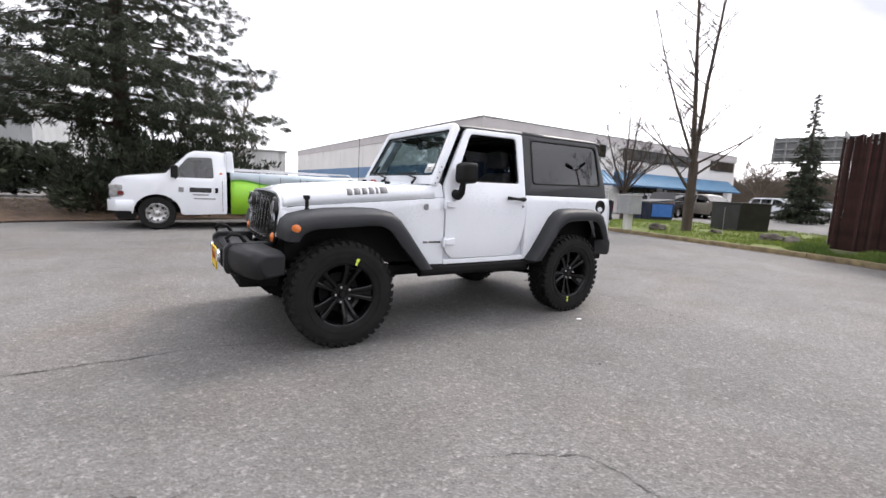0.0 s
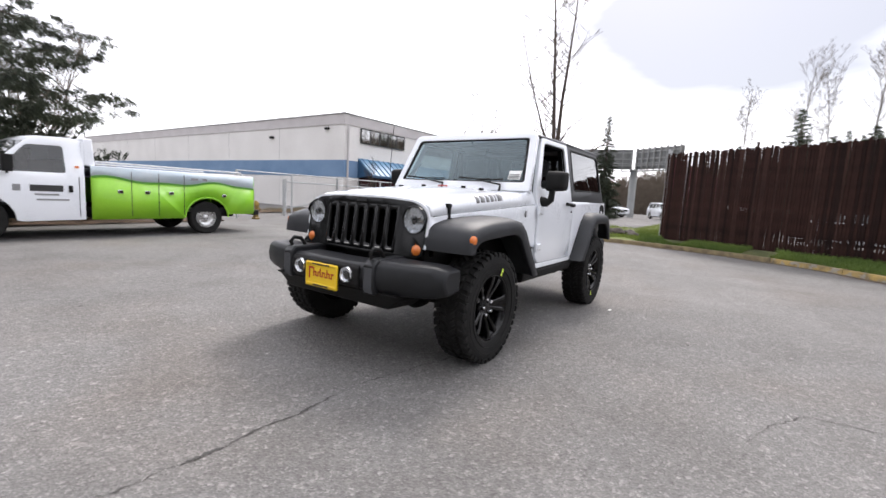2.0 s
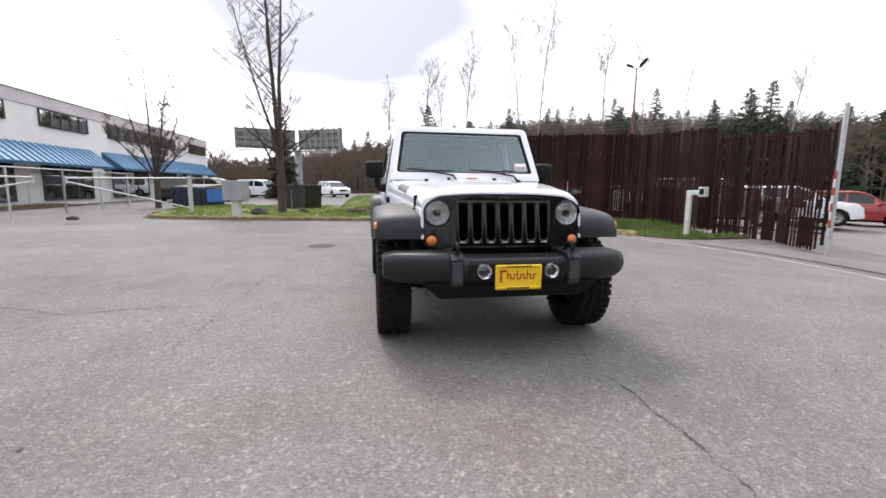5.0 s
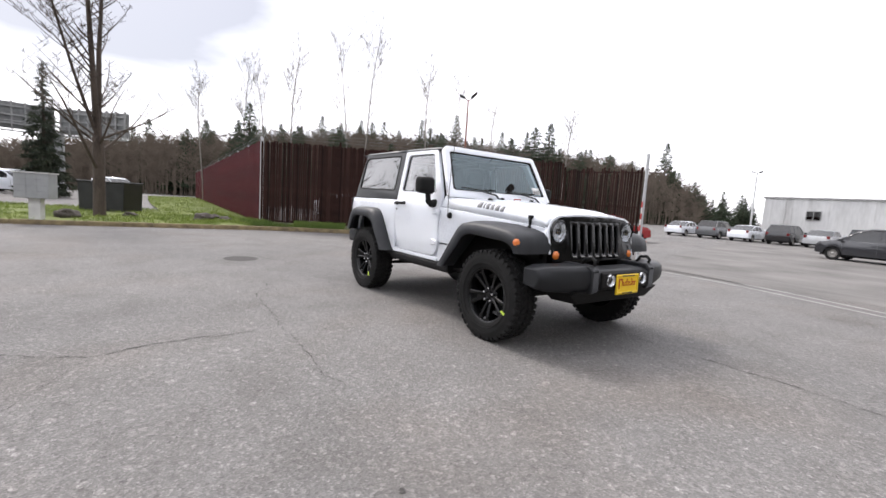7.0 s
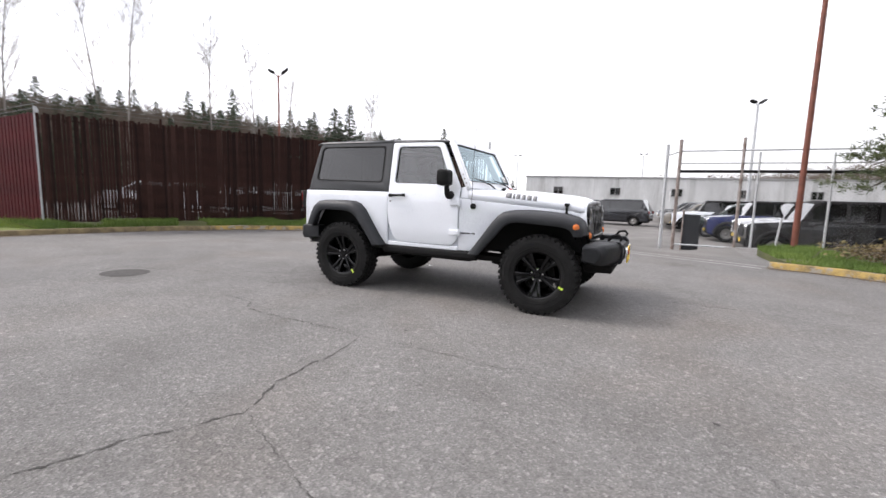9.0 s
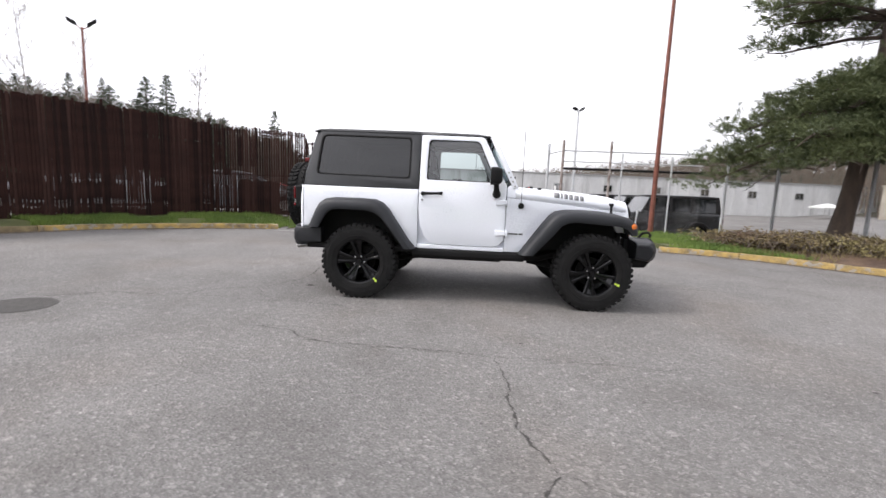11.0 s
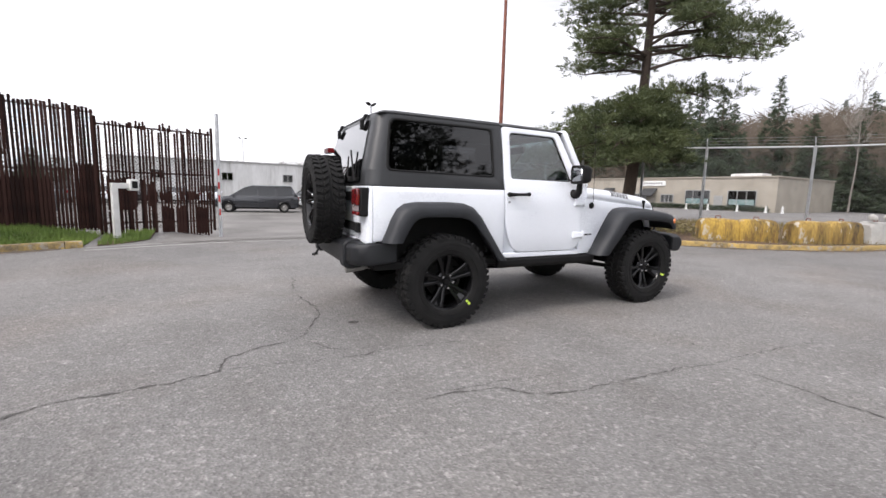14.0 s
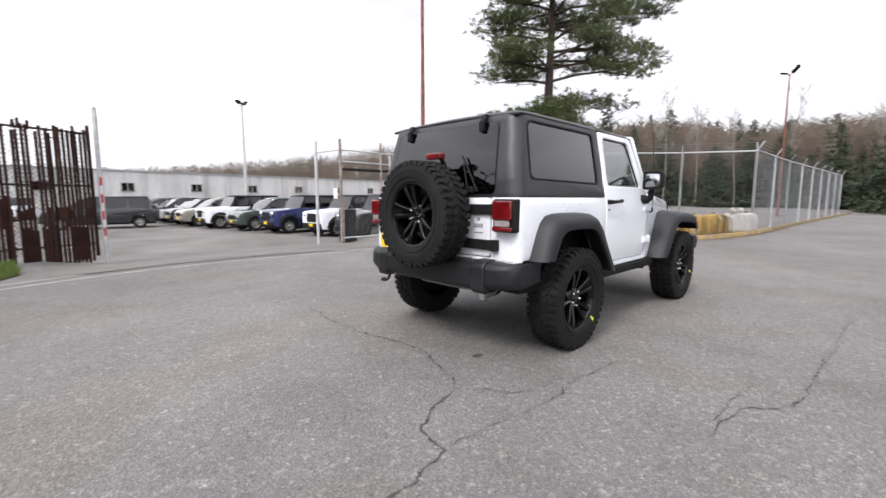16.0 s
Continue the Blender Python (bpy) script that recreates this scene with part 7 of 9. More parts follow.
def build_left_conifers():
    for x, y, h, rad, seed, n in ((3.35, -13.4, 15.0, 5.0, 5, 150),):
        tree = thing("conifer_tree", "tall dark conifer with drooping boughs", "tree", matrix=pose(x, y, 0.2))
        wood, crown = fir_mesh(seed, h, rad, n, 15, 0.24, 0.29, DARK_NEEDLES, 0.17, 0.85, 36, 0.036, 0.08)
        part("trunk", wood, DARK_BARK, tree, "dark trunk with boughs", smooth=60)
        child("crown", crown, tree, "dark drooping sprays")["kind"] = "stuff"
    for k, (x, y, w, h) in enumerate(((3.9, -11.5, 1.3, 1.9), (2.7, -11.6, 1.6, 2.5), (1.2, -11.9, 1.6, 2.3), (-0.3, -12.2, 1.4, 1.7), (-1.6, -12.8, 1.1, 1.2), (2.0, -13.0, 1.9, 3.4), (3.4, -13.2, 1.7, 3.2), (0.6, -13.2, 1.6, 2.9))):
        r = random.Random(90 + k)
        bush = thing("juniper_shrub", "dense dark green juniper shrub on bark mulch", "shrub", group="shrubs under the conifers", matrix=pose(x, y, 0.12))
        wood, verts, faces = bmesh.new(), [], []
        for j in range(34):
            a, e = r.uniform(0, 6.28), r.uniform(0.15, 1.35)
            d = Vector((math.cos(a) * math.cos(e) * w, math.sin(a) * math.cos(e) * w, math.sin(e) * h))
            tip = d * r.uniform(0.75, 1.05)
            tube([(0, 0, 0), tip * 0.5 + Vector((0, 0, 0.08)), tip], 0.02, 4, wood, [0.03, 0.015, 0.004])
            for i in range(13):
                t = r.uniform(0.35, 1.05)
                spray(verts, faces, tip * t + Vector((r.gauss(0, 0.12), r.gauss(0, 0.12), r.gauss(0, 0.10))), d.normalized() + Vector((0, 0, 0.3)), r.uniform(0.18, 0.34), 9, r, 0.07)
        part("stem", wood, DARK_BARK, bush)["kind"] = "stuff"
        child("foliage", mesh_of("foliage", verts, faces, DARK_NEEDLES), bush, "dark green sprays")["kind"] = "stuff"


build_pine()
build_left_conifers()
bare_tree("bare_tree", "leafless tree with several rising stems on the island", 9.6, 3, 3, pose(-12.75, -4.15, 0.1), BARK, 1.15, 3, 0.15, 0.25, kids_first=22, start=0.05, mid=6, limb=(0.10, 0.32), slim=0.34, least=0.0055,
          rise=((318, 0.15, 1.0, 0.64), (140, 0.09, 0.96, 0.60), (312, 0.45, 0.72, 0.36)),
          low=((1.35, 322, 0.8, 2.8, 0.060), (1.9, 142, 1.5, 2.9, 0.045), (2.2, 300, 1.6, 2.5, 0.040), (2.3, 118, 1.7, 2.6, 0.040), (2.1, 20, 1.4, 2.2, 0.035), (2.35, 230, 1.5, 2.3, 0.035)))
bare_tree("bare_tree", "small leafless tree before the building", 7.6, 6, 8, pose(-19.2, -11.2, 0.0), BARK, 1.0, 3, 0.13, 0.20, start=0.12, kids_first=13, mid=6, limb=(0.22, 0.46), slim=0.40, least=0.0065,
          rise=((25, 0.95, 0.50, 0.40), (110, 0.90, 0.48, 0.40), (205, 1.0, 0.52, 0.42), (295, 0.95, 0.50, 0.40), (60, 0.28, 0.82, 0.50), (240, 0.16, 0.95, 0.58), (150, 0.45, 0.72, 0.45), (330, 0.50, 0.70, 0.45)))
bare_tree("bare_shrub", "thin leafless shrub beside the conifers", 4.6, 7, 15, pose(0.35, -14.2, 0.1), BROWN_TWIGS, 0.7, 3, 0.06, 0.06, kids_first=9, mid=5, lean_by=(0.15, 0.55), least=0.005)
bare_tree("bare_tree", "round leafless tree beyond the far car park", 6.5, 5, 27, pose(-60.0, -20.9, 0.0), BROWN_TWIGS, 0.8, 2, 0.16, 0.2, lean_by=(0.2, 0.6), kids_first=16, mid=8, least=0.02)
bare_tree("bare_tree", "leafless young tree against the building wall", 3.0, 2, 19, pose(-14.8, -16.0, 0.0), BARK, 0.7, 2, 0.06, 0.2)


def skyline(a):
    """How high the woods rise over the eye, in degrees, by heading."""
    return steps(a, [(-18, 7.0), (2, 8.0), (10, 7.6), (16, 9.0), (20, 9.4), (26, 9.0), (34, 8.6), (40, 8.0), (46, 6.8), (52, 6.8), (60, 5.4), (78, 3.4), (86, 2.6), (100, 2.2), (111, 2.2), (113.5, 3.4), (116, 5.3), (120.5, 6.4), (125, 7.3), (135, 8.2), (145, 8.8), (155, 8.9), (162, 8.4), (168, 7.6), (174, 6.4), (180, 5.6), (187, 4.6), (193, 3.0), (202, 2.3), (216, 2.2)])


def hill_z(a, d, foot=66.0):
    """The ground of the wooded rises, by heading and distance."""
    crest = max(0.0, 1.15 + (foot + 28) * math.tan(radians(skyline(a))) - 9.0)
    return crest * steps(d - foot, [(0, -0.03), (8, 0.5), (16, 0.85), (28, 1.0), (60, 0.9), (90, -0.03)])


def build_far_trees():
    r = random.Random(31)
    # the narrow spruce beyond the island
    tree = thing("conifer_tree", "narrow dark spruce beyond the island", "tree", matrix=pose(-33.5, -7.8, 0))
    wood, crown = fir_mesh(44, 8.4, 1.45, 80, 10, 0.30, 0.62, DARK_NEEDLES, 0.04, 0.8, 16, 0.05)
    part("trunk", wood, DARK_BARK, tree)
    child("crown", crown, tree)["kind"] = "stuff"
    # firs behind the fences, four shapes set out many times
    shapes = []
    for k in range(4):
        t = thing("fir_tree", "dark fir tree behind the fences", "tree", group="firs behind the fences", matrix=pose(-36, 4 + k * 3, 0))
        wood, crown = fir_mesh(60 + k, 8.0, 2.3 + 0.40 * (k % 3), 78, 6.5, 0.14, 0.74, FAR_NEEDLES, 0.05, 0.35)
        part("trunk", wood, DARK_BARK, t)
        child("crown", crown, t)["kind"] = "stuff"
        shapes.append(t)
    spots = []
    for x, y, h in ((-35.2, 4.6, 1.02), (-34, 8.2, 0.85), (-33, 11.5, 0.9), (-30, 15, 0.75), (-29, 19.5, 0.85), (-29.2, 31.9, 1.33), (-31.4, 30.5, 1.12), (-32.6, 28.6, 1.05), (-28.0, 32.8, 1.15), (-27.0, 33.5, 1.05), (-25.2, 34.6, 0.95), (-33.4, 27.2, 1.15)):
        spots.append((x, y, h * 1.06, 0.0, 1.0))
    for k in range(148):
        a, d = lerp(108, 186, k / 147) + r.uniform(-1, 1), r.uniform(68, 98)
        z = hill_z(a, d)
        high = 1.15 + d * math.tan(radians(skyline(a) + r.gauss(0.3, 1.0)))
        spots.append((d * math.cos(radians(a)), d * math.sin(radians(a)), max(0.5, min(1.8, (high - z) / 8.0)), z))
    for k in range(84):
        a, d = lerp(-16, 46, k / 83) + r.uniform(-1, 1), r.uniform(68, 98)
        if 14 < a < 26 and r.random() < 0.65:
            continue
        z = hill_z(a, d)
        high = 1.15 + d * math.tan(radians(skyline(a) + r.gauss(0.1, 1.0)))
        spots.append((d * math.cos(radians(a)), d * math.sin(radians(a)), max(0.5, min(1.8, (high - z) / 8.0)), z))
    for a, el in ((24.3, 11.2), (27.3, 11.6), (31.0, 11.6), (32.2, 12.6), (33.2, 11.8), (34.3, 12.8), (35.4, 12.2), (36.6, 12.0), (38.0, 10.8), (39.5, 9.5)):
        d = r.uniform(70, 78)
        spots.append((-2.0 + d * math.cos(radians(a)), -4.5 + d * math.sin(radians(a)), (1.15 + d * math.tan(radians(el))) / 8.0, 0.0, 0.72))
    for x, y, h in ((33, -12.5, 1.25), (27, -16, 0.7), (25, -20, 0.8), (32, -17, 0.85), (22, -23, 0.8), (34, -10, 1.0), (29, -21, 0.75), (40, -3.8, 1.0), (43, -4.6, 1.1), (46, -3.4, 1.2), (50, -5.0, 1.3), (54, 1.0, 1.0), (58, 5.5, 1.0), (60, 9.5, 1.1), (56, 12.0, 1.0)):
        spots.append((x, y, h))
    for k in range(24):
        spots.append((r.uniform(60, 69), lerp(2, 56, k / 23), r.uniform(0.85, 1.30), 0.0, 1.25))
    for k, (x, y, h, *up) in enumerate(spots):
        w = h * r.uniform(0.85, 1.15) * (up[1] if len(up) > 1 else 1.0)
        m = Matrix.Translation((x, y, (up[0] if up else 0) - 0.2)) @ Matrix.Rotation(r.uniform(0, 6.28), 4, "Z") @ Matrix.Diagonal((w, w, h, 1))
        if k < 4:
            shapes[k].matrix_basis = m
        else:
            copy_thing(shapes[k % 4], m)
    # thin bare poplars
    base = [bare_tree("bare_poplar", "tall thin leafless poplar behind the fence", 11.0, 1, 200 + k, pose(0, 0, 0), PALE_BARK, 0.62, 3, 0.075, 0.05, "poplars behind the fence", start=0.42, kids_first=30, mid=7, least=0.0045, limb=(0.12, 0.28), slim=0.34) for k in range(3)]
    line = []
    for x, y, h in ((-39.5, 1.8, 12.8), (-39.0, 4.7, 13.8), (-38.5, 6.9, 12.6), (-38.2, 8.7, 14.6), (-36.5, 13.6, 13.8), (-36.0, 15.1, 15.8), (-33.0, 20.8, 14.3), (-30.4, 22.6, 11.0), (-28.6, 25.0, 10.6), (-23.5, 30.0, 10.8)):
        line.append((x, y, h / 11.0))
    for k in range(8):
        line.append((lerp(54, 66, r.random()), lerp(-6, 22, k / 7), r.uniform(0.85, 1.15)))
    for k, (x, y, h) in enumerate(line):
        m = Matrix.Translation((x, y, -0.1)) @ Matrix.Rotation(r.uniform(0, 6.28), 4, "Z") @ Matrix.Rotation(radians(r.uniform(-3, 3)), 4, "X") @ Matrix.Diagonal((h, h, h, 1))
        if k < 3:
            base[k].matrix_basis = m
        else:
            copy_thing(base[k % 3], m)


build_far_trees()


def build_hills():
    """Low wooded rises that close the view, and the brown leafless wood on them."""
    r = random.Random(12)
    for name, a0, a1, d in (("hill_north", 96, 218, 66), ("hill_east", -24, 50, 66), ("hill_far", 40, 92, 150)):
        bm = bmesh.new()
        rows = []
        n = 60
        for i in range(n + 1):
            h = lerp(a0, a1, i / n)
            a = radians(h)
            edge = min(1.0, min(i, n - i) / 6)
            rows.append([bm.verts.new(((d + e) * math.cos(a), (d + e) * math.sin(a), max(-0.3, hill_z(h, d + e, d) * edge * (0.92 + 0.12 * noise.noise((i * 0.5, e, 0)))) - (0.3 if e in (0, 90) else 0))) for e in (0, 8, 16, 28, 60, 90)])
        for a, b in zip(rows, rows[1:]):
            for j in range(5):
                bm.faces.new((a[j], b[j], b[j + 1], a[j + 1]))
        bmesh.ops.recalc_face_normals(bm, faces=bm.faces)
        tagged(part(name, bm, HILL, smooth=80), "wooded rise in the distance, brown and dark green", "hill", kind="structure")
    for a0, a1, foot, count in ((-18, 48, 66, 6500), (112, 212, 66, 8500), (44, 90, 150, 4200)):
        name = "leafless_wood"
        verts, faces = [], []
        for k in range(count):
            g, d = r.uniform(a0, a1), foot + r.uniform(1, 34)
            a, z = radians(g), hill_z(g, d, foot)
            top = 1.15 + d * math.tan(radians(skyline(g) + r.gauss(0.1, 0.6)))
            h = max(3.0, min(11.0, top - z)) * r.uniform(0.8, 1.0)
            p = Vector((d * math.cos(a), d * math.sin(a), z - 0.3))
            side = Vector((-math.sin(a), math.cos(a), 0))
            i = len(verts)
            verts += [p - side * 0.06, p + side * 0.06, p + Vector((r.gauss(0, 0.2), r.gauss(0, 0.2), h))]
            faces.append((i, i + 1, i + 2))
            for j in range(13):
                q = p + Vector((0, 0, h * r.uniform(0.2, 0.95)))
                t = q + side * r.gauss(0, 0.8) + Vector((0, 0, r.uniform(0.5, 1.6)))
                i = len(verts)
                verts += [q, q + Vector((0, 0, 0.16)), t]
                faces.append((i, i + 1, i + 2))
        tagged(new(name, mesh_of(name, verts, faces, BROWN_TWIGS)), "brown leafless woodland on the rise", "woods", kind="stuff")


build_hills()


# ---- parked vehicles ----
def paint(name, c, rough=0.25):
    return surf(name, tuple(v * 0.9 for v in c), tuple(min(1, v * 1.08) for v in c), 2.0, rough, 0.0, 60, coat=0.7, spread=0.05)


PAINTS = {"white": WHITE_PAINT, "silver": paint("silver_paint", (0.42, 0.43, 0.44)), "grey": paint("grey_paint", (0.10, 0.105, 0.11)), "black": paint("black_paint", (0.012, 0.012, 0.013)),
          "blue": paint("dark_blue_paint", (0.018, 0.025, 0.10)), "green": paint("grey_green_paint", (0.045, 0.06, 0.055)), "tan": paint("tan_paint", (0.22, 0.20, 0.17)), "red": paint("red_paint", (0.28, 0.02, 0.02)), "charcoal": paint("charcoal_paint", (0.016, 0.017, 0.021))}
CAR_GLASS = pane_material("car_glass", (0.10, 0.11, 0.115), 0.055)
TRUCK_GLASS = pane_material("truck_glass", (0.42, 0.46, 0.48), 0.07)
LIME = surf("lime_green_paint", (0.15, 0.42, 0.012), (0.27, 0.56, 0.025), 0.8, 0.42, 0.05, 60, coat=0.12)
POLISHED = surf("polished_wheel", (0.42, 0.42, 0.42), (0.66, 0.66, 0.66), 9, 0.28, 0.1, 60, metal=0.85)
TRUCK_LAMP = surf("silvery_lamp_glass", (0.22, 0.22, 0.22), (0.52, 0.52, 0.52), 14, 0.15, 0.1, 60, metal=0.4, coat=0.6)
DARK_LIME = surf("darker_green_wrap", (0.05, 0.22, 0.015), (0.10, 0.32, 0.03), 1.2, 0.45, 0.05, 60)
PALE_BLUE = surf("pale_blue_wrap", (0.45, 0.56, 0.64), (0.66, 0.72, 0.76), 1.5, 0.45, 0.05, 60, coat=0.1)

CAR_SHAPES = {  # length, width, height, bonnet and roof as (x from the nose, z), window band
    "suv": (4.7, 1.86, 1.70, [(0.0, 0.55), (0.03, 0.80), (0.20, 0.95), (1.15, 1.06), (4.62, 1.10), (4.70, 0.85), (4.68, 0.50)], [(1.12, 1.04), (1.80, 1.54), (2.2, 1.66), (4.15, 1.66), (4.62, 1.08)]),
    "sedan": (4.7, 1.80, 1.45, [(0.0, 0.50), (0.04, 0.70), (0.25, 0.82), (1.25, 0.93), (4.1, 0.98), (4.62, 0.95), (4.70, 0.75), (4.66, 0.45)], [(1.25, 0.92), (2.0, 1.38), (2.5, 1.45), (3.3, 1.42), (4.15, 0.97)]),
    "van": (5.1, 2.0, 1.75, [(0.0, 0.50), (0.02, 0.72), (0.16, 0.90), (0.60, 1.00), (0.95, 1.05), (5.0, 1.06), (5.08, 0.86), (5.06, 0.44)], [(0.85, 1.03), (1.75, 1.60), (2.2, 1.73), (4.60, 1.74), (5.02, 1.05)]),
    "boxy": (4.2, 1.80, 1.82, [(0.0, 0.60), (0.02, 1.00), (0.12, 1.07), (1.30, 1.18), (4.10, 1.18), (4.12, 0.9), (4.10, 0.58)], [(1.30, 1.18), (1.58, 1.70), (1.72, 1.78), (4.00, 1.78), (4.10, 1.18)])}


def far_wheel(parent, x, y, r, s, metal=STEEL):
    rim = part("wheel", lathe([(0.0, 0.085), (r * 0.10, 0.084), (r * 0.16, 0.07), (r * 0.20, 0.035), (r * 0.36, 0.03), (r * 0.46, 0.05), (r * 0.54, 0.02), (r * 0.62, 0.075), (r * 0.66, 0.07)], 20), metal, parent, matrix=pose(x, y, r, 0, 0, 0 if s > 0 else 180))
    part("tyre", lathe([(r * 0.6, -0.1), (r * 0.92, -0.105), (r, -0.07), (r, 0.07), (r * 0.92, 0.095), (r * 0.64, 0.085), (r * 0.6, 0.06)], 24), RUBBER, rim)


def build_car(shape, colour, label, matrix, group="cars in the storage lot", plate=True):
    L, W, H, low, cabin = CAR_SHAPES[shape]
    car = thing("parked_car" if shape != "van" else "minivan", label, "car", group=group, matrix=matrix)
    body = PAINTS[colour]
    boxy = shape == "boxy"
    x0 = L / 2
    wheel_r = 0.36 if boxy or shape == "suv" else 0.34
    fx, rx = 0.82 if not boxy else 0.75, L - (0.95 if not boxy else 0.95)
    # lower body: the side outline with round wheel openings, pulled in towards the ends
    outline = [(x, z) for x, z in low]
    under = []
    for cx in (rx, fx):
        under.append((cx + wheel_r + 0.06, 0.32))
        for k in range(9):
            a = math.pi * k / 8
            under.append((cx + (wheel_r + 0.06) * math.cos(a), 0.34 + (wheel_r + 0.05) * math.sin(a)))
        under.append((cx - wheel_r - 0.06, 0.32))
    full = outline + [(L - 0.05, 0.35)] + under + [(0.06, 0.35)]
    tuck = lambda x, z: W / 2 * (1 - 0.10 * max(0, 1 - x / 0.5) ** 2 - 0.07 * max(0, 1 - (L - x) / 0.4) ** 2) - (0.03 if z > 0.95 and not boxy else 0)
    for s in (1, -1):
        part("side_panel", sheet(full, us=(0.3, 0.6, L - 0.4), vs=(0.7,), place=lambda u, v: (x0 - u, s * tuck(u, v), v), out=(0, s, 0)), body, car, solid=0.05, bevel=0.01)
        for cx in (fx, rx):
            far_wheel(car, x0 - cx, s * (W / 2 - 0.12), wheel_r, s)
    rings = [[(x0 - x, -tuck(x, z), z), (x0 - x, -tuck(x, z) * 0.5, z + (0.02 if 0.1 < x < L - 0.2 else 0)), (x0 - x, 0, z + (0.03 if 0.1 < x < L - 0.2 else 0)), (x0 - x, tuck(x, z) * 0.5, z + (0.02 if 0.1 < x < L - 0.2 else 0)), (x0 - x, tuck(x, z), z)] for x, z in [(0.06, 0.35)] + low + [(L - 0.05, 0.35)]]
    part("shell", loft(rings, close=False, caps=False), body, car, smooth=45)
    part("underbody", box((x0 - L + 0.2, -W / 2 + 0.25, 0.22), (x0 - 0.2, W / 2 - 0.25, 0.5)), BLACK_MATT, car)
    # cabin: glass sides and screens, painted roof
    top = lambda z: W / 2 * (0.97 - 0.20 * max(0, (z - 1.0)) / 0.75) - 0.03 if not boxy else W / 2 * (0.96 - 0.10 * max(0, (z - 1.1)) / 0.7) - 0.02
    roof_line = lambda x: steps(x, [(c[0], c[1]) for c in cabin])
    belt = lambda x: lerp(cabin[0][1], cabin[-1][1], (x - cabin[0][0]) / (cabin[-1][0] - cabin[0][0]))
    a, b = cabin[0][0], cabin[-1][0]
    frames = body if not boxy else BLACK_MATT
    openings = []
    for f0, f1 in (((0.14, 0.40), (0.425, 0.66), (0.685, 0.90)) if not boxy else ((0.09, 0.36), (0.39, 0.62), (0.66, 0.93))):
        u0, u1 = lerp(a, b, f0), lerp(a, b, f1)
        xs = [lerp(u0, u1, k / 4) for k in range(5)]
        low_edge = [(x, belt(x) + 0.035) for x in (xs[0], xs[-1])]
        high = [(x, max(belt(x) + 0.06, roof_line(x) - 0.085)) for x in reversed(xs)]
        openings.append(rounded(low_edge + high, 0.03, 2))
    for s in (1, -1):
        part("window_frame", sheet(cabin, openings, vs=(1.3, 1.5), place=lambda u, v: (x0 - u, s * top(v), v), out=(0, s, 0)), frames, car, solid=0.03)
        for hole in openings:
            part("side_glass", sheet(hole, vs=(1.3, 1.5), place=lambda u, v: (x0 - u, s * (top(v) - 0.012), v), out=(0, s, 0)), CAR_GLASS, car)
    ring = lambda p: [(x0 - p[0], -top(p[1]), p[1]), (x0 - p[0], 0, p[1] + 0.02), (x0 - p[0], top(p[1]), p[1])]
    part("windscreen", loft([ring(cabin[0]), ring(cabin[1])], close=False, caps=False), CAR_GLASS, car)
    part("roof", loft([ring(cabin[1]), ring(cabin[2]), ring(cabin[3])], close=False, caps=False), body if not boxy else BLACK_MATT, car, solid=0.03, smooth=60)
    part("rear_window", loft([ring(cabin[3]), ring(cabin[4])], close=False, caps=False), CAR_GLASS, car)
    for s in (1, -1):
        if boxy:
            part("headlamp", lathe([(0.0, 0.03), (0.06, 0.022), (0.085, 0.005), (0.095, -0.02)], 18, "x"), CHROME, car, matrix=pose(x0 + 0.005, s * W * 0.33, 0.93))
        else:
            part("headlamp", box((x0 - 0.14, s * W * 0.36 - 0.14, 0.68 if not boxy else 0.85), (x0 - 0.02, s * W * 0.36 + 0.14, 0.80 if not boxy else 1.03)), CHROME, car, bevel=0.03)
        part("tail_lamp", box((x0 - L - 0.01, s * W * 0.40 - 0.10, 0.80), (x0 - L + 0.12, s * W * 0.40 + 0.10, 1.02)), RED_LENS, car, bevel=0.02)
        part("mirror", box((x0 - cabin[0][0] - 0.35, s * (W / 2 + 0.10) - 0.09, 1.02), (x0 - cabin[0][0] - 0.22, s * (W / 2 + 0.10) + 0.09, 1.16)), body, car, bevel=0.03)
    for s in (1, -1):
        for x in (lerp(a, b, 0.08), lerp(a, b, 0.41), lerp(a, b, 0.68)):
            part("door_seam", box((x0 - x - 0.006, s * (tuck(x, 0.8) + 0.002) - 0.004, 0.45), (x0 - x + 0.006, s * (tuck(x, 0.8) + 0.002) + 0.004, 0.93)), BLACK_INK, car)
        for x in (lerp(a, b, 0.37), lerp(a, b, 0.64)):
            part("door_handle", box((x0 - x - 0.08, s * (tuck(x, 0.86) + 0.012) - 0.012, 0.84), (x0 - x + 0.08, s * (tuck(x, 0.86) + 0.012) + 0.012, 0.87)), frames, car)
    part("front_bumper", box((x0 - 0.16, -W * 0.44, 0.36), (x0 + 0.03, W * 0.44, 0.58)), BLACK_MATT if boxy else body, car, bevel=0.05)
    part("grille", box((x0 - 0.02, -W * 0.22, 0.62), (x0 + 0.012, W * 0.22, 0.80 if not boxy else 1.0)), BLACK_MATT, car, bevel=0.02)
    if plate:
        part("front_plate", box((x0 + 0.03, -0.15, 0.44), (x0 + 0.04, 0.15, 0.56)), YELLOW_PLATE, car, "yellow plate")
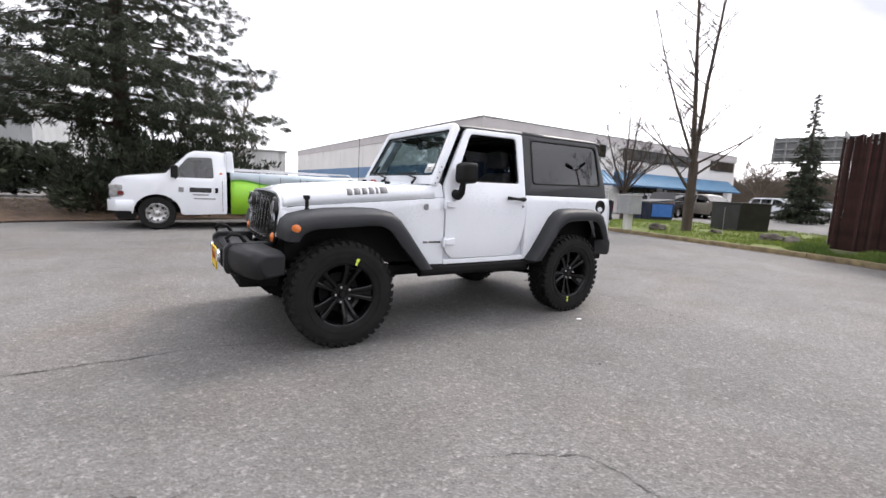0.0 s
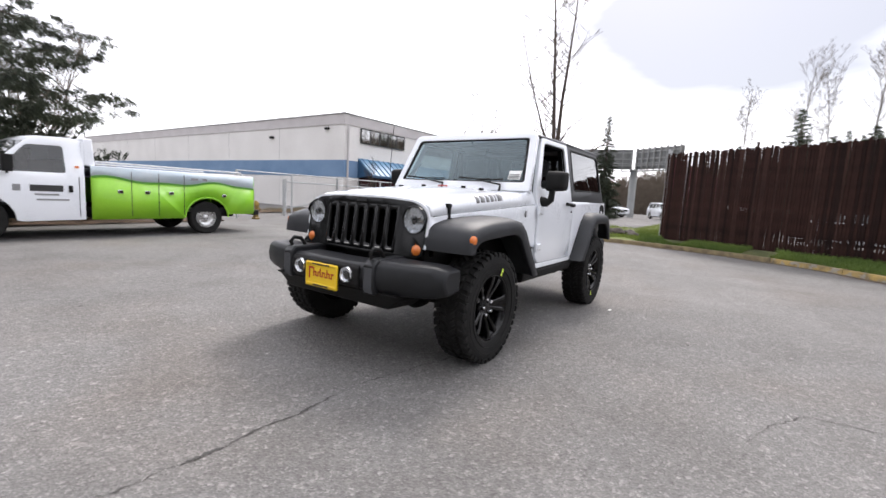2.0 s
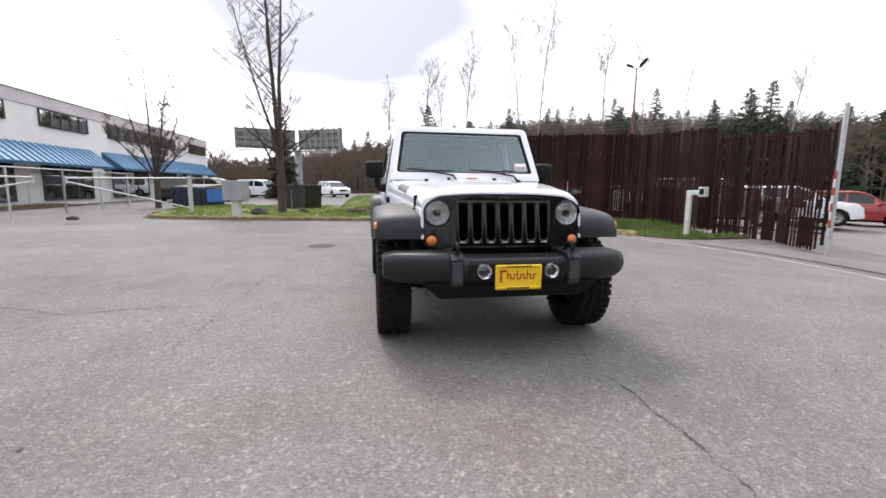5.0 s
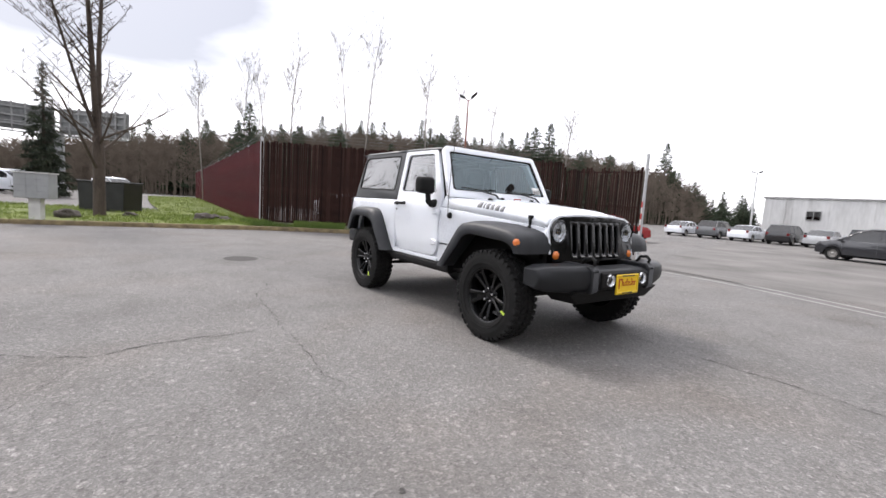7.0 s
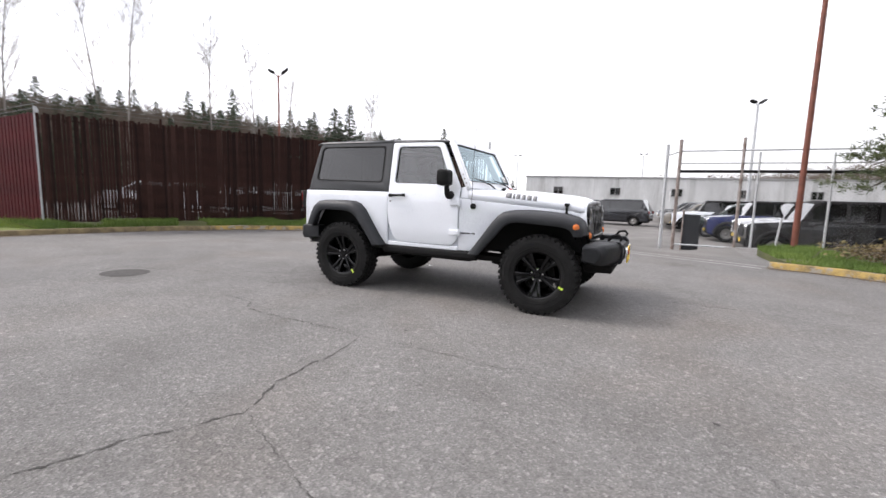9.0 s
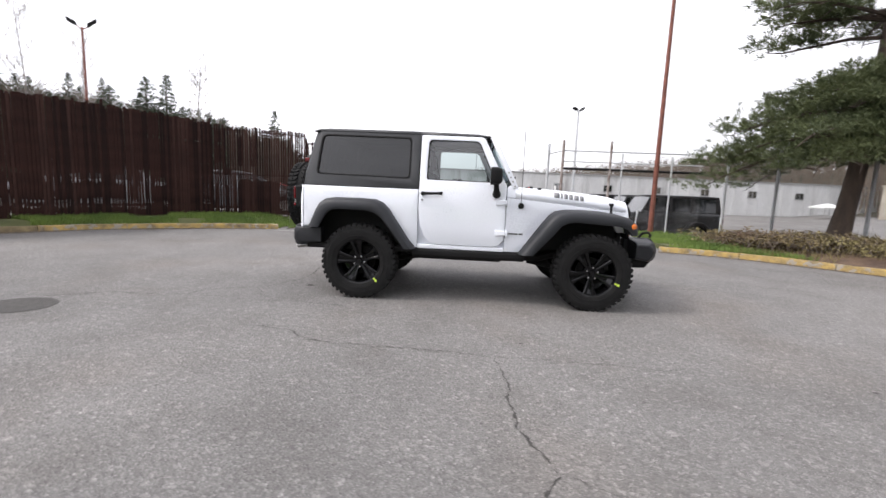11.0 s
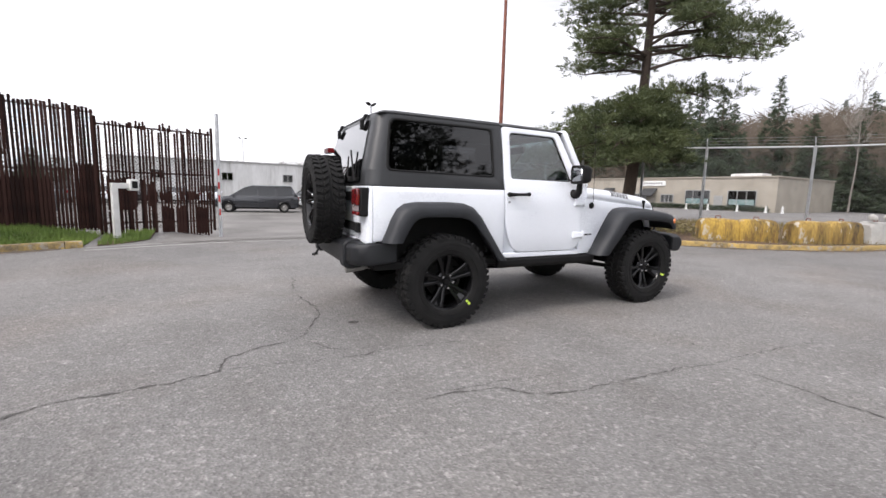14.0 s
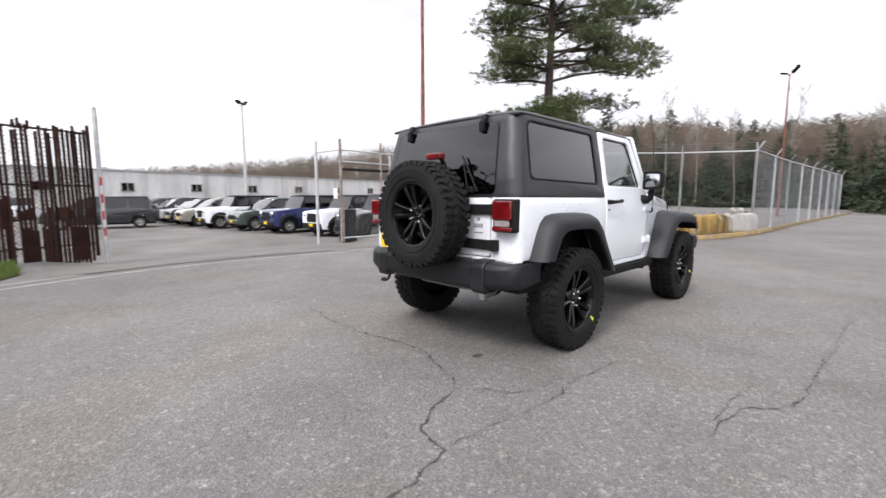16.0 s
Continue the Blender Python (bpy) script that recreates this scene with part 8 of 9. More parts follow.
    if boxy:
        for s in (1, -1):
            for cx in (fx, rx):
                arch = [(x0 - cx + (wheel_r + 0.12) * math.cos(a), s * (W / 2 + 0.05), 0.36 + (wheel_r + 0.12) * math.sin(a)) for a in [math.pi * k / 8 for k in range(9)]]
                part("flare", tube(arch, 0.06, 6), BLACK_MATT, car)
    return car


def row_of_cars():
    cars = [("boxy", "black", "black boxy off-road car behind the chain-link fence", 6.75, 11.75, 180), ("boxy", "white", "white boxy off-road car parked by the gate", 6.95, 14.8, 180),
            ("boxy", "blue", "dark blue boxy off-road car parked in the lot", 6.22, 17.80, 180), ("suv", "green", "grey-green hatchback parked in the row", 5.86, 20.56, 182), ("boxy", "white", "white boxy off-road car parked in the row", 4.96, 23.32, 180), ("suv", "tan", "tan hatchback parked in the row", 4.84, 26.08, 180),
            ("suv", "charcoal", "charcoal car parked in the row", 4.84, 28.72, 181), ("sedan", "silver", "silver car parked in the row", 4.72, 31.36, 180), ("suv", "black", "black car parked in the row", 4.72, 34.00, 180), ("sedan", "silver", "silver car far along the row", 4.60, 36.64, 180), ("suv", "grey", "grey car far along the row", 4.48, 39.28, 180), ("sedan", "white", "white car far along the row", 4.36, 41.92, 180),
            ("van", "charcoal", "dark grey minivan standing across the lot", -0.75, 27.60, 172), ("suv", "white", "white car far in the lot", -4.00, 42.50, 92),
            ("sedan", "silver", "silver car far in the lot", -6.60, 42.70, 90), ("suv", "black", "black car far in the lot", -9.20, 42.80, 90), ("sedan", "white", "white car far in the lot", -12.00, 42.50, 90), ("suv", "grey", "grey car far in the lot", -14.60, 42.30, 90), ("sedan", "white", "white car far in the lot", -17.40, 41.90, 90),
            ("suv", "grey", "grey car behind the slatted fence", -9.6, 11.8, 40), ("suv", "silver", "silver car behind the slatted fence", -12.4, 8.6, 55), ("suv", "white", "white hatchback behind the gate leaf", -12.1, 18.0, 42), ("sedan", "white", "white car behind the slatted fence", -15.8, 6.0, 60), ("suv", "red", "red car beyond the gate post", -13.0, 22.5, 40)]
    for shape, colour, label, x, y, turn in cars:
        build_car(shape, colour, label, pose(x, y, lot_level(x, y), 0, 0, turn))
    far = [("van", "white", "white van in the far car park", -42.5, -10.2, 78), ("suv", "white", "white estate car in the far car park", -38.2, -10.6, 72), ("suv", "tan", "tan car in the far car park", -29.6, -11.9, 75), ("sedan", "silver", "silver car in the far car park", -31.0, -13.0, 190),
           ("suv", "black", "dark car in the far car park", -28.0, -13.4, 190), ("suv", "white", "white car on the far road", -44.0, -4.5, 30)]
    for shape, colour, label, x, y, turn in far:
        build_car(shape, colour, label, pose(x, y, 0, 0, 0, turn), "cars in the far car park", False)


row_of_cars()


def build_truck():
    """White cutaway cab with a wrapped service body; it faces +x, near side +y."""
    truck = thing("service_truck", "white cab truck with lime green and pale blue service body", "truck", matrix=pose(0.45, -8.85, 0, 0, 0, 2.0))
    W = 0.98
    add = lambda name, bm, m, label="", **kw: part(name, bm, m, truck, label, **kw)
    # cab sides: x grows forward; wheel opening at 2.03
    arch = [(2.03 + 0.46 * math.cos(a), 0.36 + 0.44 * math.sin(a)) for a in [math.pi * k / 10 for k in range(11)]]
    side = [(0.62, 0.36), (0.62, 1.80), (0.78, 1.84), (1.25, 1.82), (1.42, 1.72), (1.86, 1.27), (2.60, 1.175), (2.76, 1.13), (2.84, 1.04), (2.86, 0.70), (2.83, 0.50), (2.52, 0.42)] + arch + [(1.50, 0.34)]
    hole = rounded([(0.88, 1.20), (1.78, 1.19), (1.40, 1.66), (0.90, 1.68)], 0.05, 3)
    lean = lambda z: W - max(0, z - 1.1) * 0.16
    for s in (1, -1):
        add("cab_side", sheet(side, [hole], us=(1.2, 2.4), vs=(0.8, 1.1, 1.3), place=lambda u, v: (u, s * lean(v) * (1 - 0.10 * max(0, (u - 2.3) / 0.55) ** 2), v), out=(0, s, 0)), WHITE_PAINT, "white painted cab side", solid=0.05, bevel=0.01)
        add("door_glass", sheet(hole, place=lambda u, v: (u, s * (lean(v) - 0.015), v), out=(0, s, 0)), TRUCK_GLASS)
        add("mirror", box((1.62, s * (W + 0.12) - 0.07, 1.18), (1.76, s * (W + 0.12) + 0.10, 1.46)), BLACK_MATT, "black truck mirror", bevel=0.02)
        add("mirror_arm", tube([(1.66, s * W, 1.16), (1.69, s * (W + 0.12), 1.24)], 0.02, 6), BLACK_MATT)
        lamp = add("headlamp", box((2.62, s * 0.77 - 0.16, 0.72), (2.885, s * 0.77 + 0.165, 1.00)), TRUCK_LAMP, "clear truck headlamp", bevel=0.03)
        part("indicator_lens", box((2.61, s * 0.775 - 0.155, 0.76), (2.74, s * 0.775 + 0.168, 0.85)), RED_LENS, lamp, "reddish indicator lens", bevel=0.01)
        add("door_handle", box((0.80, s * (W + 0.005) - 0.012, 0.86), (0.86, s * (W + 0.005) + 0.012, 0.98)), BLACK_MATT)
        add("door_seam", box((0.70, s * (W + 0.0035) - 0.004, 0.42), (0.708, s * (W + 0.0035) + 0.004, 1.15)), BLACK_INK)
        for x, w, z, h, m in ((1.56, 0.10, 0.92, 0.11, GREY_INK), (1.24, 0.30, 0.92, 0.11, BLACK_INK), (1.22, 0.22, 0.81, 0.03, GREY_INK), (1.16, 0.30, 0.72, 0.03, GREY_INK)):
            add("letter_bar", box((x - w / 2 if x > 1.4 else x - w, s * (W + 0.003) - 0.003, z - h / 2), (x + w / 2, s * (W + 0.003) + 0.003, z + h / 2)), m, "dark sign-writing bar")
    ring = lambda x, z, w=1.0: [(x, -lean(z) * w, z), (x, 0, z + 0.02), (x, lean(z) * w, z)]
    add("bonnet", loft([ring(1.86, 1.27), ring(2.60, 1.175, 0.97), ring(2.76, 1.13, 0.94), ring(2.85, 1.04, 0.92), ring(2.87, 0.70, 0.92), ring(2.85, 0.50, 0.92)], close=False, caps=False), WHITE_PAINT, smooth=45)
    add("windscreen", loft([ring(1.86, 1.27), ring(1.42, 1.72)], close=False, caps=False), TRUCK_GLASS)
    add("wheel_rim", lathe([(0.15, -0.012), (0.18, -0.012), (0.18, 0.012), (0.15, 0.012)], 18, "x"), BLACK_MATT, "steering wheel", matrix=pose(1.46, 0.42, 1.22, 0, 25, 0))
    add("roof", loft([ring(1.42, 1.72), ring(1.25, 1.82), ring(0.78, 1.84), ring(0.62, 1.80)], close=False, caps=False), WHITE_PAINT, solid=0.04, smooth=60)
    add("cab_back", box((0.60, -0.92, 0.4), (0.64, 0.92, 1.79)), WHITE_PAINT)
    add("rear_fairing", loft([[(0.60, -0.9, z), (x, -0.9, z), (x, 0.9, z), (0.60, 0.9, z)] for x, z in ((0.42, 1.36), (0.46, 1.86))]), WHITE_PAINT, bevel=0.02)
    add("grille", box((2.865, -0.52, 0.66), (2.89, 0.52, 1.0)), BLACK_MATT, bevel=0.02)
    add("front_bumper", loft([[(2.46, -0.99 * w, z), (2.78, -0.98 * w, z), (2.93, -0.78 * w, z), (2.95, 0, z), (2.93, 0.78 * w, z), (2.78, 0.98 * w, z), (2.46, 0.99 * w, z)] for w, z in ((0.97, 0.42), (1.0, 0.46), (1.0, 0.62), (0.97, 0.66))]), WHITE_PAINT, "white painted front bumper", smooth=40)
    add("valance", loft([[(2.44, -0.94 * w, z), (2.76, -0.92 * w, z), (2.88 * w, -0.7, z), (2.88 * w, 0.7, z), (2.76, 0.92 * w, z), (2.44, 0.94 * w, z)] for w, z in ((0.96, 0.24), (1.0, 0.43))]), BLACK_MATT, "dark lower valance")
    add("chassis", box((-2.6, -0.45, 0.36), (2.6, 0.45, 0.60)), BLACK_MATT)
    add("seat", box((0.75, -0.8, 0.8), (1.0, 0.8, 1.45)), SEAT_CLOTH, bevel=0.05)
    # service body: panels with doors, green below a wavy line and pale above
    rear_arch = [(-1.66 + 0.50 * math.cos(a), 0.38 + 0.45 * math.sin(a)) for a in [math.pi * k / 10 for k in range(11)]]
    seams = [0.40, -0.14, -0.64, -1.15, -2.16, -2.82]
    wave = lambda x: 1.13 + 0.045 * math.sin(x * 2.6 + 0.6) + 0.02 * math.sin(x * 6.1) - 0.05 * max(0, -x - 1.6)
    for s in (1, -1):
        cols = [0.52 - k * (3.34 / 24) for k in range(25)]
        lower = [(x, wave(x)) for x in cols] + [(-2.82, 0.45), (-2.16, 0.45)] + rear_arch[::-1] + [(-1.16, 0.36), (0.52, 0.36)]
        upper = [(x, wave(x)) for x in cols] + [(-2.82, 1.36), (0.52, 1.36)]
        add("lower_panel", sheet(lower, place=lambda u, v: (u, s * W, v), out=(0, s, 0)), LIME, "lime green lower panel", solid=0.04)
        add("upper_panel", sheet(upper, place=lambda u, v: (u, s * W, v), out=(0, s, 0)), PALE_BLUE, "pale blue upper panel", solid=0.04)
        for x in seams[1:4]:
            add("locker_seam", box((x - 0.006, s * (W + 0.001) - 0.003, 0.42), (x + 0.006, s * (W + 0.001) + 0.003, 1.30)), BLACK_INK)
        for x, z in ((0.06, 0.90), (-0.42, 0.90), (-0.88, 0.90), (-2.05, 0.88)):
            add("latch", box((x - 0.05, s * (W + 0.012) - 0.012, z - 0.035), (x + 0.05, s * (W + 0.012) + 0.012, z + 0.035)), CHROME, "chrome locker latch", bevel=0.008)
        add("arch_trim", tube([(x * 1.0, s * (W + 0.005), z) for x, z in rear_arch], 0.022, 6), LIME)
        for k, (x, w) in enumerate(((-1.55, 0.10), (-1.42, 0.04), (-1.30, 0.12))):
            add("letter_bar", box((x - w, s * (W + 0.002) - 0.003, 1.20), (x, s * (W + 0.002) + 0.003, 1.25)), GREY_INK)
        far_wheel(truck, 2.03, s * 0.85, 0.37, s, POLISHED)
        for k in range(8):
            a = 2 * math.pi * k / 8
            add("rim_hole", lathe([(0.0, 0.004), (0.024, 0.003), (0.026, 0.0)], 10), BLACK_MATT, "dark hole in the wheel", matrix=pose(2.03 + 0.155 * math.cos(a), s * 0.905, 0.37 + 0.155 * math.sin(a), 0, 0, 0 if s > 0 else 180))
        far_wheel(truck, -1.66, s * 0.85, 0.37, s, POLISHED)
    for s in (1, -1):
        add("rack_rail", tube([(0.45, s * 0.86, 1.375), (0.40, s * 0.86, 1.45), (-2.55, s * 0.86, 1.45), (-2.60, s * 0.86, 1.375)], 0.018, 6), GALVANISED, "low grey rail on the body")
        edge = [(0.52 - k * (3.34 / 40)) for k in range(41)]
        add("green_edge", loft([[(x, s * (W + 0.002), wave(x) - 0.03), (x, s * (W + 0.002), wave(x) + 0.012), (x, s * (W - 0.002), wave(x) + 0.012), (x, s * (W - 0.002), wave(x) - 0.03)] for x in edge]), DARK_LIME, "darker green edge of the wave")
    add("reel_bracket", box((-2.98, 0.70, 0.55), (-2.84, 0.80, 1.05)), STEEL, bevel=0.02)
    add("cab_marker", box((0.70, 0.975, 1.30), (0.76, 0.985, 1.34)), AMBER_LENS)
    add("body_top", box((-2.82, -0.97, 1.345), (0.52, 0.97, 1.375)), WHITE_PAINT, "white edge of the body", bevel=0.01)
    add("body_floor", box((-2.82, -0.93, 0.5), (0.52, 0.93, 0.6)), BLACK_MATT)
    add("tail_panel", box((-2.84, -0.97, 0.5), (-2.80, 0.97, 1.34)), LIME)
    add("rear_bumper", box((-3.0, -0.95, 0.42), (-2.84, 0.95, 0.55)), BLACK_MATT, bevel=0.02)


build_truck()


# ---- buildings and yard clutter ----
WALL_WHITE = surf("pale_painted_wall", (0.72, 0.70, 0.68), (0.82, 0.80, 0.78), 0.5, 0.85, 0.15, 12)
COPING = surf("mauve_grey_coping", (0.50, 0.47, 0.47), (0.60, 0.57, 0.57), 0.8, 0.85, 0.15, 20)
BLUE_BAND = surf("faded_blue_paint", (0.13, 0.23, 0.38), (0.20, 0.31, 0.47), 0.7, 0.8, 0.15, 20)
DEEP_BLUE = surf("deep_blue_metal", (0.02, 0.07, 0.15), (0.04, 0.11, 0.21), 1.2, 0.5, 0.1, 30)
BLUE_AWNING = surf("blue_awning_metal", (0.055, 0.17, 0.30), (0.10, 0.25, 0.40), 1.2, 0.45, 0.1, 30)
OFFICE_PANE = pane_material("office_window", (0.20, 0.22, 0.23), 0.34, steep=2.0)
TEAL = surf("teal_reflection", (0.05, 0.13, 0.13), (0.30, 0.36, 0.35), 3.5, 0.5, 0.1, 30)
MAROON = surf("dark_red_display", (0.05, 0.012, 0.012), (0.12, 0.03, 0.028), 2.0, 0.6, 0.1, 30)
DARK_WINDOW = pane_material("dark_window", (0.10, 0.11, 0.12), 0.16, steep=2.0)
FRAME_GREY = surf("grey_window_frame", (0.22, 0.22, 0.22), (0.32, 0.32, 0.31), 6, 0.6, 0.1, 60)
TAN_TRIM = surf("tan_trim", (0.28, 0.25, 0.20), (0.36, 0.32, 0.27), 2.0, 0.85, 0.2, 25)
TAN_WALL = surf("tan_block_wall", (0.27, 0.242, 0.20), (0.37, 0.335, 0.28), 0.8, 0.9, 0.2, 15)
SHED_WHITE = surf("weathered_white_cladding", (0.46, 0.46, 0.45), (0.62, 0.62, 0.61), 0.9, 0.8, 0.2, 8, lengthen=(1, 1, 0.2))
streaked(SHED_WHITE, (0.26, 0.25, 0.235), 0.9, 0.52, 0.66, 0.08, 0.7)
NAVY = surf("navy_steel", (0.010, 0.016, 0.035), (0.022, 0.030, 0.060), 3, 0.55, 0.2, 50)
BIN_BLACK = surf("black_steel_bin", (0.010, 0.010, 0.011), (0.028, 0.028, 0.029), 3, 0.55, 0.2, 50)
STONE = surf("grey_boulder", (0.028, 0.022, 0.018), (0.095, 0.080, 0.068), 4, 0.9, 0.8, 25, depth=0.03)
BOARD_GREY = surf("weathered_board_back", (0.13, 0.135, 0.135), (0.24, 0.245, 0.24), 1.5, 0.8, 0.2, 12)
SIGN_GREY = surf("grey_board", (0.26, 0.27, 0.27), (0.38, 0.39, 0.39), 0.8, 0.7, 0.1, 20)
BLUE_PAINT = surf("bright_blue_panel", (0.03, 0.12, 0.42), (0.05, 0.18, 0.52), 3, 0.5, 0.1, 40)
BRAMBLE_LEAF = surf("bramble_leaves", (0.11, 0.062, 0.034), (0.22, 0.195, 0.080), 1.1, 0.85, 0.0, 40)


def window_unit(parent, a, b, z0, z1, depth, count, name="window", edge=FRAME_GREY, glass=DARK_WINDOW, rim=0.07, blinds=()):
    """A framed band of panes on a wall that runs from a to b; the outside is to the left of a-b turned about."""
    a, b = Vector((*a, 0)), Vector((*b, 0))
    d = (b - a).normalized()
    n = Vector((d.y, -d.x, 0)) * depth
    L = (b - a).length
    turn = math.atan2(d.y, d.x)
    m = Matrix.Translation(a + n) @ Matrix.Rotation(turn, 4, "Z")
    post = rim * 0.85
    cells = [((L - post) * k / count + post, (L - post) * (k + 1) / count) for k in range(count)]
    lights = [[(x0, z0 + rim), (x1, z0 + rim), (x1, z1 - rim), (x0, z1 - rim)] for x0, x1 in cells]
    bm = sheet([(0, z0), (L, z0), (L, z1), (0, z1)], lights, place=lambda u, v: (u, -0.05, v), out=(0, -1, 0))
    unit = part(name, bm, edge, parent, "framed window", matrix=m, solid=0.1)
    for k, (x0, x1) in enumerate(cells):
        part("pane", box((x0, -0.012, z0 + rim), (x1, -0.004, z1 - rim)), glass, unit, "reflecting glass pane")
        # Black boards behind the panes stand in for the shade of unlit rooms.
        part("blind" if k in blinds else "unlit_room_board", box((x0, 0.02, z0 + rim), (x1, 0.035, z1 - rim)), SIGN_GREY if k in blinds else BLACK_MATT, unit)
    return unit


def build_office():
    house = thing("office_building", "pale two-storey building with blue band and blue awnings", "building")
    X, Y, H = -13.75, -17.3, 5.57
    far_x, far_y = -45.0, -60.0
    bm = box((far_x, far_y, 0), (X, Y, 4.98))
    part("wall", bm, WALL_WHITE, house, "pale painted wall")
    part("coping", box((far_x - 0.05, far_y - 0.05, 4.98), (X + 0.05, Y + 0.05, H)), COPING, house, "mauve-grey parapet")
    part("roof_edge", box((far_x - 0.09, far_y - 0.09, H), (X + 0.09, Y + 0.09, H + 0.06)), FRAME_GREY, house)
    part("blue_band", box((X - 0.01, far_y, 1.96), (X + 0.012, Y + 0.012, 2.95)), BLUE_BAND, house, "faded blue painted band")
    part("blue_band", box((X - 1.2, Y - 0.01, 1.96), (X, Y + 0.012, 2.95)), BLUE_BAND, house, "faded blue painted band")
    for k in range(6):
        y = Y - 6.2 * (k + 1)
        part("panel_joint", box((X + 0.002, y - 0.012, 0), (X + 0.006, y + 0.012, 5.0)), FRAME_GREY, house, "wall panel joint")
    for x0, x1, n, shut in ((-15.0, -19.0, 5, (0, 4)), (-21.2, -25.1, 5, (0,)), (-27.2, -37.2, 9, (0, 1, 5)), (-40.2, -44.4, 4, (2,))):
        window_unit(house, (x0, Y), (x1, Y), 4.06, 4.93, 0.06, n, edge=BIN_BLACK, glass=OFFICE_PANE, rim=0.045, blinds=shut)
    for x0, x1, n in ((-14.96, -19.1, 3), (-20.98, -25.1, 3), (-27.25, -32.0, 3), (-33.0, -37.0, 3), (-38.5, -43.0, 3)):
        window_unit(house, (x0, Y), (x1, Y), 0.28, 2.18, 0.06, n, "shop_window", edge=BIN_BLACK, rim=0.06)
        part("window_board", box((lerp(x0, x1, 0.62), Y + 0.044, 0.50), (lerp(x0, x1, 0.08), Y + 0.050, 1.30)), MAROON, house, "dark red display behind the shop glass")
    for x0, x1 in ((-14.9, -25.2), (-26.4, -43.8)):
        frame_bm = loft([[(x, Y, 3.12), (x, Y + 0.06, 3.14), (x, Y + 1.25, 2.16), (x, Y + 1.22, 2.10), (x, Y, 3.02)] for x in (x0, x1)])
        awning = part("awning", frame_bm, BLUE_AWNING, house, "blue ribbed metal awning")
        part("end_panel", loft([[(x, Y + 0.01, 3.08), (x, Y + 1.2, 2.11), (x, Y + 0.01, 1.98)] for x in (x0 + 0.012, x0 + 0.03)]), DEEP_BLUE, awning, "dark blue end panel")
        part("fascia", box((x1, Y + 1.205, 2.02), (x0, Y + 1.235, 2.115)), DEEP_BLUE, awning, "dark blue front edge")
        n = int(abs(x1 - x0) / 0.45)
        for k in range(n):
            x = lerp(x0, x1, (k + 0.5) / n)
            part("rib", tube([(x, Y + 0.07, 3.15), (x, Y + 1.26, 2.17)], 0.045, 4), BLUE_AWNING, awning)
    for k in range(5):
        x = -20.2 - k * 6.0
        part("pilaster", box((x - 0.25, Y - 0.02, 0), (x + 0.25, Y + 0.05, 2.1)), WALL_WHITE, house)
    part("downpipe", tube([(X - 0.25, Y + 0.08, 0.1), (X - 0.25, Y + 0.08, 5.0)], 0.06, 8), COPING, house, "painted downpipe at the corner")
    part("wall_lamp", box((X - 0.01, -18.9, 4.72), (X + 0.14, -18.6, 4.84)), BLACK_MATT, house, "small dark wall lamp")
    part("wall_lamp", box((X - 0.01, -24.4, 4.35), (X + 0.18, -24.1, 4.5)), BLACK_MATT, house, "dark wall lamp")
    for y in (-21.0, -30.0):
        part("door", box((X, y - 1.2, 0.0), (X + 0.03, y + 1.2, 1.9)), WALL_WHITE, house, "pale loading door")
    wing = thing("warehouse_building", "long pale warehouse beyond the office building", "building")
    part("wall", box((-12.5, -86, 0), (14.0, -62, 5.4)), SHED_WHITE, wing)
    part("roof", box((-12.8, -86.3, 5.4), (14.3, -61.7, 5.6)), FRAME_GREY, wing)
    side = thing("grey_building", "plain grey building behind the conifers", "building")
    part("wall", box((8.5, -52, 0), (40, -30, 7.5)), SIGN_GREY, side)
    part("roof", box((8.2, -52.3, 7.5), (40.3, -29.7, 7.7)), FRAME_GREY, side)


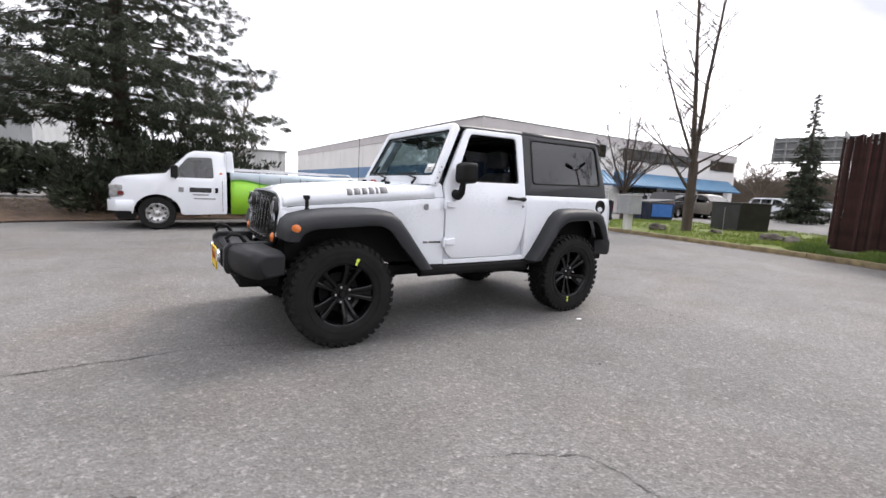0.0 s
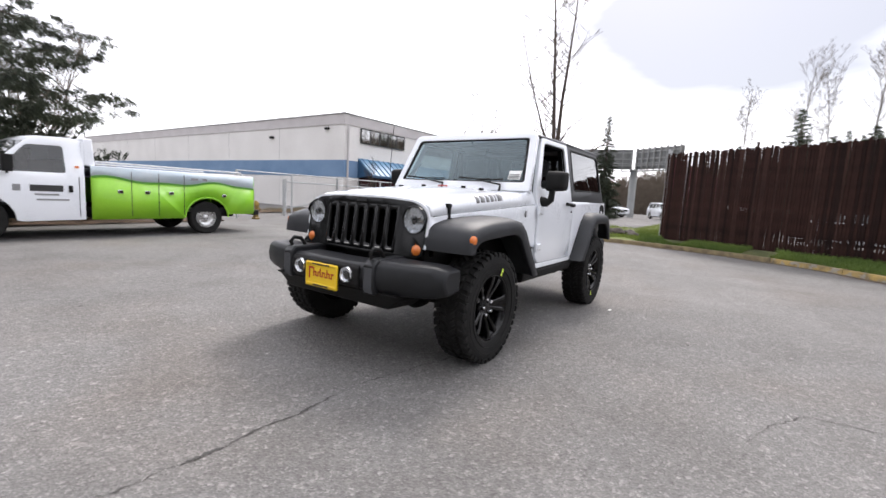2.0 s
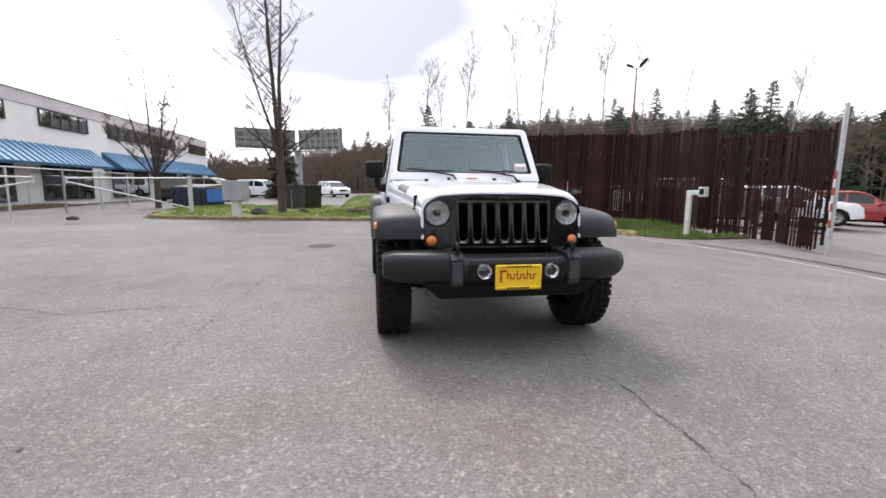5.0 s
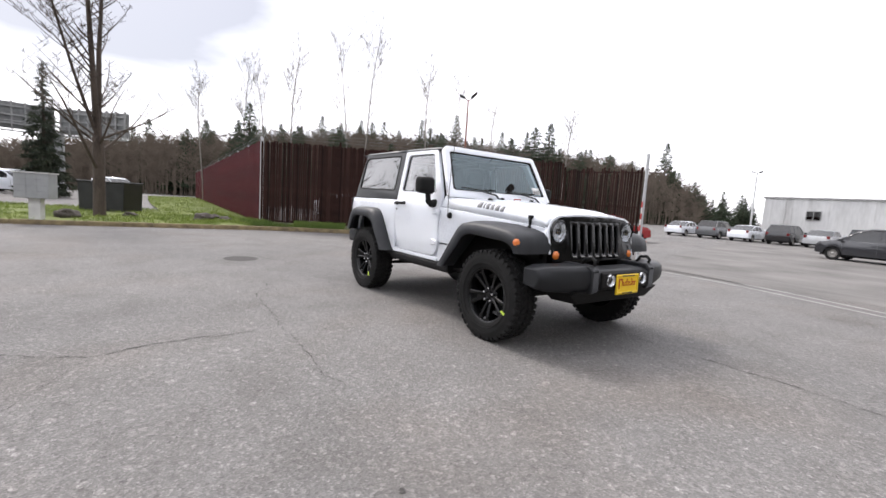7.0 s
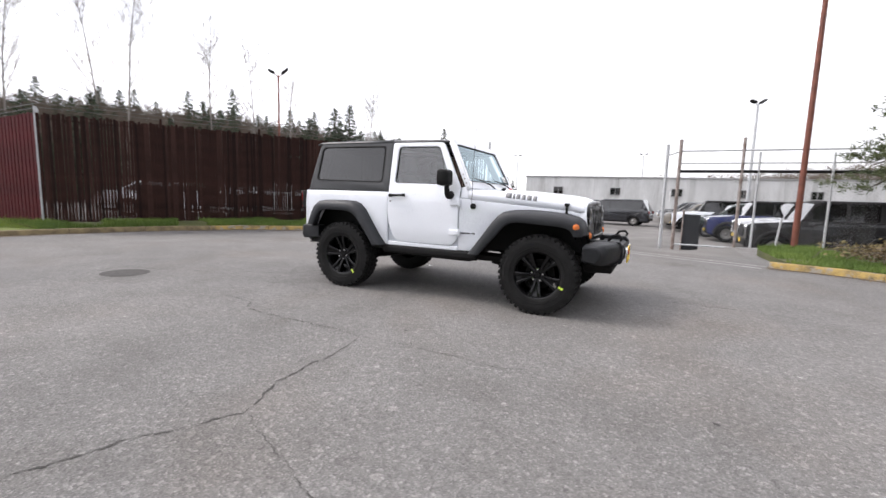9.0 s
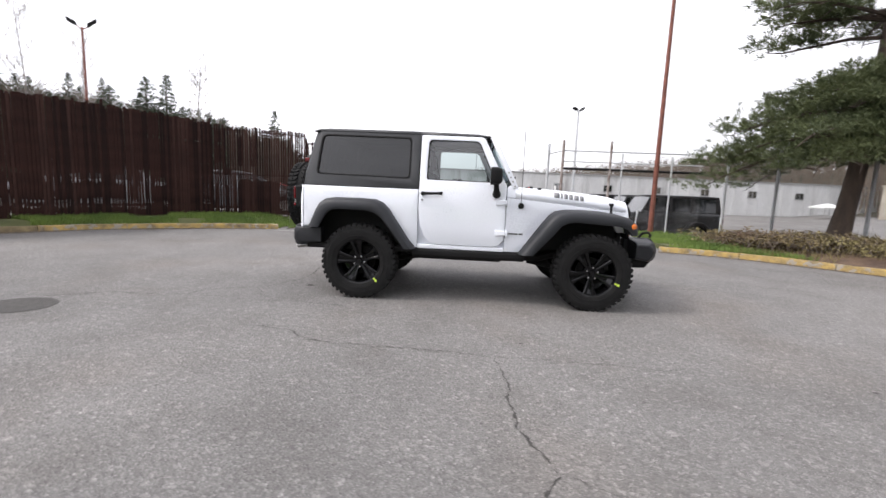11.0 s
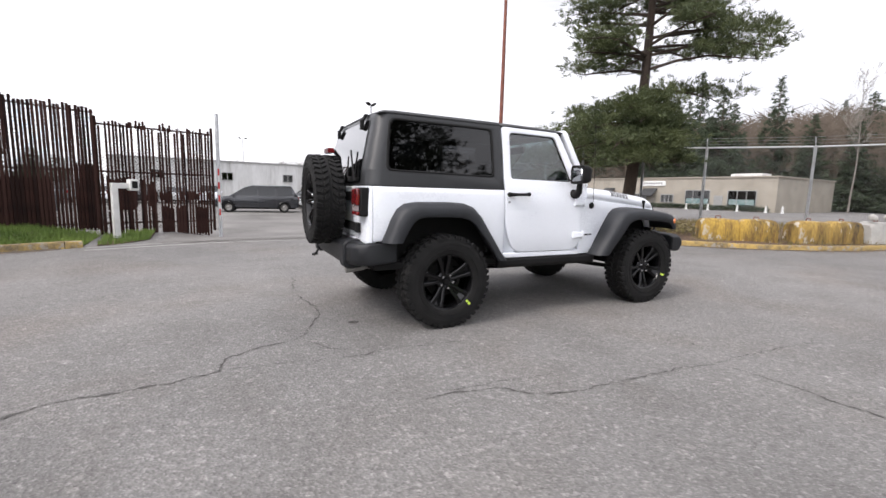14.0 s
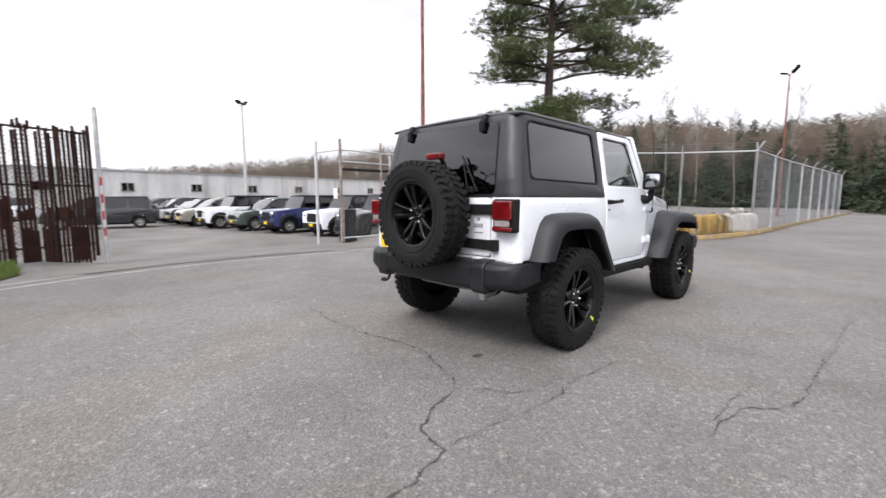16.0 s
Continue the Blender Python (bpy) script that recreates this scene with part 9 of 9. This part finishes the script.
def build_east_building():
    house = thing("shop_building", "low tan building with dark windows and a sign", "building")
    m = Matrix.Translation((43.0, 18.3, 0)) @ Matrix.Rotation(radians(95), 4, "Z")
    part("wall", moved(box((0, -13.7, 0), (24, 0, 3.3)), m), TAN_WALL, house, "tan block wall")
    part("roof_edge", moved(box((-0.12, -13.82, 3.3), (24.12, 0.12, 3.42)), m), TAN_TRIM, house, "tan roof trim")
    part("roof_unit", moved(box((3, -6, 3.42), (6, -4, 3.9)), m), OFF_WHITE, house, "white roof unit")
    for x0, x1, z0, z1, n in ((1.6, 4.2, 0.42, 2.05, 3), (5.9, 8.5, 0.55, 2.05, 3), (9.8, 11.3, 0.62, 1.55, 3), (13.1, 14.7, 0.65, 1.55, 3), (16.0, 17.3, 0.65, 1.55, 3), (19.0, 20.0, 0.65, 1.55, 2), (21.0, 22.4, 0.65, 1.55, 3)):
        p, q = m @ Vector((x0, 0, 0)), m @ Vector((x1, 0, 0))
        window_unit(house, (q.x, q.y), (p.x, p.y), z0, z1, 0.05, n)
    # Teal boards put the reflection of parked cars into the lower panes' colour.
    for x0, x1 in ((1.75, 4.05), (6.05, 8.35)):
        part("window_board", moved(box((x0, 0.062, 0.62), (x1, 0.066, 1.15)), m), TEAL, house, "teal board coloured as a reflection in the window")
    for x0, x1 in ((11.8, 13.5), (17.5, 19.0)):
        part("awning", moved(loft([[(x, 0.0, 2.2), (x, 1.1, 1.35), (x, 1.08, 1.25), (x, 0.0, 2.1)] for x in (x0, x1)]), m), BIN_BLACK, house, "dark fabric awning")
    part("door", moved(box((4.65, 0.0, 0.0), (5.5, 0.06, 1.5)), m), FRAME_GREY, house, "grey door")
    hv, hf, r = [], [], random.Random(17)
    for k in range(1500):
        p = m @ Vector((r.uniform(0.2, 17.0), 0.75 + r.gauss(0, 0.18), r.uniform(0.02, 0.42)))
        spray(hv, hf, p, Vector((-0.3, 0, 0.5)), 0.28, 5, r, 0.10)
    tagged(new("hedge", mesh_of("hedge", hv, hf, FAR_NEEDLES)), "low clipped hedge along the shop wall", "hedge", kind="stuff")
    for x in (-1.2, 0.1, 2.5, 5.2, 7.4, 12.4):
        p = m @ Vector((x, 1.6, 0))
        post = thing("traffic_bollard", "small white bollard before the shop", "bollard", group="bollards before the shop", matrix=pose(p.x, p.y, 0))
        part("cone", lathe([(0.0, 0.0), (0.16, 0.0), (0.16, 0.05), (0.11, 0.08), (0.06, 0.62), (0.0, 0.64)], 12, "z"), OFF_WHITE, post)
    canopy = thing("market_canopy", "white pitched canopy standing in the far lot", "canopy", matrix=pose(39.0, 46.3, 0))
    for x in (-1.0, 1.0):
        for y in (-1.0, 1.0):
            part("leg", tube([(x, y, 0), (x, y, 0.95)], 0.03, 6), FRAME_GREY, canopy)
    part("roof", loft([[(-1.2, -1.2, 0.85), (1.2, -1.2, 0.85), (1.2, 1.2, 0.85), (-1.2, 1.2, 0.85)], [(-1.2, -1.2, 0.98), (1.2, -1.2, 0.98), (1.2, 1.2, 0.98), (-1.2, 1.2, 0.98)], [(-0.12, -0.12, 1.42), (0.12, -0.12, 1.42), (0.12, 0.12, 1.42), (-0.12, 0.12, 1.42)]]), OFF_WHITE, canopy, "white canvas roof")
    sign = part("sign_board", moved(box((10.85, 0.0, 2.48), (13.85, 0.12, 3.02)), m), PAPER, house, "white sign board")
    for k in range(8):
        part("letter_bar", moved(box((11.2 + k * 0.30, 0.121, 2.64), (11.41 + k * 0.30, 0.135, 2.88)), m), FRAME_GREY, sign)


def build_storage_shed():
    shed = thing("storage_building", "long low whitewashed warehouse behind the car lot", "building")
    a, b = Vector((-12.3, 46.3, 0)), Vector((62.0, 56.0, 0))
    L, turn = (b - a).length, math.atan2(b.y - a.y, b.x - a.x)
    m = Matrix.Translation(a) @ Matrix.Rotation(turn, 4, "Z")
    part("wall", moved(box((0, 0, -0.6), (L, 14, 3.65)), m), SHED_WHITE, shed, "weathered white cladding")
    part("roof_edge", moved(box((-0.1, -0.12, 3.65), (L + 0.1, 14.1, 3.8)), m), FRAME_GREY, shed)
    for k in range(24):
        x = 1.5 + k * 3.1
        part("pilaster", moved(box((x, -0.05, -0.6), (x + 0.16, -0.002, 3.63)), m), SHED_WHITE, shed)
    for k in range(11):
        x = 3.2 + k * 6.2
        p, q = m @ Vector((x, 0, 0)), m @ Vector((x + 1.1, 0, 0))
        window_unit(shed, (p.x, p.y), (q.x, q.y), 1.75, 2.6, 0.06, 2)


def boulder(x, y, s, seed, flat=0.6):
    r = random.Random(seed)
    bm = bmesh.new()
    bmesh.ops.create_icosphere(bm, subdivisions=3, radius=s)
    for v in bm.verts:
        n = v.co.normalized()
        v.co *= 1 + 0.45 * noise.noise(n * 1.6 + Vector((seed, 0, 0))) + 0.12 * noise.noise(n * 5)
        v.co.z = max(-s * 0.25, v.co.z * flat)
    ob = part("boulder", bm, STONE, smooth=50, matrix=pose(x, y, 0.12 + s * 0.2, 0, 0, r.uniform(0, 360)))
    tagged(ob, "rough grey-brown boulder lying on the grass island", "rock", group="boulders on the island")


def build_island_things():
    cab = thing("utility_cabinet", "pale grey utility cabinet on a square post", "cabinet", matrix=pose(-11.2, -5.35, 0.1, 0, 0, 70))
    part("post", box((-0.13, -0.10, -0.1), (0.13, 0.10, 0.72)), OFF_WHITE, cab, bevel=0.01)
    body = part("body", box((-0.36, -0.22, 0.55), (0.36, 0.22, 1.18)), surf("pale_grey_enamel", (0.27, 0.28, 0.28), (0.36, 0.37, 0.37), 3, 0.5, 0.1, 60), cab, bevel=0.015)
    for z in (0.72, 0.87, 1.02):
        part("door_line", box((-0.34, -0.226, z), (0.34, -0.221, z + 0.008)), FRAME_GREY, body)
    for x in (-0.1, 0.12):
        part("door_line", box((x, -0.226, 0.57), (x + 0.008, -0.221, 1.16)), FRAME_GREY, body)
    part("lid", box((-0.385, -0.245, 1.18), (0.385, 0.245, 1.21)), OFF_WHITE, cab)
    skip = thing("dumpster", "navy blue steel dumpster with a sloping lid", "dumpster", matrix=pose(-18.3, -9.0, 0.0, 0, 0, 62))
    part("body", loft([[(-1.0 * g, -0.65, z), (1.0 * g, -0.65, z), (1.0 * g, 0.65 * t, z), (-1.0 * g, 0.65 * t, z)] for g, t, z in ((0.94, 0.9, 0.12), (1.0, 1.0, 0.9), (1.0, 1.0, 1.0))]), NAVY, skip, bevel=0.02)
    part("lid", loft([[(-1.02, -0.68, z0), (1.02, -0.68, z0), (1.02, 0.68, z1), (-1.02, 0.68, z1)] for z0, z1 in ((1.02, 1.15), (1.06, 1.20))]), BIN_BLACK, skip)
    part("side_panel", box((1.005, -0.5, 0.35), (1.03, 0.5, 0.95)), BLUE_PAINT, skip, "bright blue end panel")
    for k in range(5):
        part("rib", box((-0.9 + k * 0.42, -0.69, 0.15), (-0.84 + k * 0.42, -0.65, 0.95)), NAVY, skip)
    bin_ = thing("dumpster", "black steel dumpster standing on the grass island", "dumpster", matrix=pose(-16.0, -3.95, 0.05, 0, 0, 62))
    part("body", loft([[(-0.75 * g, -0.6, z), (0.75 * g, -0.6, z), (0.75 * g, 0.6, z), (-0.75 * g, 0.6, z)] for g, z in ((0.95, 0.0), (1.0, 1.05), (1.02, 1.1))]), BIN_BLACK, bin_, bevel=0.02)
    part("lid", box((-0.78, -0.63, 1.1), (0.78, 0.63, 1.16)), BIN_BLACK, bin_, bevel=0.02)
    part("seam", box((-0.012, -0.612, 0.05), (0.012, -0.598, 0.96)), FRAME_GREY, bin_)
    for k, (x, y, s) in enumerate(((-12.2, -4.85, 0.30), (-12.2, -1.45, 0.32), (-12.6, -1.10, 0.24), (-11.9, -0.85, 0.22), (-13.2, -3.4, 0.2), (-9.6, -9.4, 0.15))):
        boulder(x, y, s, 5 + k)
    board = thing("billboard", "large grey billboard seen from behind, two panels meeting on one post", "billboard", matrix=pose(-47.6, -8.5, 0))
    for end in ((1.5, -6.3), (3.1, 5.0)):
        L, turn = math.hypot(*end), math.atan2(end[1], end[0])
        m = Matrix.Rotation(turn, 4, "Z")
        back = 1 if end[1] < 0 else -1
        face = part("panel", box((0.25, -0.12, 5.15), (L, 0.12, 7.3), m=m), BOARD_GREY, board, "grey board panel")
        for j in range(8):
            x = lerp(0.4, L - 0.15, j / 7)
            part("rib", box((x - 0.05, min(0.13, back * 0.13, back * 0.34), 4.95), (x + 0.05, max(-0.13, back * 0.13, back * 0.34), 7.42), m=m), FRAME_GREY, face)
        for z in (5.5, 6.2, 6.9):
            part("stringer", box((0.25, back * 0.24 - 0.05, z), (L, back * 0.24 + 0.05, z + 0.12), m=m), FRAME_GREY, face)
        part("catwalk", box((0.0, back * 0.55 - 0.35, 4.90), (L, back * 0.55 + 0.35, 4.98), m=m), BOARD_GREY, face, "narrow catwalk")
        part("handrail", tube([m @ Vector((0.0, back * 0.88, 5.7)), m @ Vector((L, back * 0.88, 5.7))], 0.035, 6), FRAME_GREY, face)
    part("post", tube([(0, 0, 0), (0, 0, 5.2)], 0.38, 14), SIGN_GREY, board, "thick grey post")
    # pipe swing gates across the side entrance
    for a, b in (((-12.9, -7.4), (-10.44, -9.95)), ((-7.1, -13.4), (-9.95, -10.5))):
        gate = thing("pipe_gate", "grey steel pipe gate across the side entrance", "gate")
        part("hinge_post", tube([(*a, 0), (*a, 1.5)], 0.075, 10), GALVANISED, gate, "thick hinge post")
        for z0, z1 in ((1.40, 1.33), (0.30, 1.22)):
            part("bar", tube([(a[0], a[1], z0), (b[0], b[1], z1)], 0.027, 8), GALVANISED, gate, "long steel bar")
        part("end_post", tube([(b[0], b[1], 1.16), (b[0], b[1], 1.38)], 0.035, 8), GALVANISED, gate)
    r = random.Random(63)
    leaf_v, leaf_f = [], []
    ridge = [Vector(p) for p in ((5.9, 5.6, 0), (6.6, 4.9, 0), (7.4, 4.4, 0), (8.1, 3.9, 0), (8.6, 3.4, 0))]
    twigs = bmesh.new()
    for k in range(520):
        u = r.uniform(0, 3.999)
        i = int(u)
        c = ridge[i].lerp(ridge[i + 1], u - i) + Vector((r.gauss(0, 0.38), r.gauss(0, 0.38), 0.22))
        high = 0.36 * math.exp(-((u - 1.9) / 2.2) ** 2)
        a, w = r.uniform(0, 6.28), r.uniform(0.18, 0.42)
        d = Vector((math.cos(a), math.sin(a), 0)) * w
        crest = Vector((0, 0, high * r.uniform(0.45, 1.1)))
        pts = [c - d, c - d * 0.4 + crest * 0.9, c + d * 0.3 + crest, c + d + crest * r.uniform(0.2, 0.8)]
        tube(pts, 0.005, 3, twigs)
        for j in range(7):
            q = pts[1].lerp(pts[3], r.random()) + Vector((r.gauss(0, 0.05), r.gauss(0, 0.05), r.gauss(0, 0.04)))
            spray(leaf_v, leaf_f, q, Vector((r.gauss(0, 1), r.gauss(0, 1), 0.4)), 0.085, 3, r, 0.16)
    heap = thing("bramble_patch", "low tangled brown and green brambles behind the kerb", "brambles")
    part("stem", twigs, BROWN_TWIGS, heap)["kind"] = "stuff"
    child("foliage", mesh_of("foliage", leaf_v, leaf_f, BRAMBLE_LEAF), heap, "small dull leaves")["kind"] = "stuff"
    hydrant = thing("fire_hydrant", "small yellow fire hydrant on the verge", "hydrant", matrix=pose(-4.9, -11.9, 0.0))
    part("barrel", lathe([(0.0, 0.0), (0.13, 0.0), (0.13, 0.06), (0.09, 0.08), (0.09, 0.46), (0.12, 0.48), (0.11, 0.56), (0.05, 0.64), (0.0, 0.66)], 16, "z"), YELLOW_BLOCK, hydrant)
    part("nozzle", tube([(-0.17, 0, 0.36), (0.17, 0, 0.36)], 0.045, 8), YELLOW_BLOCK, hydrant)
    hedge_v, hedge_f, r = [], [], random.Random(8)
    for k in range(2600):
        p = Vector((r.uniform(6.0, 20.0), -24.0 + r.gauss(0, 0.5), r.uniform(0.2, 2.4)))
        spray(hedge_v, hedge_f, p, Vector((0, 0.5, 0.5)), 0.5, 4, r, 0.12)
    tagged(new("hedge", mesh_of("hedge", hedge_v, hedge_f, DARK_NEEDLES)), "dark clipped hedge beyond the conifers", "hedge", kind="stuff")
    for k, (x, y) in enumerate(((11.4, 0.75), (11.8, 0.62), (12.2, 0.72))):
        bm = bmesh.new()
        bmesh.ops.create_icosphere(bm, subdivisions=2, radius=(0.10, 0.07, 0.085)[k])
        for v in bm.verts:
            v.co *= 1 + 0.5 * noise.noise(v.co * 6 + Vector((k * 3, 0, 0)))
            v.co.z = max(-0.06, v.co.z)
        tagged(part("rubble", bm, CONCRETE, matrix=pose(x, y, 0.78)), "lump of pale rubble on the concrete block", "rubble")


build_office()
build_east_building()
build_storage_shed()
build_island_things()
